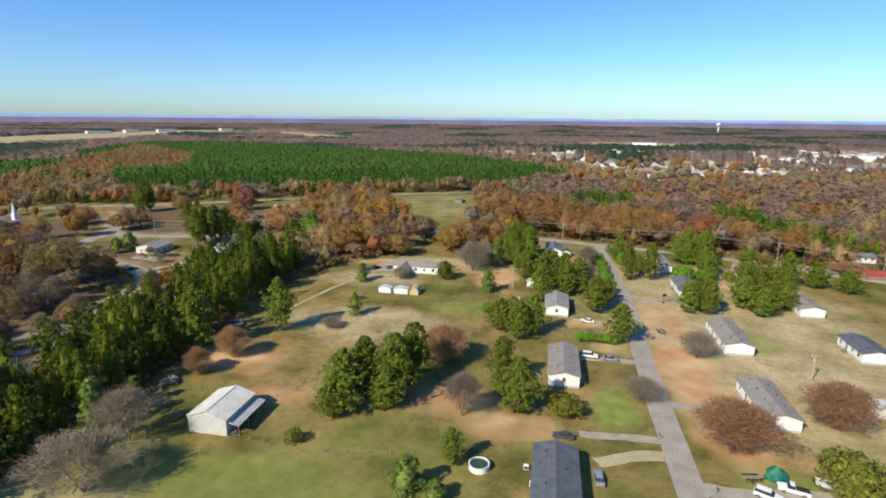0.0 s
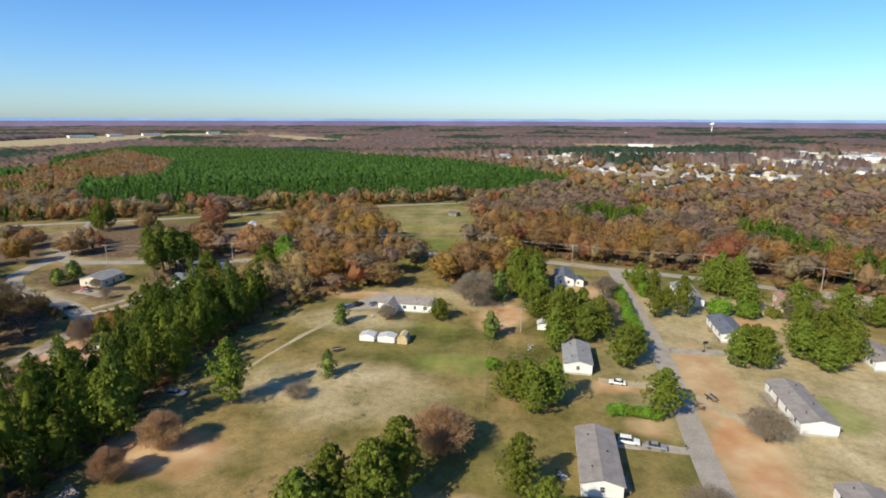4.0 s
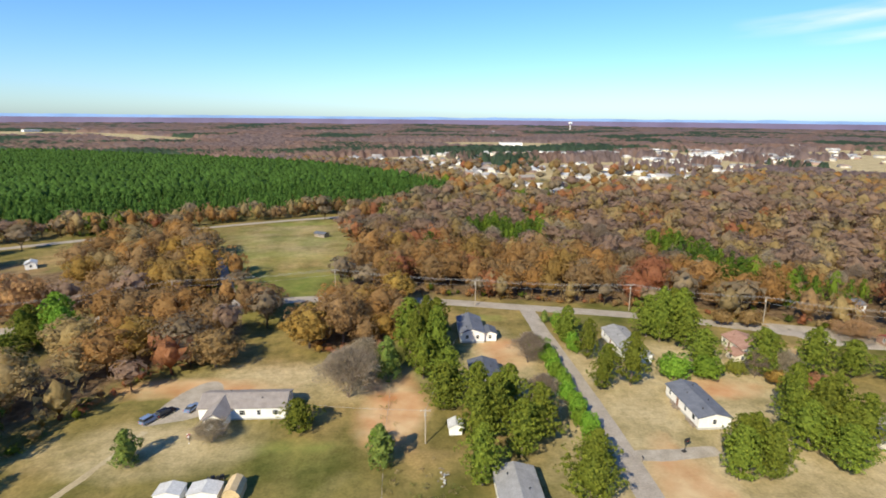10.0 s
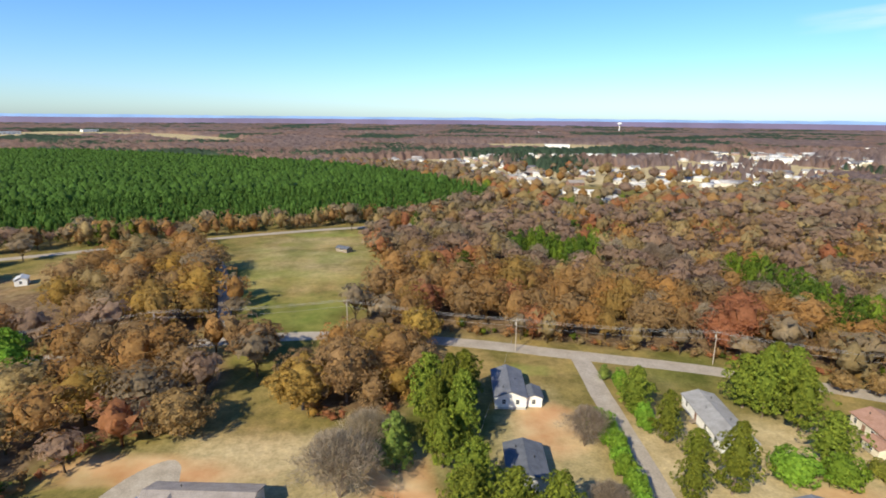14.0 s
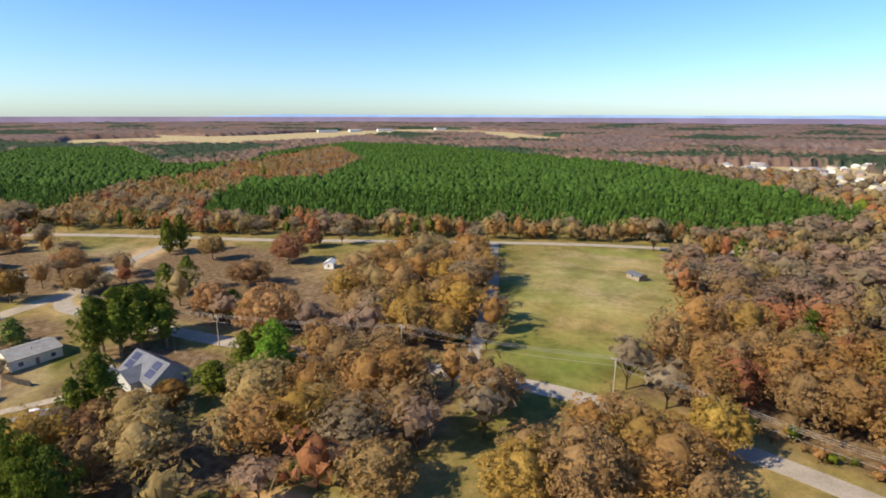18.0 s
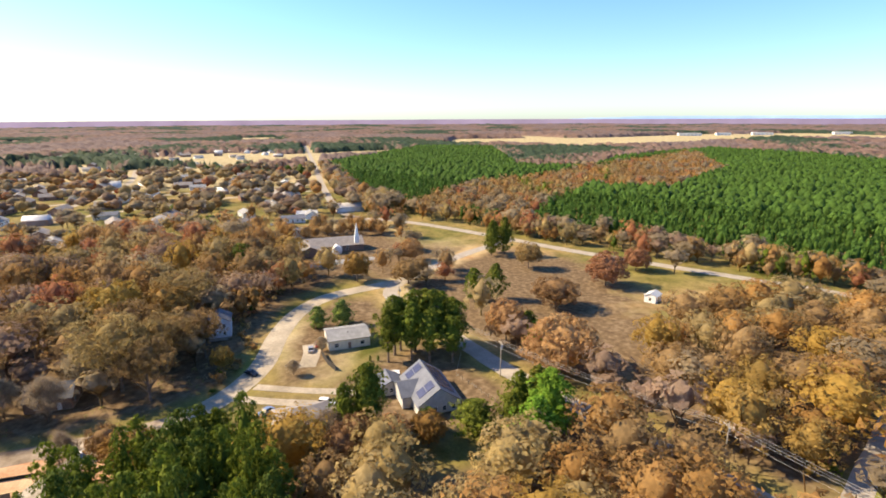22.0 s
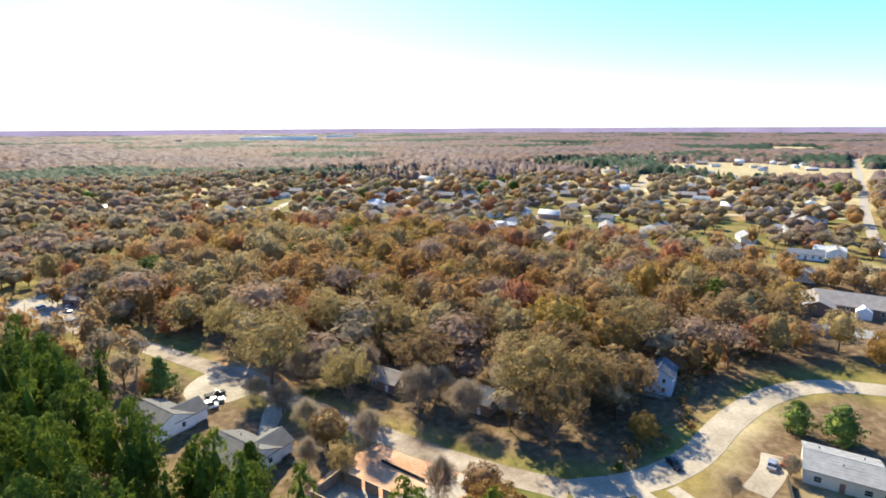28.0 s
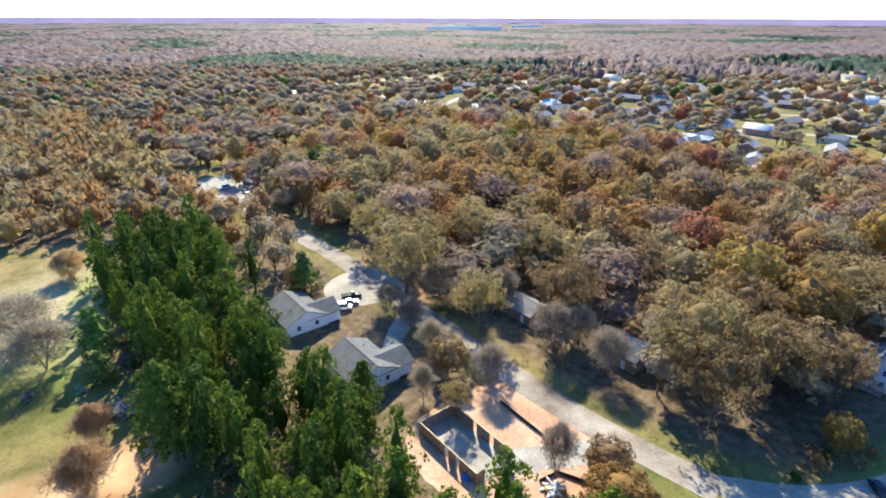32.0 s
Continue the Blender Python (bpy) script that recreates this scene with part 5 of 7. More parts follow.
# mauve of bare woods, with some distance haze put into the tints
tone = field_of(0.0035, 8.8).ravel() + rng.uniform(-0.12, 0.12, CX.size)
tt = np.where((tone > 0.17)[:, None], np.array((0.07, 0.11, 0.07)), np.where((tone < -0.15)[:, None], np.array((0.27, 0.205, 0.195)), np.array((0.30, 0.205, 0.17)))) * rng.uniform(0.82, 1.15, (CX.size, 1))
nr, na = CX.shape
ii = np.arange(nr * na).reshape(nr, na)
a0, a1, b0, b1 = ii[:-1, :-1], ii[:-1, 1:], ii[1:, :-1], ii[1:, 1:]
tris = np.concatenate([np.stack([a0, b0, b1], -1).reshape(-1, 3), np.stack([a0, b1, a1], -1).reshape(-1, 3)])
tris = tris[(CZ.ravel()[tris] > -2).any(1)]
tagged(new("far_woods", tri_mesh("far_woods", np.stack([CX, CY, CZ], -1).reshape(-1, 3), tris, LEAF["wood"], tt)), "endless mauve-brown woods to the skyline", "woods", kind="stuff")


def skyline(name, radius, low, high, rough, mat, start, stop, label, seed):
    """A far ridge as a plain band along the horizon, glowing in its haze colour."""
    n = 360
    verts, faces = [], []
    for k in range(n + 1):
        a = radians(90 + start + (stop - start) * k / n)
        fade = min(1.0, 6.0 * k / n, 6.0 * (n - k) / n) if stop - start < 359 else 1.0
        h = high + rough * (noise.noise(Vector((k * 0.11, seed, 0))) + 0.5 * noise.noise(Vector((k * 0.4, seed, 4))))
        verts += [(-60 + radius * math.cos(a), 180 + radius * math.sin(a), low), (-60 + radius * math.cos(a), 180 + radius * math.sin(a), low + (h - low) * fade)]
    faces = [(2 * k, 2 * k + 2, 2 * k + 3, 2 * k + 1) for k in range(n)]
    return tagged(soup(name, verts, faces, mat), label, "backdrop", kind="structure")


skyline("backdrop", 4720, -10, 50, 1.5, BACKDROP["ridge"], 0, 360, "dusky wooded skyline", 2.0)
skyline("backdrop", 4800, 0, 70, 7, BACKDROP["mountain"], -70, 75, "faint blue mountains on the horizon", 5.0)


# ---- buildings ----
def window(parent, x, y, z, w, h, face):
    """A window on a wall: a frame and a pane. face: which way it looks, -y, +y, -x or +x."""
    t = 0.05
    dx, dy = {"-y": (0, -1), "+y": (0, 1), "-x": (-1, 0), "+x": (1, 0)}[face]
    bm = bmesh.new()
    for a0, a1, z0, z1 in ((-w / 2 - 0.08, w / 2 + 0.08, -h / 2 - 0.08, -h / 2), (-w / 2 - 0.08, w / 2 + 0.08, h / 2, h / 2 + 0.08), (-w / 2 - 0.08, -w / 2, -h / 2, h / 2), (w / 2, w / 2 + 0.08, -h / 2, h / 2), (-w / 2, w / 2, -0.02, 0.02)):
        if dy:
            add_box(bm, x + a0, x + a1, y - 0.02, y + t * dy if dy > 0 else y + 0.02, z + z0, z + z1) if dy > 0 else add_box(bm, x + a0, x + a1, y - t, y + 0.02, z + z0, z + z1)
        else:
            add_box(bm, x - 0.02 if dx > 0 else x - t, x + t if dx > 0 else x + 0.02, y + a0, y + a1, z + z0, z + z1)
    win = part("window", bm, TRIM, parent)
    if dy:
        part("pane", box_bm(x - w / 2, x + w / 2, y - 0.02, y + 0.02, z - h / 2, z + h / 2), GLASS, win)
    else:
        part("pane", box_bm(x - 0.02, x + 0.02, y - w / 2, y + w / 2, z - h / 2, z + h / 2), GLASS, win)
    return win


def roof_bm(W, L, eave, ridge, over=0.35, thick=0.16, y0=None, y1=None, x0=None):
    """Two slopes with a ridge along y."""
    bm = bmesh.new()
    y0 = -L / 2 - over if y0 is None else y0
    y1 = L / 2 + over if y1 is None else y1
    hw = W / 2 + over
    drop = (ridge - eave) * over / (W / 2)
    out = [(-hw, eave - drop), (0, ridge), (hw, eave - drop), (hw, eave - drop + thick), (0, ridge + thick), (-hw, eave - drop + thick)]
    return prism(bm, out, y0, y1)


def shingle_rows(parent, W, L, eave, ridge, mat, over=0.35, thick=0.16, step=0.9):
    """Courses and a ridge cap, standing a little proud of a roof."""
    n = int((W / 2 + over) / step)
    slope = (ridge - eave) / (W / 2)
    for s in (-1, 1):
        for k in range(1, n):
            u = k * step
            z = ridge + thick - slope * u
            part("shingle_course", box_bm(s * u - 0.03, s * u + 0.03, -L / 2 - over + 0.05, L / 2 + over - 0.05, z - 0.02, z + 0.025), mat, parent)
    cap = box_bm(-0.14, 0.14, -L / 2 - over, L / 2 + over, ridge + thick - 0.05, ridge + thick + 0.04)
    part("ridge_cap", cap, mat, parent)


def gable_house(name, x, y, W, L, turn, eave, ridge, wall, roof, label, category="house", floor=0.6, ends=2, sides=4, door="+x", vents=3, stories=1, steps=True, fine=True):
    """A gabled house, ridge along its own y: skirting, walls, roof, windows, door, steps and roof vents."""
    ob = empty(name, x, y, turn, label=label, category=category)
    bm = bmesh.new()
    prism(bm, [(-W / 2, floor), (W / 2, floor), (W / 2, eave), (0, ridge), (-W / 2, eave)], -L / 2, L / 2)
    part("wall", bm, wall, ob)
    part("skirting", box_bm(-W / 2 + 0.06, W / 2 - 0.06, -L / 2 + 0.06, L / 2 - 0.06, -0.4, floor), GREY_SIDING if wall is WHITE else CONCRETE, ob, "plain skirting")
    part("roof", roof_bm(W, L, eave, ridge), roof, ob)
    if fine:
        shingle_rows(ob, W, L, eave, ridge, roof)
    for storey in range(stories):
        wz = floor + 1.5 + 2.7 * storey
        if ends:
            for k in range(ends):
                px = (k - (ends - 1) / 2) * W / (ends + 0.3)
                window(ob, px, -L / 2, wz, 0.9, 1.2, "-y")
                window(ob, px, L / 2, wz, 0.9, 1.2, "+y")
        for k in range(sides):
            py = (k - (sides - 1) / 2) * L / (sides + 0.2)
            for sgn, face in ((-1, "-x"), (1, "+x")):
                if storey == 0 and face == door and k == sides // 2:
                    continue
                window(ob, sgn * W / 2, py, wz, 0.9 if k % 2 else 1.3, 1.2, face)
    if door and sides:
        sgn = 1 if door == "+x" else -1
        py = (sides // 2 - (sides - 1) / 2) * L / (sides + 0.2)
        d = part("door", box_bm(min(sgn * W / 2, sgn * (W / 2 + 0.06)), max(sgn * W / 2, sgn * (W / 2 + 0.06)), py - 0.5, py + 0.5, floor, floor + 2.05), BRICK if wall is not BRICK else TRIM, ob)
        kx = sgn * (W / 2 + 0.09)
        part("handle", box_bm(kx - 0.03, kx + 0.03, py + 0.34, py + 0.42, floor + 0.98, floor + 1.06), CHROME, d)
        if steps and floor > 0.3:
            for k in range(3):
                a, b = sorted((sgn * (W / 2 + 0.07), sgn * (W / 2 + 1.2 - 0.32 * k)))
                part("step", box_bm(a, b, py - 0.75, py + 0.75, -0.1, floor * (k + 1) / 3), OLD_WOOD, ob)
    for k in range(vents):
        py = (k - (vents - 1) / 2) * L / (vents + 0.4)
        px = 0.22 * W * (1 if k % 2 else -1)
        z = ridge - (ridge - eave) * abs(px) / (W / 2) + 0.1
        bm = tube(bmesh.new(), (px, py, z), (px, py, z + 0.45), 0.09, 0.09, 8)
        tube(bm, (px, py, z + 0.42), (px, py, z + 0.52), 0.16, 0.12, 8)
        part("roof_vent", bm, RUBBER, ob)
    return ob


def deck(x, y, w, l, turn=0):
    ob = empty("wooden_deck", x, y, turn, label="weathered wooden porch deck with railings", category="deck")
    n = int(w / 0.3)
    for k in range(n):
        part("plank", box_bm(-w / 2 + k * w / n, -w / 2 + (k + 1) * w / n - 0.03, -l / 2, l / 2, 0.5, 0.56), OLD_WOOD, ob)
    for sx in (-1, 1):
        for sy in (-1, 1):
            part("post", box_bm(sx * (w / 2 - 0.08) - 0.05, sx * (w / 2 - 0.08) + 0.05, sy * (l / 2 - 0.08) - 0.05, sy * (l / 2 - 0.08) + 0.05, -0.2, 1.5), OLD_WOOD, ob)
        part("rail", box_bm(sx * (w / 2 - 0.08) - 0.04, sx * (w / 2 - 0.08) + 0.04, -l / 2, l / 2, 1.42, 1.5), OLD_WOOD, ob)
    return ob


TRAILER = "double-wide mobile home with "
gable_house("mobile_home", 4.5, 91.5, 8.5, 17, 0, 3.3, 4.5, WHITE, SHINGLE["dark"], "white " + TRAILER + "a slate-blue shingle roof", ends=1)
gable_house("mobile_home", 6.9, 142, 8.0, 19.5, 0, 3.3, 4.4, WHITE, SHINGLE["taupe"], "white " + TRAILER + "a taupe shingle roof", ends=1)
gable_house("mobile_home", 5.4, 193, 8.0, 15.5, 0, 3.3, 4.4, WHITE, SHINGLE["grey"], "white " + TRAILER + "a grey shingle roof among pines", ends=1)
gable_house("mobile_home", 55.2, 131, 8.0, 19.0, 0, 3.2, 4.3, WHITE, SHINGLE["taupe"], "white " + TRAILER + "a taupe roof dotted with vents", ends=0, door="-x", vents=7)
gable_house("mobile_home", 59, 174, 8.2, 21, 0, 3.2, 4.3, WHITE, SHINGLE["taupe"], "long white " + TRAILER + "a taupe roof", ends=0, door="-x", vents=4)
gable_house("mobile_home", 95.5, 211, 8.0, 15, 0, 3.2, 4.2, WHITE, SHINGLE["taupe"], "white " + TRAILER + "a pale roof on dry grass", ends=0, door="-x")
gable_house("mobile_home", 57.5, 226, 8.0, 17, 0, 3.2, 4.3, WHITE, SHINGLE["blue"], "white " + TRAILER + "a blue-grey roof", ends=1, door="-x", vents=4)
gable_house("mobile_home", 96.3, 172, 8.0, 14, 0, 3.2, 4.2, WHITE, SHINGLE["dark"], "white " + TRAILER + "a dark grey roof", ends=0, door="-x")
gable_house("garden_shed", 82, 134.5, 10, 4, 0, 2.4, 2.9, WHITE, SHINGLE["pale"], "low white metal shed on dry grass", "shed", floor=0.1, ends=0, sides=0, vents=0)
h10 = gable_house("house", 4.6, 277.5, 8.0, 15, 0, 3.4, 4.9, WHITE, SHINGLE["blue"], "white house with a blue-grey roof at the crossing", ends=2)
gable_house("garage", 10.6, 274, 4.4, 5.5, 0, 2.8, 3.6, WHITE, SHINGLE["dark"], "small white garage with a dark roof", "garage", floor=0.1, ends=1, sides=1, vents=0)
gable_house("mobile_home", 5.2, 244.4, 8.0, 12, 0, 3.3, 4.5, GREY_SIDING, SHINGLE["dark"], "grey house with a dark shingle roof among pines", ends=1)
gable_house("mobile_home", 53.6, 263.5, 8.0, 22, 0, 3.2, 4.3, WHITE, SHINGLE["grey"], "long white " + TRAILER + "a pale grey roof", ends=1, door="-x", vents=4)
gable_house("house", 92, 261, 9.0, 11.5, 0, 3.4, 4.8, CREAM, SHINGLE["brown"], "cream house with a red-brown roof", ends=2, door="-x")
gable_house("garage", 86, 255, 4.5, 5, 0, 2.4, 3.2, CREAM, SHINGLE["brown"], "cream porch wing with a brown roof", "garage", floor=0.2, ends=1, sides=1, vents=0)
gable_house("house", 157, 298, 7.0, 9.5, 90, 3.0, 4.4, WHITE, SHINGLE["blue"], "white cottage with a blue-grey roof by the woods", ends=2, sides=3)
gable_house("house", 146, 263, 6.0, 10, 90, 2.8, 4.0, BRICK, SHINGLE["red"], "low building with a red metal roof", ends=1, sides=2)
gable_house("garden_shed", -5, 219, 3.0, 3.0, 0, 2.3, 3.0, WHITE, SHINGLE["pale"], "small white garden shed under pines", "shed", floor=0.1, ends=0, sides=1, vents=0)
for x, y, l in ((53.2, 178, 6), (53.6, 220, 4), (53.6, 228, 4), (11.6, 137, 5)):
    deck(x, y, 2.2, l)

# the long white house with its porch wing
wh = gable_house("ranch_house", -56.7, 230.5, 8.6, 20.8, 90, 3.3, 4.9, WHITE, SHINGLE["taupe"], "long white ranch house with a taupe shingle roof", ends=1, sides=5, door="+x", vents=2, floor=0.4)
bm = bmesh.new()
prism(bm, [(-7.6, 0.4), (-2.6, 0.4), (-2.6, 3.2), (-5.1, 4.7), (-7.6, 3.2)], -9.4, -3.5)
wing = part("porch_wing", bm, WHITE, wh)
wing.matrix_local = pose(0, 0, 0, 0, 0, -90)
bm = bmesh.new()
prism(bm, [(-8.0, 3.0), (-5.1, 4.75), (-2.2, 3.0), (-2.2, 3.16), (-5.1, 4.92), (-8.0, 3.16)], -9.9, -0.2)
part("porch_roof", bm, SHINGLE["taupe"], wh).matrix_local = pose(0, 0, 0, 0, 0, -90)
bm = bmesh.new()
for k in range(6):
    add_box(bm, -7.6 + k * 0.98, -7.5 + k * 0.98, -11.0, -10.9, 0.0, 1.3)
add_box(bm, -7.6, -2.6, -11.0, -9.4, 0.3, 0.42)
add_box(bm, -7.6, -2.6, -11.02, -10.9, 1.25, 1.35)
part("porch_railing", bm, OLD_WOOD, wh).matrix_local = pose(0, 0, 0, 0, 0, -90)


def shed(x, y, w, l, roof, wall, label, gambrel=False):
    ob = empty("garden_shed", x, y, label=label, category="shed", group="row of sheds")
    hw = w / 2
    out = [(-hw, 0.1), (hw, 0.1), (hw, 1.9), (0, 2.6), (-hw, 1.9)] if not gambrel else [(-hw, 0.1), (hw, 0.1), (hw, 1.7), (hw * 0.62, 2.7), (0, 3.2), (-hw * 0.62, 2.7), (-hw, 1.7)]
    part("wall", prism(bmesh.new(), out, -l / 2, l / 2), wall, ob)
    top = out[2:]
    k = 1.06
    line = [(a * k, c + 0.04) for a, c in top] + [(a * k, c + 0.12) for a, c in top[::-1]]
    part("roof", prism(bmesh.new(), line, -l / 2 - 0.15, l / 2 + 0.15), roof, ob)
    part("door", box_bm(-0.6, 0.6, -l / 2 - 0.05, -l / 2, 0.1, 1.85), wall, ob)
    part("floor_skid", box_bm(-hw + 0.1, hw - 0.1, -l / 2 + 0.1, l / 2 - 0.1, -0.1, 0.1), OLD_WOOD, ob)
    return ob


shed(-62.2, 198.6, 5.0, 3.4, SHINGLE["pale"], WHITE, "white metal garden shed on grass")
shed(-55.5, 198.6, 5.8, 3.6, SHINGLE["pale"], WHITE, "wide white metal garden shed on grass")
shed(-50.0, 198.8, 3.4, 4.6, TAN_WOOD, TAN_WOOD, "tan wooden barn-roofed shed", True)

# the metal barn and its lean-to
barn = empty("metal_barn", -71, 99.8, label="galvanised metal barn with a ridged roof", category="barn")
part("wall", prism(bmesh.new(), [(-4.7, 0), (4.7, 0), (4.7, 4.0), (0, 5.5), (-4.7, 4.0)], -6.0, 6.0), SHINGLE["pale"], barn)
part("roof", roof_bm(9.4, 12.0, 4.0, 5.5, 0.25, 0.08), SHINGLE["metal"], barn)
for s in (-1, 1):
    bm = bmesh.new()
    for k in range(31):
        yy = -6.1 + k * 12.2 / 30
        v = [bm.verts.new(p) for p in ((0, yy - 0.04, 5.58), (0, yy + 0.04, 5.58), (s * 4.92, yy + 0.04, 4.02), (s * 4.92, yy - 0.04, 4.02), (0, yy, 5.64), (s * 4.92, yy, 4.08))]
        bm.faces.new((v[0], v[3], v[5], v[4]))
        bm.faces.new((v[4], v[5], v[2], v[1]))
    part("roof_ribs", bm, SHINGLE["metal"], barn)
part("ridge_cap", box_bm(-0.2, 0.2, -6.25, 6.25, 5.56, 5.66), SHINGLE["pale"], barn)
part("lean_to_roof", prism(bmesh.new(), [(4.9, 3.0), (7.5, 2.55), (7.5, 2.63), (4.9, 3.08)], -5.6, 6.0), SHINGLE["metal"], barn)
for yy in (-5.4, -1.6, 2.2, 5.8):
    part("lean_to_post", box_bm(7.2, 7.35, yy - 0.07, yy + 0.07, -0.2, 2.58), OLD_WOOD, barn)

# the house under solar panels
sol = empty("solar_house", -157, 257, label="two-winged grey house roofed with metal and solar panels", category="house")
part("wall", prism(bmesh.new(), [(-5.6, 0), (5.6, 0), (5.6, 3.2), (0, 7.2), (-5.6, 3.2)], -8.5, 8.5), GREY_SIDING, sol).matrix_local = pose(0, 0, 0, 0, 0, 90)
part("roof", roof_bm(11.2, 17, 3.2, 7.2, 0.4, 0.14), SHINGLE["blue"], sol).matrix_local = pose(0, 0, 0, 0, 0, 90)
bm = bmesh.new()
prism(bm, [(-4.4, 0), (4.4, 0), (4.4, 3.2), (0, 5.4), (-4.4, 3.2)], -8.2, 0)
part("front_wing", bm, GREY_SIDING, sol).matrix_local = pose(-1.5, 0, 0)
part("wing_roof", prism(bmesh.new(), [(-4.8, 3.0), (0, 5.45), (4.8, 3.0), (4.8, 3.14), (0, 5.6), (-4.8, 3.14)], -8.6, 0.0), SHINGLE["blue"], sol).matrix_local = pose(-1.5, 0, 0)
for s in (-1, 1):
    for k in range(4):
        for j in range(2):
            u0, u1 = 0.7 + j * 2.1, 2.6 + j * 2.1
            z0, z1 = 7.2 - u0 * 0.714 + 0.22, 7.2 - u1 * 0.714 + 0.22
            yy = -7.6 + k * 3.6 + (0 if s > 0 else 0)
            if s < 0 and k in (1, 2):
                continue
            bm = bmesh.new()
            v = [bm.verts.new(p) for p in ((yy, s * u0, z0), (yy + 3.3, s * u0, z0), (yy + 3.3, s * u1, z1), (yy, s * u1, z1), (yy, s * u0, z0 + 0.05), (yy + 3.3, s * u0, z0 + 0.05), (yy + 3.3, s * u1, z1 + 0.05), (yy, s * u1, z1 + 0.05))]
            for q in ((0, 1, 2, 3), (7, 6, 5, 4), (0, 4, 5, 1), (1, 5, 6, 2), (2, 6, 7, 3), (3, 7, 4, 0)):
                bm.faces.new([v[i] for i in q])
            part("solar_panel", bm, PANEL, sol)
for k in range(4):
    window(sol, 8.52, -3.6 + 2.4 * k, 1.6, 0.9, 1.2, "+x")
gable_house("garage", -166, 248, 6.5, 7, 90, 2.8, 4.4, GREY_SIDING, SHINGLE["blue"], "small grey garage with a metal roof", "garage", floor=0.1, ends=1, sides=1, vents=0)

gable_house("house", -204, 242.8, 11.5, 13.5, 0, 3.4, 4.9, CREAM, SHINGLE["grey"], "pale one-storey house with a wide grey-green roof", ends=2, sides=3, floor=0.2, vents=3)
gable_house("house", -228, 202, 7.5, 8.5, 90, 6.0, 8.0, BLUE_SIDING, SHINGLE["dark"], "blue two-storey house with a porch in the shade", stories=2, ends=2, sides=2, floor=0.3)
deck(-222, 201.5, 2.4, 6)


def estate_house(x, y, label):
    ob = gable_house("house", x, y, 11, 13.5, 0, 3.0, 5.6, WHITE, SHINGLE["slate"], label, ends=2, sides=3, floor=0.2, door="-x", vents=2)
    bm = bmesh.new()
    prism(bm, [(-1.0, 0.1), (6.4, 0.1), (6.4, 3.0), (2.7, 4.9), (-1.0, 3.0)], -9.0, 0.0, True)
    part("garage_wing", bm, WHITE, ob)
    part("wing_roof", prism(bmesh.new(), [(-1.4, 2.8), (2.7, 4.95), (6.8, 2.8), (6.8, 2.95), (2.7, 5.1), (-1.4, 2.95)], -9.4, 0.0, True), SHINGLE["slate"], ob)
    d = part("garage_door", box_bm(-9.06, -9.0, 0.4, 5.0, 0.1, 2.3), TRIM, ob)
    part("panel_line", box_bm(-9.08, -9.05, 0.4, 5.0, 1.18, 1.22), GREY_SIDING, d)
    return ob


estate_house(-138.0, 101.5, "white house with a grey shingle roof and garage wing")
estate_house(-139.8, 130.5, "pale house with a grey gabled roof beside pines")
gable_house("house", -188.5, 134, 8, 10, 0, 3.0, 5.0, BRICK, SHINGLE["taupe"], "brick house with a taupe roof under bare trees", ends=2, sides=2, floor=0.2)
gable_house("house", -193, 161.5, 9, 11, 0, 3.4, 6.0, BRICK, SHINGLE["dark"], "dark house in the shade of tall trees", ends=2, sides=2, floor=0.2)

hip = gable_house("house", -156, 224, 9.6, 13.2, 0, 3.0, 3.02, CREAM, SHINGLE["taupe"], "low house with a plain grey hipped roof among scrub", ends=1, sides=2, floor=0.2, vents=0, fine=False)
bm = bmesh.new()
hv = [bm.verts.new(p) for p in ((-5.3, -7.1, 3.1), (5.3, -7.1, 3.1), (5.3, 7.1, 3.1), (-5.3, 7.1, 3.1), (0, -2.4, 5.3), (0, 2.4, 5.3))]
for q in ((0, 1, 4), (1, 2, 5, 4), (2, 3, 5), (3, 0, 4, 5), (3, 2, 1, 0)):
    bm.faces.new([hv[k] for k in q])
part("hipped_roof", bm, SHINGLE["taupe"], hip)

# the unfinished house: plywood-sheathed walls with no roof on a slab
fd = empty("unfinished_house", -143, 161, label="unfinished house of timber walls with no roof", category="building site")
W2, L2, HT = 8.4, 16.0, 2.7
part("slab", box_bm(-W2 / 2 - 0.2, W2 / 2 + 0.2, -L2 / 2 - 0.2, L2 / 2 + 0.2, -0.3, 0.18), CONCRETE, fd, "pale concrete slab")
for x0, x1, y0, y1 in ((W2 / 2 - 0.15, W2 / 2, -L2 / 2, -0.5), (W2 / 2 - 0.15, W2 / 2, 0.6, 2.6), (W2 / 2 - 0.15, W2 / 2, 3.6, L2 / 2), (-W2 / 2, -W2 / 2 + 0.15, -L2 / 2, -2), (-W2 / 2, -W2 / 2 + 0.15, -1, 2.4), (-W2 / 2, -W2 / 2 + 0.15, 3.6, 6.6),
                       (-W2 / 2 + 0.15, W2 / 2 - 0.15, -L2 / 2, -L2 / 2 + 0.15), (W2 / 2 - 2.0, W2 / 2 - 0.15, L2 / 2 - 0.15, L2 / 2), (-W2 / 2 + 0.15, -W2 / 2 + 1.2, L2 / 2 - 0.15, L2 / 2)):
    wl_ = part("sheathing", box_bm(x0, x1, y0, y1, 0.18, HT), OLD_WOOD, fd)
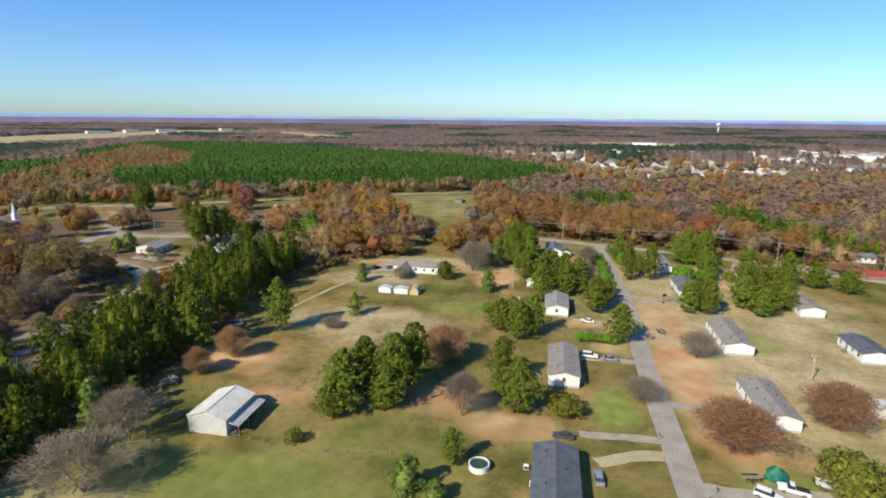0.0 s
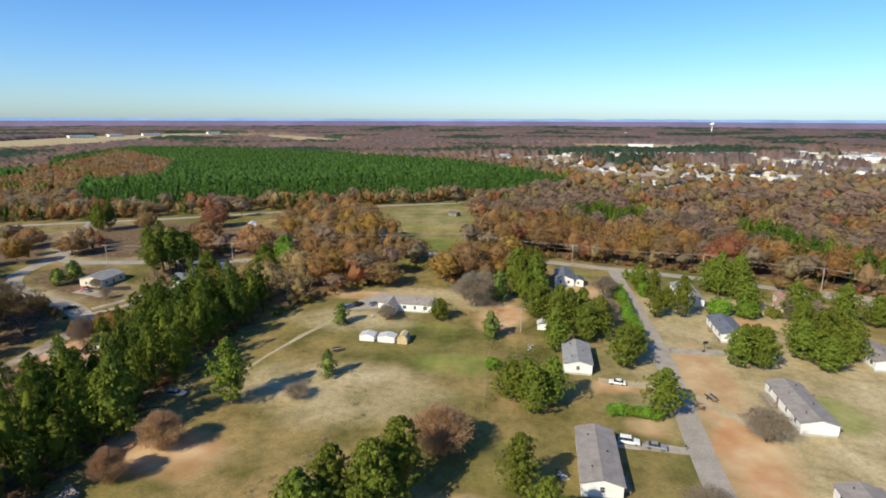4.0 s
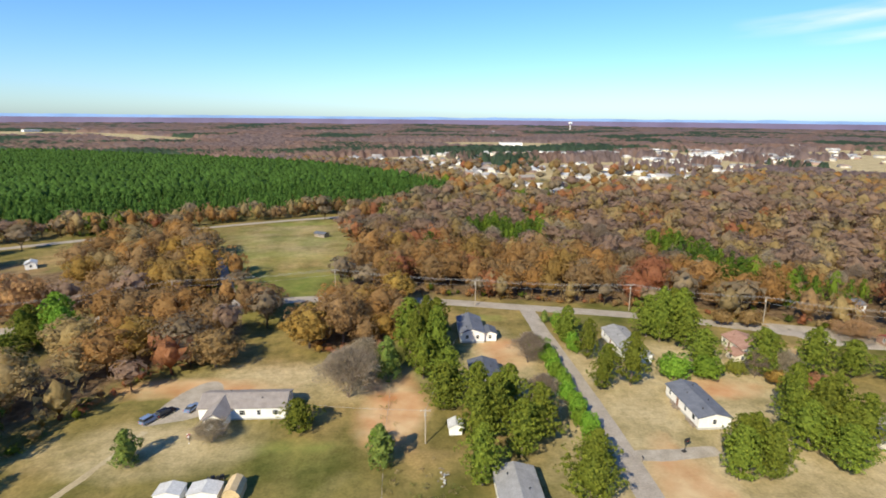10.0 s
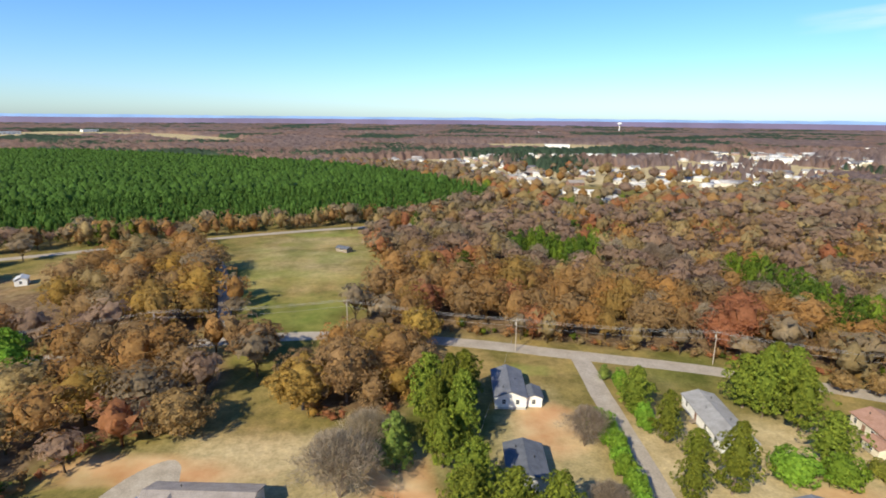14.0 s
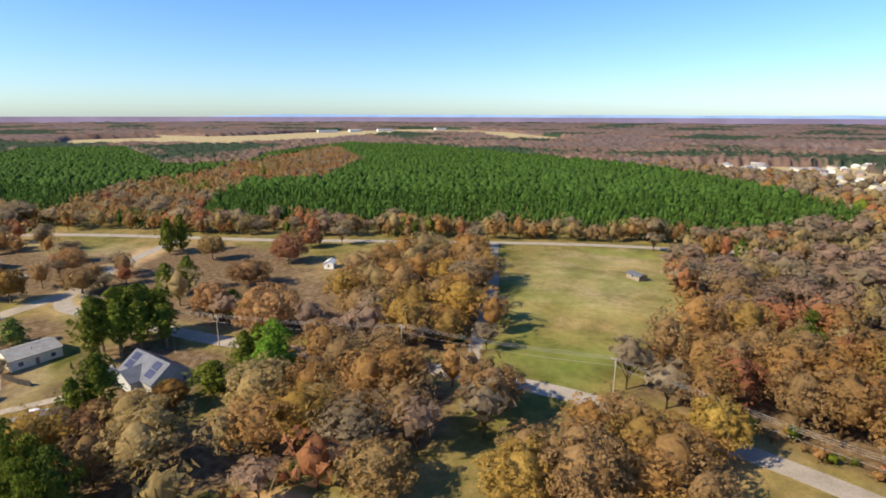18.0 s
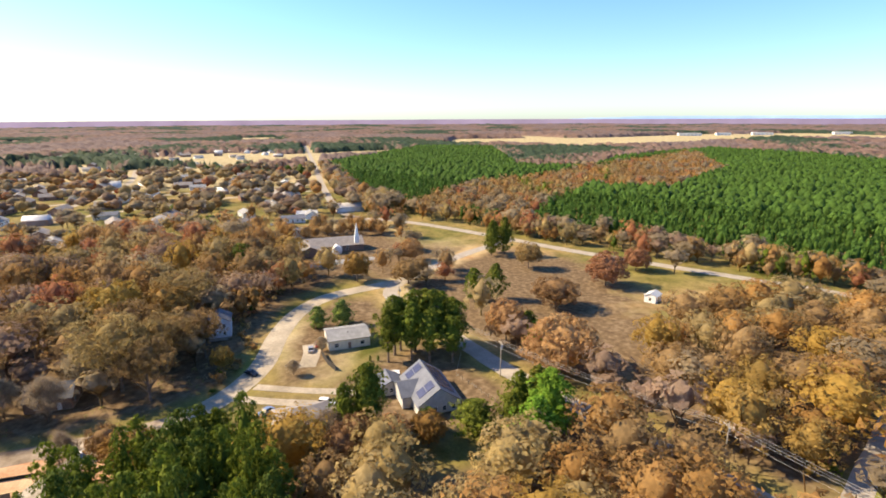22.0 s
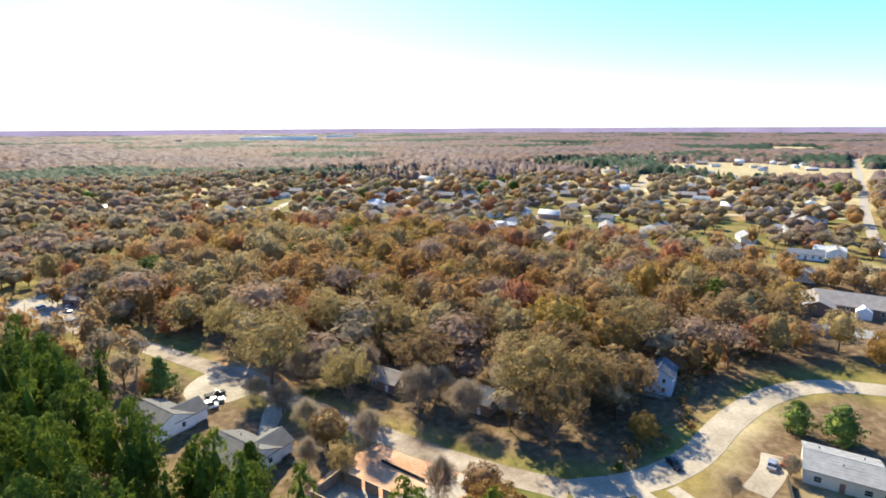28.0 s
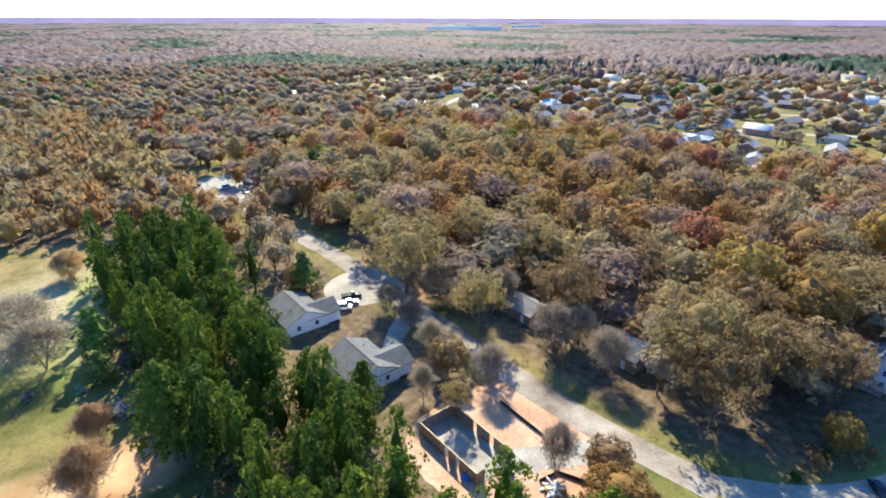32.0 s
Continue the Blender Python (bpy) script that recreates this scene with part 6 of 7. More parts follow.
for x0, x1, y0, y1 in ((W2 / 2 - 0.17, W2 / 2 + 0.02, -L2 / 2, L2 / 2), (-W2 / 2 - 0.02, -W2 / 2 + 0.17, -L2 / 2, L2 / 2), (-W2 / 2 + 0.17, W2 / 2 - 0.17, -L2 / 2 - 0.02, -L2 / 2 + 0.17)):
    part("top_plate", box_bm(x0, x1, y0, y1, HT, HT + 0.12), TAN_WOOD, fd, "pale timber plate")
for k in range(7):
    part("stud", box_bm(W2 / 2 - 0.28, W2 / 2 - 0.16, -7.4 + k * 2.3, -7.3 + k * 2.3, 0.18, HT), TAN_WOOD, fd)

# the church and its steeple
ch = empty("church", -330, 257, label="brown brick church with a grey roof and white steeple", category="church")
part("wall", prism(bmesh.new(), [(-7, 0), (7, 0), (7, 3.6), (0, 7.0), (-7, 3.6)], -15, 15), BRICK, ch)
part("roof", roof_bm(14, 30, 3.6, 7.0, 0.6, 0.2), SHINGLE["taupe"], ch)
part("wing", prism(bmesh.new(), [(-20, 0), (-9, 0), (-9, 3.2), (-14.5, 5.4), (-20, 3.2)], -6, 14, True), BRICK, ch)
part("wing_roof", prism(bmesh.new(), [(-20.5, 3.0), (-14.5, 5.5), (-8.5, 3.0), (-8.5, 3.2), (-14.5, 5.7), (-20.5, 3.2)], -6.5, 14.5, True), SHINGLE["taupe"], ch)
part("porch", prism(bmesh.new(), [(-2.5, 0), (2.5, 0), (2.5, 3), (0, 4.6), (-2.5, 3)], 6, 11, True), TRIM, ch)
tw = part("steeple", box_bm(7.6, 10.0, 9.8, 12.2, 5.0, 9.0), TRIM, ch, "white steeple")
bm = bmesh.new()
bmesh.ops.create_cone(bm, segments=8, radius1=1.3, radius2=0.06, depth=7.0, matrix=Matrix.Translation((8.8, 11, 12.5)), cap_ends=True)
part("spire", bm, TRIM, tw)
for k in range(6):
    window(ch, 7.0, -12 + 3.6 * k, 2.0, 1.0, 1.8, "+x")

gable_house("house", -420, 240.5, 9, 17, 0, 3.4, 5.2, WHITE, SHINGLE["blue"], "long white house with a blue-grey roof", ends=2, sides=5, fine=False)
gable_house("house", -438, 252, 9, 15, 0, 3.4, 5.0, WHITE, SHINGLE["pale"], "white house with a pale roof", ends=2, sides=4, fine=False)
gable_house("garden_shed", -196, 362, 4.5, 6, 30, 2.8, 3.8, WHITE, SHINGLE["pale"], "white shed beside the trees", "shed", floor=0.1, ends=1, sides=1, vents=0, fine=False)
gable_house("field_barn", -69, 421, 4.5, 7.5, 60, 2.2, 3.0, OLD_WOOD, SHINGLE["dark"], "small grey field barn with a metal roof", "barn", floor=0.1, ends=1, sides=1, vents=0, fine=False)


# ---- vehicles ----
def wheel(parent, x, y, r=0.33, w=0.22):
    bm = bmesh.new()
    bmesh.ops.create_cone(bm, segments=16, radius1=r, radius2=r, depth=w, cap_ends=True, matrix=Matrix.Translation((x, y, r)) @ Matrix.Rotation(math.pi / 2, 4, "X"))
    bmesh.ops.bevel(bm, geom=[e for e in bm.edges if abs((e.verts[0].co - e.verts[1].co).y) < 1e-4], offset=0.03, segments=1, affect="EDGES")
    t = part("wheel", bm, RUBBER, parent)
    bm = bmesh.new()
    bmesh.ops.create_cone(bm, segments=12, radius1=r * 0.6, radius2=r * 0.6, depth=w + 0.02, cap_ends=True, matrix=Matrix.Translation((x, y, r)) @ Matrix.Rotation(math.pi / 2, 4, "X"))
    part("rim", bm, CHROME, t)


def car(x, y, turn, paint, shape="sedan", label=""):
    """A parked car, nose along its own x: body, cabin glass, roof, lamps, bumpers and wheels."""
    L, W = {"sedan": (4.6, 1.8), "suv": (4.7, 1.9), "pickup": (5.4, 1.95), "van": (5.2, 2.0)}[shape]
    ob = empty("pickup_truck" if shape == "pickup" else "car", x, y, turn, 0.06, label=label or "parked " + paint + " car standing on the drive", category="truck" if shape == "pickup" else "car")
    h = {"sedan": 0.92, "suv": 1.05, "pickup": 1.05, "van": 1.1}[shape]
    top = {"sedan": 1.45, "suv": 1.72, "pickup": 1.75, "van": 2.0}[shape]
    a = L / 2
    bm = prism(bmesh.new(), [(-a, 0.34), (a, 0.34), (a, h * 0.82), (a * 0.55, h), (-a * 0.9, h), (-a, h * 0.9)], -W / 2, W / 2)
    bmesh.ops.bevel(bm, geom=bm.edges[:], offset=0.07, segments=2, affect="EDGES")
    part("body", bm, PAINT[paint], ob)
    c0, c1, r0, r1 = {"sedan": (-0.72, 0.42, -0.45, 0.12), "suv": (-0.95, 0.42, -0.84, 0.16), "pickup": (-0.08, 0.42, 0.0, 0.26), "van": (-0.97, 0.66, -0.92, 0.42)}[shape]
    w2 = W / 2 - 0.08
    bm = bmesh.new()
    lo = [bm.verts.new((q, s, h - 0.02)) for q, s in ((c0 * a, -w2), (c1 * a, -w2), (c1 * a, w2), (c0 * a, w2))]
    hi = [bm.verts.new((q, s, top - 0.05)) for q, s in ((r0 * a, -w2 + 0.16), (r1 * a, -w2 + 0.16), (r1 * a, w2 - 0.16), (r0 * a, w2 - 0.16))]
    for k in range(4):
        bm.faces.new((lo[k], lo[(k + 1) % 4], hi[(k + 1) % 4], hi[k]))
    bm.faces.new(hi)
    part("glasshouse", bm, GLASS, ob, "dark windows")
    part("roof", box_bm(r0 * a - 0.05, r1 * a + 0.05, -w2 + 0.13, w2 - 0.13, top - 0.05, top + 0.02, 0.03), PAINT[paint], ob)
    if shape == "pickup":
        bed = bmesh.new()
        add_box(bed, -a + 0.1, -0.12 * a, -W / 2 + 0.12, W / 2 - 0.12, h - 0.01, h + 0.015)
        part("bed", bed, RUBBER, ob)
    for s in (-1, 1):
        part("headlight", box_bm(a - 0.08, a + 0.02, s * 0.62 - 0.18, s * 0.62 + 0.18, 0.6, 0.76), CHROME, ob)
        part("tail_light", box_bm(-a - 0.02, -a + 0.06, s * 0.66 - 0.14, s * 0.66 + 0.14, 0.66, 0.84), PAINT["red"], ob)
        for q in (-0.62, 0.62):
            wheel(ob, q * a, s * (W / 2 - 0.1))
    part("bumper", box_bm(a - 0.04, a + 0.07, -W / 2 + 0.1, W / 2 - 0.1, 0.36, 0.52, 0.02), RUBBER, ob)
    return ob


for x, y, turn, paint, shape, label in (
        (6.4, 108.6, 178, "grey", "sedan", "dark grey sedan on the grass behind the trailer"), (12.9, 95.2, 92, "silver", "sedan", "silver sedan beside the dark-roofed trailer"),
        (14.9, 152.6, -6, "white", "suv", "white sport utility car on a short drive"), (20.6, 151.6, -8, "silver", "sedan", "silver sedan on a short drive"),
        (15.9, 181.4, 174, "white", "sedan", "white sedan on bare earth"), (43.6, 96.6, -28, "white", "suv", "white car on the gravel drive"),
        (49.0, 99.4, 165, "white", "pickup", "white pickup truck on the gravel drive"), (-79.0, 226.4, 62, "blue", "suv", "pale blue car on the gravel yard"),
        (-76.4, 229.4, 58, "black", "suv", "black sport utility car on the gravel yard"), (-70.8, 231.4, 72, "blue", "sedan", "pale blue sedan beside the white house"),
        (-191.6, 212.0, 40, "black", "sedan", "black car parked at the kerb"), (-166.2, 215.6, -52, "blue", "sedan", "dark blue car parked on the lawn"),
        (-164.6, 231.0, 62, "white", "suv", "white sport utility car on the drive"), (-201.8, 230.6, 175, "silver", "sedan", "silver car on the concrete drive"),
        (-204.5, 233.4, 170, "red", "sedan", "red car beside the pale house"), (-155.4, 99.0, 160, "black", "pickup", "dark pickup truck in the sandy yard"),
        (-150.0, 103.4, 150, "white", "van", "white van before the garage"), (-153.2, 102.0, 155, "silver", "sedan", "silver car before the garage"), (-101, 153.6, 8, "silver", "suv", "silver car under the pines"),
        (-157.5, 2.0, 60, "black", "suv", "dark car on the far street"), (-161, -22, 20, "white", "suv", "white car on the far street"), (-166, -10, 95, "silver", "sedan", "silver car on the far street"),
        (-152, -32, 40, "black", "sedan", "dark car on the far street"), (-170, -18, 60, "white", "van", "white van on the far street"), (-413, 226, 5, "silver", "sedan", "silver car by the white house")):
    car(x, y, turn, paint, shape, label)

# boat, tarpaulin and utility trailers beside the gravel drive
boat = empty("boat_on_trailer", 56.4, 101.4, -14, label="white motorboat on a trailer", category="boat")
bm = bmesh.new()
rows = []
for q, half, low in ((-2.8, 1.0, 0.75), (-1.0, 1.15, 0.7), (1.2, 1.0, 0.72), (2.6, 0.45, 0.9), (3.2, 0.05, 1.15)):
    rows.append([bm.verts.new(p) for p in ((q, -half, 1.5), (q, -half * 0.75, low + 0.2), (q, 0, low), (q, half * 0.75, low + 0.2), (q, half, 1.5))])
for a, b in zip(rows[:-1], rows[1:]):
    for k in range(4):
        bm.faces.new((a[k], a[k + 1], b[k + 1], b[k]))
    bm.faces.new((a[4], a[0], b[0], b[4]))
bm.faces.new(rows[0])
bmesh.ops.recalc_face_normals(bm, faces=bm.faces[:])
part("hull", bm, PAINT["white"], boat)
part("windscreen", box_bm(0.3, 0.5, -0.8, 0.8, 1.5, 2.0), GLASS, boat)
part("seat", box_bm(-1.6, -0.9, -0.7, 0.7, 1.45, 1.8, 0.08), GREY_SIDING, boat)
part("outboard_motor", box_bm(-3.2, -2.8, -0.25, 0.25, 0.9, 1.9, 0.08), RUBBER, boat)
part("trailer_frame", box_bm(-2.4, 3.8, -0.6, 0.6, 0.5, 0.62), OLD_WOOD, boat)
for s in (-1, 1):
    wheel(boat, -1.2, s * 0.95)
tp = empty("tarpaulin_heap", 47.6, 103.4, 20, label="tall heap under a dark green tarpaulin", category="tarpaulin")
bm = bmesh.new()
bmesh.ops.create_icosphere(bm, subdivisions=3, radius=1.0)
for v in bm.verts:
    k = 1 + 0.16 * noise.noise(v.co * 2.3)
    v.co = Vector((v.co.x * 2.5 * k, v.co.y * 1.7 * k, max(-0.02, v.co.z * 2.6 * k * (0.75 + 0.25 * (v.co.x < 0)))))
part("tarpaulin", bm, TARP, tp)


def flat_trailer(x, y, turn, label):
    ob = empty("utility_trailer", x, y, turn, label=label, category="trailer")
    part("deck", box_bm(-1.6, 1.6, -0.85, 0.85, 0.5, 0.6), OLD_WOOD, ob)
    for s in (-1, 1):
        part("side_rail", box_bm(-1.6, 1.6, s * 0.82 - 0.04, s * 0.82 + 0.04, 0.6, 0.95), RUBBER, ob)
        wheel(ob, -0.2, s * 0.95)
    part("tow_bar", box_bm(1.6, 2.7, -0.06, 0.06, 0.45, 0.55), RUBBER, ob)
    return ob


flat_trailer(42.4, 101.6, 10, "dark utility trailer beside a tarpaulin heap")
flat_trailer(39.3, 177.4, -70, "dark utility trailer on bare earth")
flat_trailer(-69, 188, 30, "small farm trailer on the grass")
flat_trailer(-100.7, 145.4, 20, "small trailer with a pale cover under pines")
for x, y, paint, label in ((47.9, 172.7, "red", "red garden tractor on bare earth"), (-56.4, 203.5, "black", "black garden tractor behind the sheds"), (-54.6, 203.8, "black", "black garden tractor behind the sheds")):
    ob = empty("garden_tractor", x, y, 30, label=label, category="tractor")
    part("hood", box_bm(0.1, 0.95, -0.3, 0.3, 0.4, 0.95, 0.06), PAINT[paint], ob)
    part("seat", box_bm(-0.6, -0.1, -0.25, 0.25, 0.6, 1.0, 0.06), RUBBER, ob)
    part("chassis", box_bm(-0.8, 0.9, -0.35, 0.35, 0.25, 0.42), RUBBER, ob)
    for s in (-1, 1):
        wheel(ob, -0.45, s * 0.45, 0.3)
        wheel(ob, 0.65, s * 0.42, 0.2)

# the round pool on the grass
pool = empty("swimming_pool", -10.5, 94.2, label="round white above-ground pool with green water", category="pool")
bm = bmesh.new()
n = 28
ring = []
for r, z in ((2.05, 0.0), (2.05, 1.2), (2.15, 1.22), (2.15, 1.28), (1.92, 1.28), (1.92, 1.0)):
    ring.append([bm.verts.new((r * math.cos(6.2832 * k / n), r * math.sin(6.2832 * k / n), z)) for k in range(n)])
for a, b in zip(ring[:-1], ring[1:]):
    for k in range(n):
        bm.faces.new((a[k], a[(k + 1) % n], b[(k + 1) % n], b[k]))
part("wall", bm, TRIM, pool)
bm = bmesh.new()
bmesh.ops.create_circle(bm, cap_ends=True, segments=28, radius=1.93, matrix=Matrix.Translation((0, 0, 1.02)))
part("water", bm, WATER, pool)
bm = tube(bmesh.new(), (2.2, 0.5, 0), (2.0, 0.4, 1.7), 0.03, 0.03, 6)
part("ladder", bm, CHROME, pool)


# ---- poles and cables ----
def power_pole(x, y, h=10.5, turn=0):
    ob = empty("power_pole", x, y, turn, label="grey wooden power pole with a crossarm", category="power pole", group="power poles")
    part("pole", tube(bmesh.new(), (0, 0, -0.3), (0, 0, h), 0.17, 0.11, 8), POLE_WOOD, ob)
    part("crossarm", box_bm(-1.2, 1.2, -0.06, 0.06, h - 0.7, h - 0.55), POLE_WOOD, ob)
    for q in (-1.05, 0, 1.05):
        part("insulator", tube(bmesh.new(), (q, 0, h - 0.55), (q, 0, h - 0.35), 0.06, 0.04, 6), TRIM, ob)
    part("transformer", tube(bmesh.new(), (0.0, 0.35, h - 2.2), (0.0, 0.35, h - 1.3), 0.22, 0.22, 8), GREY_SIDING, ob)
    return ob


LINE = [(150, 266, 70), (112.6, 283, 70), (69, 299, 75), (9.5, 305, 85), (-46.5, 317, 90), (-105, 303, 80), (-160.5, 279.3, 75), (-222, 266, 70)]
for x, y, turn in LINE:
    power_pole(x, y, 11.0, turn + 90 - 160)


def cable(a, b, sag, label="sagging grey power cable"):
    pts = []
    for k in range(13):
        u = k / 12
        pts.append((a[0] + (b[0] - a[0]) * u, a[1] + (b[1] - a[1]) * u, a[2] + (b[2] - a[2]) * u - sag * 4 * u * (1 - u)))
    bm = bmesh.new()
    d = (Vector(b) - Vector(a)).normalized()
    side = Vector((-d.y, d.x, 0)) * 0.022
    loops = []
    for p in pts:
        p = Vector(p)
        loops.append([bm.verts.new(q) for q in (p + side, p + Vector((0, 0, 0.03)), p - side, p - Vector((0, 0, 0.03)))])
    for r0, r1 in zip(loops[:-1], loops[1:]):
        for k in range(4):
            bm.faces.new((r0[k], r0[(k + 1) % 4], r1[(k + 1) % 4], r1[k]))
    ob = part("power_cable", bm, WIRE)
    return tagged(ob, label, "cable", "power cables")


for (x0, y0, _), (x1, y1, _) in zip(LINE[:-1], LINE[1:]):
    z0, z1 = float(land(x0, y0)), float(land(x1, y1))
    d = Vector((x1 - x0, y1 - y0)).normalized()
    for q, z in ((-1.0, 10.7), (0.0, 10.7), (1.0, 10.7), (0.0, 8.6)):
        cable((x0 - d.y * q, y0 + d.x * q, z0 + z), (x1 - d.y * q, y1 + d.x * q, z1 + z), 0.9)
power_pole(-12.2, 214.5, 9.0)
power_pole(73, 150, 8.0)
power_pole(47, 121, 7.5)
cable((9.5, 305, 9.5), (-12.2, 214.5, 8.6), 1.4)
cable((-12.2, 214.5, 8.6), (-46, 227, 4.2), 0.5)

# ---- fences ----
def fence(line, step, height, label, boards=False, mat=None):
    ob = empty("fence", line[0][0], line[0][1], label=label, category="fence")
    ox, oy, oz = line[0][0], line[0][1], float(land(*line[0]))
    mat = mat or OLD_WOOD
    pts = []
    for (x1, y1), (x2, y2) in zip(line[:-1], line[1:]):
        n = max(1, int(math.hypot(x2 - x1, y2 - y1) / step))
        pts += [(x1 + (x2 - x1) * k / n, y1 + (y2 - y1) * k / n) for k in range(n)]
    pts.append(line[-1])
    pm = None
    for x, y in pts:
        if pm is None:
            post = part("post", box_bm(-0.06, 0.06, -0.06, 0.06, -0.3, height), mat, ob)
            pm = post.data
        else:
            post = new("post", pm)
            post.parent = ob
        post.location = (x - ox, y - oy, float(land(x, y)) - oz)
    for (x1, y1), (x2, y2) in zip(pts[:-1], pts[1:]):
        a = Vector((x1 - ox, y1 - oy, float(land(x1, y1)) - oz))
        b = Vector((x2 - ox, y2 - oy, float(land(x2, y2)) - oz))
        if boards:
            bm = bmesh.new()
            d = (b - a).normalized()
            s = Vector((-d.y, d.x, 0)) * 0.03
            q = [bm.verts.new(p) for p in (a + s + Vector((0, 0, 0.05)), b + s + Vector((0, 0, 0.05)), b + s + Vector((0, 0, height - 0.05)), a + s + Vector((0, 0, height - 0.05)),
                                          a - s + Vector((0, 0, 0.05)), b - s + Vector((0, 0, 0.05)), b - s + Vector((0, 0, height - 0.05)), a - s + Vector((0, 0, height - 0.05)))]
            for k in ((0, 1, 2, 3), (7, 6, 5, 4), (3, 2, 6, 7), (0, 4, 5, 1), (1, 5, 6, 2), (0, 3, 7, 4)):
                bm.faces.new([q[i] for i in k])
            part("board", bm, mat, ob)
        else:
            for z in (height * 0.5, height * 0.92):
                part("wire", tube(bmesh.new(), a + Vector((0, 0, z)), b + Vector((0, 0, z)), 0.012, 0.012, 4), WIRE, ob)
    return ob


fence([(-19.5, 162), (-21, 190), (-21.5, 215), (-21, 252)], 4.0, 1.2, "old post and wire fence along the lot")
fence([(-85, 101), (-80, 103), (-64, 112), (-58, 124), (-52, 140)], 4.5, 1.2, "sagging post and wire fence by the barn")
fence([(-48, 92), (-20, 96)], 4.5, 1.1, "low wire fence across the pasture")
DARK = plain("dark_stained_fence", (0.035, 0.032, 0.03), (0.06, 0.055, 0.05), 1.5, 0.8)
fence([(-197, 233.5), (-189, 234.5), (-184, 236)], 2.4, 1.8, "dark wooden board fence beside the pale house", True, DARK)
fence([(-157.5, 156), (-157, 168)], 2.4, 0.8, "low black silt fence round the building plot", True, RUBBER)
fence([(-148, 175), (-152, 175.5), (-157, 186)], 2.4, 0.8, "low black silt fence round the building plot", True, RUBBER)
fence([(-178, 274), (-166, 268), (-148, 272)], 3.0, 1.3, "weathered fence beside the road")


# ---- heaps and yard clutter ----
def heap(name, x, y, count, spread, size, mats, label, category, seed, long=True):
    """A tumbled pile: each piece a stick, log or board of its own."""
    rnd = random.Random(seed)
    ob = empty(name, x, y, rnd.uniform(0, 360), label=label, category=category)
    for k in range(count):
        r = abs(rnd.gauss(0, 0.5))
        a = rnd.uniform(0, 6.28)
        px, py = r * spread * math.cos(a), r * spread * 0.55 * math.sin(a)
        L = size * rnd.uniform(0.5, 1.3) * (1 if long else 0.4)
        t = size * rnd.uniform(0.05, 0.13)
        z = max(t, (0.9 - r * 0.7) * size * 0.45 * rnd.random())
        d = Vector((rnd.uniform(-1, 1), rnd.uniform(-1, 1), rnd.uniform(-0.25, 0.25))).normalized() * L / 2
        c = Vector((px, py, z + abs(d.z)))
        part("log" if long else "board", tube(bmesh.new(), c - d, c + d, t, t * 0.8, 6), rnd.choice(mats), ob)
    return ob


heap("log_pile", -95.5, 113.5, 46, 4.6, 2.6, [OLD_WOOD, POLE_WOOD, GRAVEL], "jumbled pile of pale logs and debris", "log pile", 3)
heap("log_pile", -91, 101, 14, 2.0, 1.6, [OLD_WOOD, POLE_WOOD], "small pile of broken branches", "log pile", 4)
heap("lumber_pile", -148.5, 178.0, 16, 1.6, 3.4, [TAN_WOOD, TRIM], "stack of pale roof timbers on clay", "lumber", 5)
heap("junk_pile", -0.6, 137.5, 26, 2.4, 1.4, [GREY_SIDING, PAINT["blue"], TRIM, RUBBER], "heap of household junk beside the trailer", "junk", 6, False)
heap("junk_pile", -67, 219.0, 22, 2.0, 1.2, [TAN_WOOD, TRIM, OLD_WOOD, PAINT["red"]], "scattered toys and boards before the porch", "junk", 7, False)
heap("junk_pile", -8.5, 203, 22, 3.2, 1.5, [TRIM, GREY_SIDING, OLD_WOOD], "pale scrap strewn in the grass", "junk", 8, False)
heap("junk_pile", -102, 158, 18, 3.0, 1.5, [GREY_SIDING, OLD_WOOD, RUBBER], "old machine parts under the pines", "junk", 9, False)
heap("junk_pile", -169, 246, 12, 1.6, 1.2, [TRIM, CREAM], "pale clutter beside the drive", "junk", 10, False)
heap("branch_pile", -66, 95.5, 14, 1.8, 1.8, [OLD_WOOD, BARK], "pile of brush against the lean-to", "brush", 11)
heap("log_pile", 65, 183, 12, 1.8, 2.2, [BARK, OLD_WOOD], "fallen branches on the lawn", "brush", 12)
heap("log_pile", -82, 97, 10, 1.5, 2.4, [BARK, OLD_WOOD], "dead branches beside the barn", "brush", 13)

toilet = empty("portable_toilet", -160, 176.5, 20, label="blue portable toilet on the building plot", category="toilet")
part("cabin", box_bm(-0.55, 0.55, -0.55, 0.55, 0.05, 2.2, 0.05), BLUE_TARP, toilet)
part("roof", box_bm(-0.6, 0.6, -0.6, 0.6, 2.2, 2.35, 0.06), TRIM, toilet)
part("door", box_bm(0.55, 0.59, -0.4, 0.4, 0.15, 2.0), BLUE_TARP, toilet)
bl = empty("tarpaulin_heap", -138.6, 166.8, label="crumpled blue tarpaulin on the slab's edge", category="tarpaulin")
bm = bmesh.new()
bmesh.ops.create_icosphere(bm, subdivisions=2, radius=1.0)
for v in bm.verts:
    v.co = v.co * (1 + 0.35 * noise.noise(v.co * 3))
    v.co.z = max(0, v.co.z * 0.8)
part("tarpaulin", bm, BLUE_TARP, bl)
tr = empty("box_trailer", -170.5, 250.0, 80, label="white box trailer beside the solar house", category="trailer")
part("box", box_bm(-2.3, 2.3, -1.1, 1.1, 0.6, 2.9, 0.05), PAINT["white"], tr)
part("tow_bar", box_bm(2.3, 3.4, -0.08, 0.08, 0.5, 0.62), RUBBER, tr)
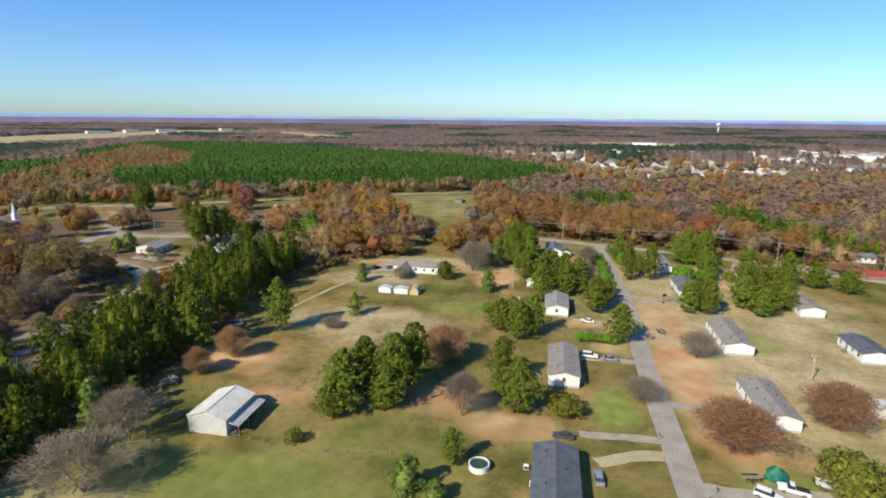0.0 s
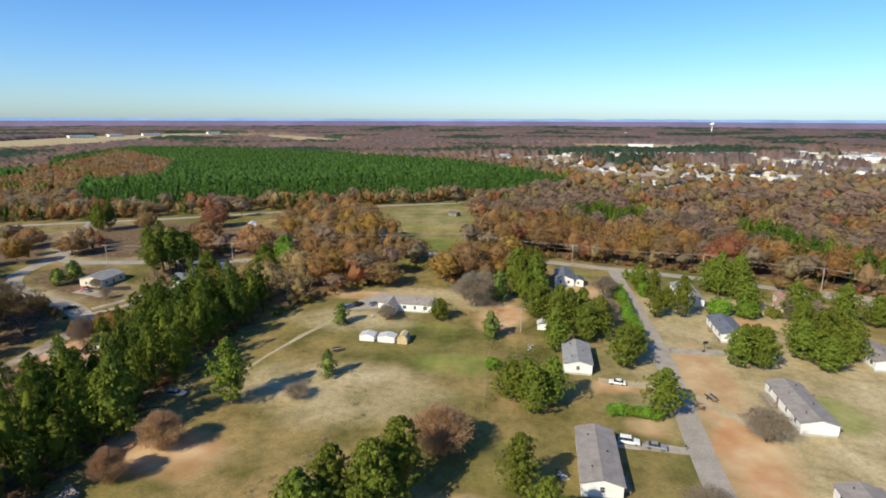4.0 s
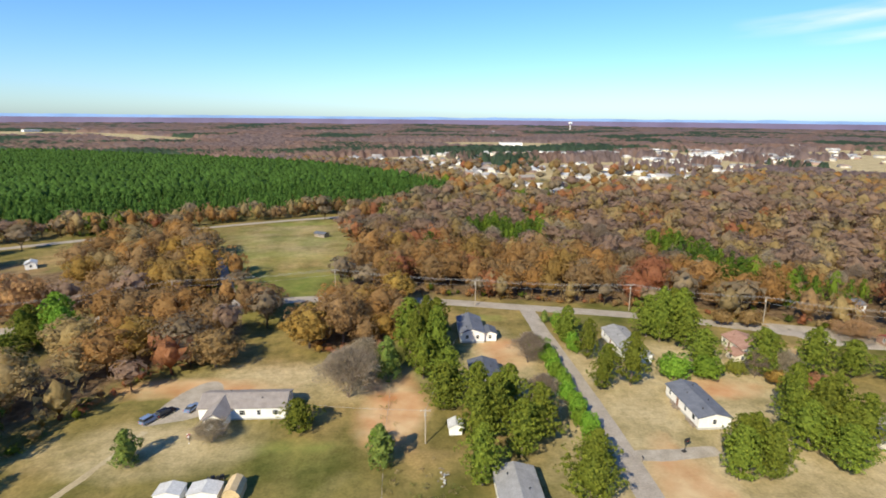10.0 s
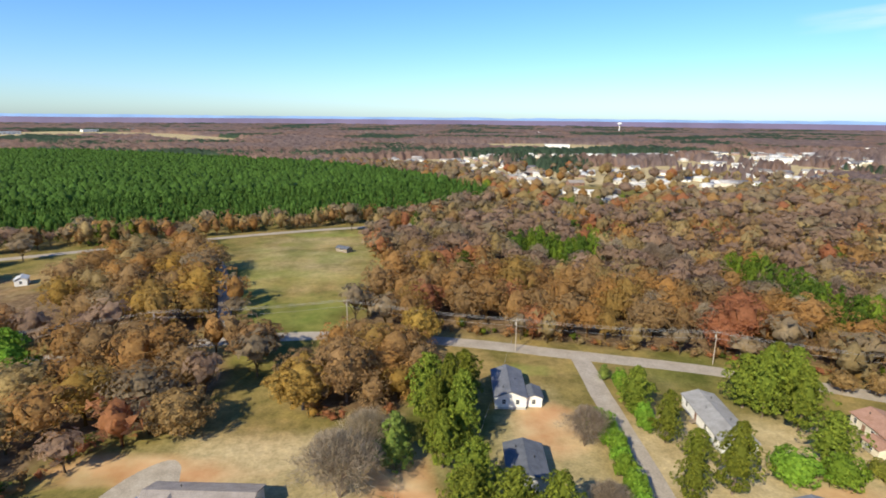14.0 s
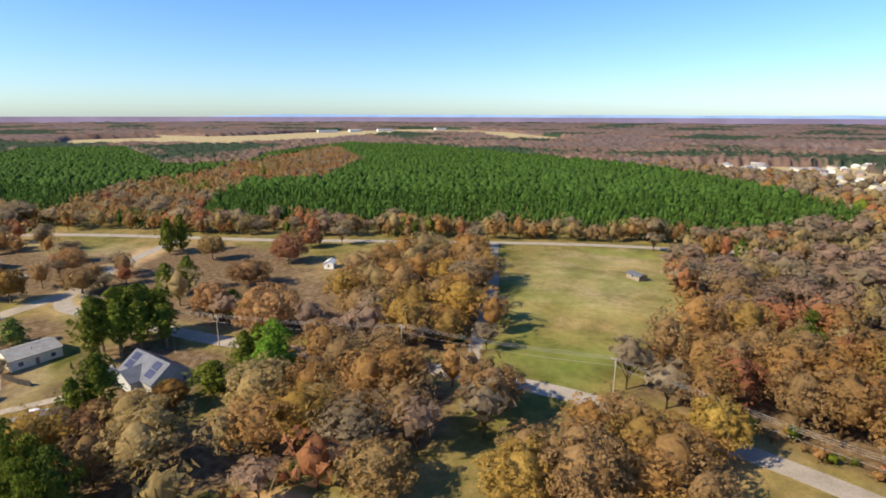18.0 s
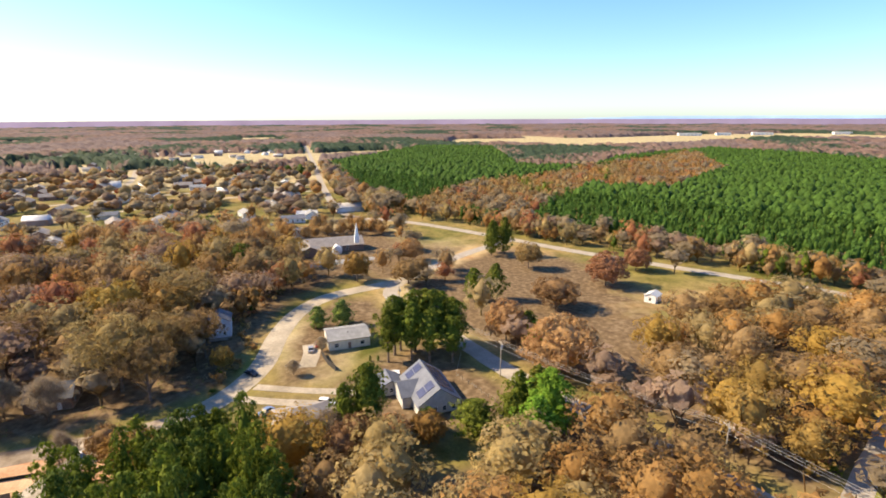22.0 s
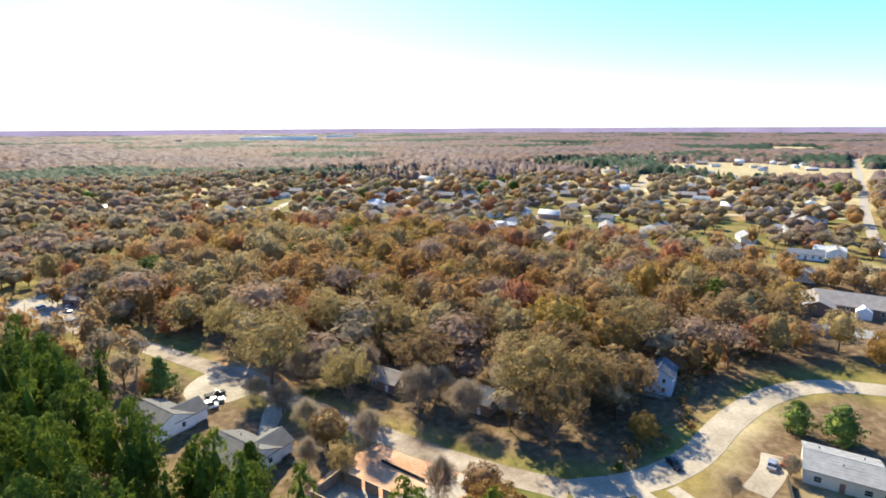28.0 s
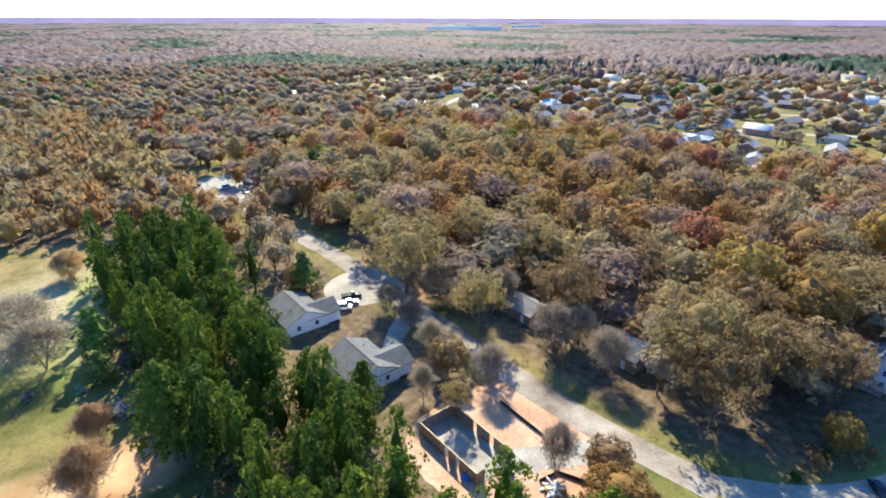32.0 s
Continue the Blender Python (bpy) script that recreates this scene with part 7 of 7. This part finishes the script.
for s in (-1, 1):
    wheel(tr, -0.4, s * 1.1)
for x, y in ((-186, 247), (-185.2, 249.3)):
    tree("cedar", x, y, 2.2, 0.5, "slim clipped cypress on the lawn")
hp = empty("basketball_hoop", 46, 209, 200, label="free-standing basketball hoop on the gravel", category="basketball hoop")
part("pole", tube(bmesh.new(), (0, 0, 0), (0, 0, 3.2), 0.06, 0.06, 8), RUBBER, hp)
part("backboard", box_bm(-0.85, 0.85, 0.25, 0.3, 2.7, 3.7), RUBBER, hp)
part("base", box_bm(-0.5, 0.5, -0.6, 0.2, 0.0, 0.25, 0.05), RUBBER, hp)
bm = bmesh.new()
for k in range(12):
    a, b = 6.2832 * k / 12, 6.2832 * (k + 1) / 12
    tube(bm, (0.23 * math.cos(a), 0.55 + 0.23 * math.sin(a), 3.0), (0.23 * math.cos(b), 0.55 + 0.23 * math.sin(b), 3.0), 0.015, 0.015, 4)
part("ring", bm, PAINT["red"], hp)
for x, y in ((27.0, 152), (27.2, 112.5), (27.6, 128), (34.5, 96), (35, 206)):
    mb = empty("mailbox", x, y, label="small mailbox on a post by the lane", category="mailbox", group="mailboxes")
    part("post", box_bm(-0.05, 0.05, -0.05, 0.05, -0.2, 1.1), OLD_WOOD, mb)
    bm = prism(bmesh.new(), [(-0.12, 1.1), (0.12, 1.1), (0.12, 1.25), (0.07, 1.34), (-0.07, 1.34), (-0.12, 1.25)], -0.25, 0.25)
    part("box", bm, RUBBER, mb)
for x, y, l in ((-1.2, 96, 2.4), (0.2, 91, 2.0)):
    ob = empty("air_conditioner", x, y, label="pale metal cooling unit beside the trailer", category="air conditioner")
    part("case", box_bm(-0.5, 0.5, -0.4, 0.4, 0.05, 0.95, 0.04), TRIM, ob)
    part("grille", box_bm(-0.4, 0.4, -0.42, -0.4, 0.2, 0.8), RUBBER, ob)


# ---- far houses ----
def far_house_meshes(W, L, eave, ridge, roof, wall):
    a = bpy.data.meshes.new("wall")
    bm = prism(bmesh.new(), [(-W / 2, -0.3), (W / 2, -0.3), (W / 2, eave), (0, ridge), (-W / 2, eave)], -L / 2, L / 2)
    bm.to_mesh(a)
    bm.free()
    a.materials.append(wall)
    b = bpy.data.meshes.new("roof")
    bm = roof_bm(W, L, eave, ridge, 0.4, 0.15)
    bm.to_mesh(b)
    bm.free()
    b.materials.append(roof)
    c = bpy.data.meshes.new("window")
    bm = bmesh.new()
    add_box(bm, -0.06, 0.06, -0.8, 0.8, 1.0, 2.2)
    bm.to_mesh(c)
    bm.free()
    c.materials.append(GLASS)
    return W, L, a, b, c


FAR_KINDS = [far_house_meshes(9, 15, 3.2, 5.4, SHINGLE["grey"], WHITE), far_house_meshes(10, 18, 3.4, 6.0, SHINGLE["taupe"], BRICK), far_house_meshes(8, 14, 3.0, 4.8, SHINGLE["pale"], WHITE),
             far_house_meshes(9, 16, 3.2, 5.2, SHINGLE["blue"], CREAM), far_house_meshes(12, 22, 4.0, 6.4, SHINGLE["pale"], CREAM)]
FAR_LABEL = ["white house with a grey roof among trees", "brick house with a taupe roof among trees", "white house with a pale roof among trees", "cream house with a blue-grey roof among trees", "wide pale house among trees"]


def far_house(kind, x, y, turn):
    W, L, a, b, c = FAR_KINDS[kind]
    ob = empty("distant_house", x, y, turn, label=FAR_LABEL[kind], category="house", group="distant houses")
    for nm, mesh in (("wall", a), ("roof", b)):
        q = new(nm, mesh)
        q.parent = ob
    for k in (-1, 1):
        for s in (-1, 1):
            q = new("window", c)
            q.parent = ob
            q.location = (s * W / 2, k * L / 4, 0)


rnd = random.Random(17)


def village(poly, count, gap):
    xs, ys = [p[0] for p in poly], [p[1] for p in poly]
    done = []
    for _ in range(6000):
        if len(done) >= count:
            break
        x, y = rnd.uniform(min(xs), max(xs)), rnd.uniform(min(ys), max(ys))
        if not bool(inside(np.array([x]), np.array([y]), poly)[0]) or any(math.hypot(x - a, y - b) < gap for a, b in done):
            continue
        if any(near_line(np.array([x]), np.array([y]), line)[0] < 16 for line in (WEST_ROAD, MAIN_ROAD, *SUBURB_STREETS)):
            continue
        done.append((x, y))
        far_house(rnd.choice((0, 0, 1, 1, 1, 2, 3, 3)) if poly is not TOWN else rnd.choice((0, 0, 1, 2, 2, 3, 4)), x, y, rnd.choice((0, 90, 15, 75, 105)))


village(TOWN, 110, 20)
village([(-340, 200), (-335, -60), (-345, -250), (-520, -250), (-700, -60), (-720, 270), (-400, 285)], 105, 22)
village(SUBURB, 34, 32)
for x, y, k, turn in ((-296, -302, 2, 20), (-312, -281, 2, 100), (-372, -165, 2, 60), (-390, -118, 2, 60), (-415, -96, 3, 70), (-378, -16, 1, 30), (-376, 20, 0, 80), (-462, -5, 0, 90), (-480, 47, 0, 90), (-432, 58, 3, 90), (-520, 74, 1, 80), (-570, 177, 0, 90),
                      (-318, 88, 1, 20), (-312, 52, 0, 70), (-444, -116, 2, 80), (-443, -85, 2, 80), (-500, 232, 0, 0), (-560, 250, 2, 0), (-136, 8, 1, 10), (-176, -12, 1, 20), (-184, -34, 0, 60), (-140, -40, 0, 20), (-402, 405, 2, 30), (-180, -250, 2, 30), (-146, -232, 2, 80)):
    far_house(k, x, y, turn)


def far_roofs(polys, label):
    """The houses of the far town, too small to tell apart: walls and roofs in one mesh."""
    rng = np.random.default_rng(66)
    V, F, T, M, base = [], [], [], [], 0
    walls, roofs = ((0.75, 0.73, 0.69), (0.60, 0.55, 0.46), (0.36, 0.25, 0.20)), ((0.30, 0.29, 0.28), (0.42, 0.40, 0.38), (0.20, 0.19, 0.19), (0.30, 0.22, 0.18), (0.60, 0.59, 0.57))
    for poly, count in polys:
        xs, ys = [p[0] for p in poly], [p[1] for p in poly]
        x, y = rng.uniform(min(xs), max(xs), count * 4), rng.uniform(min(ys), max(ys), count * 4)
        k = inside(x, y, poly)
        for px, py in list(zip(x[k], y[k]))[:count]:
            w, l, e, r = rng.uniform(4, 6), rng.uniform(6, 11), rng.uniform(2.8, 4.2), rng.uniform(4.8, 7.0)
            a = rng.choice((0.0, 1.57, 0.3, 1.87)) + rng.normal() * 0.06
            c, d = math.cos(a), math.sin(a)
            pts = np.array([(sx * w * k, sy * l * k, z) for k, z in ((1, -0.3), (1, e)) for sx, sy in ((-1, -1), (1, -1), (1, 1), (-1, 1))] + [(sx * w * 1.06, sy * l * 1.04, e - 0.1) for sx, sy in ((-1, -1), (1, -1), (1, 1), (-1, 1))] + [(0, -l * 1.04, r), (0, l * 1.04, r)])
            q = np.stack([pts[:, 0] * c - pts[:, 1] * d + px, pts[:, 0] * d + pts[:, 1] * c + py, pts[:, 2]], -1)
            V.append(q)
            tri = [(0, 1, 5), (0, 5, 4), (1, 2, 6), (1, 6, 5), (2, 3, 7), (2, 7, 6), (3, 0, 4), (3, 4, 7), (8, 9, 12), (10, 11, 13), (9, 10, 13), (9, 13, 12), (11, 8, 12), (11, 12, 13)]
            F.append(np.array(tri) + base)
            T.append(np.array([walls[rng.integers(3)]] * 8 + [roofs[rng.integers(5)]] * 6))
            base += 14
    m, n, l, b = material("far_house_paint", 0.8)
    at = n.new("ShaderNodeAttribute")
    at.attribute_name = "tint"
    spots, _ = noise_ramp(m.node_tree, 0.3, [(0.3, (0.85, 0.85, 0.85)), (0.7, (1.08, 1.08, 1.08))])
    l.new(mix(m.node_tree, 1.0, at.outputs["Color"], spots, "MULTIPLY"), b.inputs["Base Color"])
    return tagged(new("far_town", tri_mesh("far_town", np.concatenate(V), np.concatenate(F), m, np.concatenate(T))), label, "town", kind="stuff")


far_roofs(((TOWN, 170), (TOWN_EAST, 90), (SUBURB, 60), ([(-1200, -150), (-1200, 260), (-1900, 300), (-1900, -300)], 90), ([(-420, -330), (-700, -420), (-1100, -700), (-800, -900)], 70)), "pale roofs of the far town among trees")


def long_shed(x, y, w, l, h, turn, label, mat=None):
    ob = empty("industrial_building", x, y, turn, label=label, category="industrial building", group="far industrial buildings")
    part("wall", box_bm(-l / 2, l / 2, -w / 2, w / 2, -0.5, h), mat or WHITE, ob)
    part("roof", box_bm(-l / 2 - 0.5, l / 2 + 0.5, -w / 2 - 0.5, w / 2 + 0.5, h, h + 0.5), SHINGLE["pale"], ob)
    n = int(l / 12)
    for k in range(n):
        q = -l / 2 + (k + 0.5) * l / n
        part("door", box_bm(q - 2.5, q + 2.5, -w / 2 - 0.08, -w / 2, 0.2, h * 0.55), GREY_SIDING, ob)


for x, y, l, turn in ((-1760, 1530, 60, 60), (-1735, 1660, 45, 60), (-1660, 1760, 80, 60), (-1600, 2050, 70, 55), (-1530, 2380, 60, 55), (-1500, 2640, 90, 50), (-1415, 2700, 70, 50), (-800, 2200, 90, 20), (-1780, 1420, 50, 60), (-1640, 1900, 50, 60),
                      (-820, 2270, 60, 10), (-400, 2350, 90, 5), (425, 2780, 160, 0), (-416, 2400, 70, 5), (1313, 2082, 110, -20), (1001, 1520, 60, -20), (355, 1175, 75, -8), (560, 1110, 50, -10), (242, 1530, 60, -5),
                      (-1845, -1950, 160, 140), (-2080, -1920, 180, 140), (-2400, -1930, 160, 145), (-1990, -1990, 120, 140)):
    long_shed(x, y, 26, l, 9 if y > 0 else 22, turn, "long white industrial building among far woods")
wt = empty("water_tower", 830, 3020, label="white water tower on the skyline", category="water tower")
bm = bmesh.new()
bmesh.ops.create_uvsphere(bm, u_segments=16, v_segments=10, radius=1.0, matrix=Matrix.Translation((0, 0, 48)) @ Matrix.Diagonal((11, 11, 7, 1)))
part("tank", bm, TRIM, wt)
part("stem", tube(bmesh.new(), (0, 0, 0), (0, 0, 44), 3.0, 2.2, 12), TRIM, wt)


# ---- thin clouds ----
def cirrus(yaw, elev, length, width, tilt, label):
    """A wisp of high cloud: a curved, see-through sheet far off."""
    m, n, l, b = material("cirrus_wisp", 1.0)
    em, tp, ms = n.new("ShaderNodeEmission"), n.new("ShaderNodeBsdfTransparent"), n.new("ShaderNodeMixShader")
    # no lamp: this glow stands for sunlight on the cloud
    em.inputs["Color"].default_value = (1, 1, 1, 1)
    em.inputs["Strength"].default_value = 0.85
    tc, mp, no, gr, mr, mu = (n.new(k) for k in ("ShaderNodeTexCoord", "ShaderNodeMapping", "ShaderNodeTexNoise", "ShaderNodeAttribute", "ShaderNodeMapRange", "ShaderNodeMath"))
    mp.inputs["Scale"].default_value = (0.0016, 0.012, 0.012)
    l.new(tc.outputs["Object"], mp.inputs["Vector"])
    l.new(mp.outputs[0], no.inputs["Vector"])
    no.inputs["Scale"].default_value, no.inputs["Detail"].default_value = 1.0, 6.0
    gr.attribute_name = "soft"
    l.new(no.outputs["Fac"], mr.inputs[0])
    mr.inputs[1].default_value, mr.inputs[2].default_value, mr.inputs[4].default_value = 0.32, 0.75, 0.8
    mu.operation = "MULTIPLY"
    l.new(mr.outputs[0], mu.inputs[0])
    l.new(gr.outputs["Fac"], mu.inputs[1])
    l.new(mu.outputs[0], ms.inputs[0])
    l.new(tp.outputs[0], ms.inputs[1])
    l.new(em.outputs[0], ms.inputs[2])
    l.new(ms.outputs[0], n["Material Output"].inputs["Surface"])
    nx, ny = 40, 10
    verts, faces, soft = [], [], []
    for j in range(ny + 1):
        for i in range(nx + 1):
            u, v = i / nx * 2 - 1, j / ny * 2 - 1
            verts.append((u * length / 2, v * width / 2 + 30 * math.sin(u * 2.5), 0))
            soft.append(max(0.0, 1 - abs(v) ** 1.5) * max(0.0, 1 - abs(u) ** 2))
    for j in range(ny):
        for i in range(nx):
            a = j * (nx + 1) + i
            faces.append((a, a + 1, a + nx + 2, a + nx + 1))
    ob = soup("cirrus_cloud", verts, faces, m)
    at = ob.data.attributes.new("soft", "FLOAT", "POINT")
    at.data.foreach_set("value", soft)
    d = 4300
    p = Vector((-math.sin(radians(yaw)) * d, math.cos(radians(yaw)) * d + 120, math.tan(radians(elev)) * d))
    ob.matrix_basis = Matrix.Translation(p) @ pose(0, 0, 0, 90, 0, yaw) @ pose(0, 0, 0, 0, 0, tilt)
    ob.visible_shadow = False
    return tagged(ob, label, "cloud", kind="structure")


cirrus(-40.5, 9.6, 1700, 150, 2.5, "thin white wisp of high cloud")
cirrus(-43.5, 8.2, 1300, 90, 2.0, "thin white wisp of high cloud")

# ---- brush and weeds ----
rng = np.random.default_rng(300)
SCRUB = [template("bush", 1, 40, 1.7, 0.0, k, False) for k in (31, 32)]
SCRUB_LINES = [[(-19, 150), (-19, 174), (-18, 192), (-21, 214), (-22, 240)], [(-99, 62), (-97, 92), (-99, 120), (-103, 150), (-104, 182), (-104, 214)], [(-82, 97), (-66, 94), (-45, 93)], [(12, 310), (-20, 315), (-44, 318)], [(60, 301), (96, 293), (140, 270)], [(-60, 180), (-50, 150), (-62, 116)],
               [(-176, 200), (-172, 150), (-173, 80)], [(-160, 168), (-158, 120), (-158, 80)], [(-96, 300), (-126, 289), (-160, 279)], [(-80, 320), (-106, 352), (-128, 396)]]
spots = []
for line in SCRUB_LINES:
    for x, y in dense(line, 2.2):
        spots.append((x + rng.normal() * 1.3, y + rng.normal() * 1.3, rng.uniform(0.4, 1.5), rng.uniform(0.9, 2.6)))
for cx, cy, rx, ry, n in ((-10, 188, 8, 16, 130), (-100, 150, 4, 30, 50), (-96, 108, 6, 8, 20), (120, 250, 16, 8, 40), (-185, 135, 12, 34, 90), (-205, 205, 16, 8, 40), (-200, 190, 16, 16, 120), (-188, 176, 8, 20, 80), (-182, 110, 8, 26, 90), (-152, 150, 7, 16, 30), (-80, 302, 10, 6, 20)):
    for k in range(n):
        spots.append((cx + rng.normal() * rx * 0.5, cy + rng.normal() * ry * 0.5, rng.uniform(0.3, 1.1), rng.uniform(0.6, 2.0)))
spots = np.array(spots)
keep = clear_of(spots[:, 0], spots[:, 1])
for line, gap in ROADS:
    keep &= near_line(spots[:, 0], spots[:, 1], line) > min(gap, 5)
spots = spots[keep]
rows = np.zeros((len(spots), 8))
rows[:, :4] = spots
tones = np.array([(0.17, 0.19, 0.05), (0.24, 0.20, 0.09), (0.27, 0.20, 0.12), (0.30, 0.25, 0.15), (0.13, 0.16, 0.05)])
rows[:, 4:7] = tones[rng.integers(0, 5, len(rows))] * rng.uniform(1.2, 1.7, (len(rows), 1))
rows[:, 7] = rng.integers(0, 2, len(rows))
stand("brush", rows, SCRUB, "low scrub and weeds along fences and wood edges", "brush")

# shrubs and saplings that fill the edges of the woods
spots = []
for line, side, low, high in ((CROSS_ROAD[2:9], 9, 1.5, 5), ([(-104, 216), (-96, 238), (-88, 254), (-76, 262)], 0, 1.2, 3.5), ([(-52, 274), (-44, 264), (-28, 260), (-16, 282)], 0, 1.2, 4), ([(-44, 344), (-33, 372), (-46, 400), (-60, 440)], 0, 1.5, 4), ([(-96, 316), (-108, 344), (-120, 372), (-138, 404)], 0, 1.2, 4),
                              ([(-104, 60), (-102, 100), (-106, 142), (-112, 180), (-111, 214)], 0, 1.0, 3), ([(-180, 200), (-204, 212), (-236, 208), (-262, 224)], 0, 1.5, 4)):
    for x, y in dense(line, 2.6):
        spots.append((x + rng.normal() * 1.2 + side * 0.35, y + side + rng.normal() * 1.2, rng.uniform(low, high), rng.uniform(2.5, 5.5)))
spots = np.array(spots)
keep = np.ones(len(spots), bool)
for line, gap in ROADS:
    keep &= near_line(spots[:, 0], spots[:, 1], line) > min(gap, 5)
spots = spots[keep]
rows = np.zeros((len(spots), 8))
rows[:, :4] = spots
tones = np.concatenate([TINTS["brown"], TINTS["gold"], TINTS["rust"], TINTS["green"], TINTS["tan"]])
rows[:, 4:7] = tones[rng.integers(0, len(tones), len(rows))] * rng.uniform(0.85, 1.1, (len(rows), 1))
rows[:, 7] = rng.integers(0, 3, len(rows))
stand("undergrowth", rows, MID, "brown and golden saplings along the edge of the woods", "undergrowth")
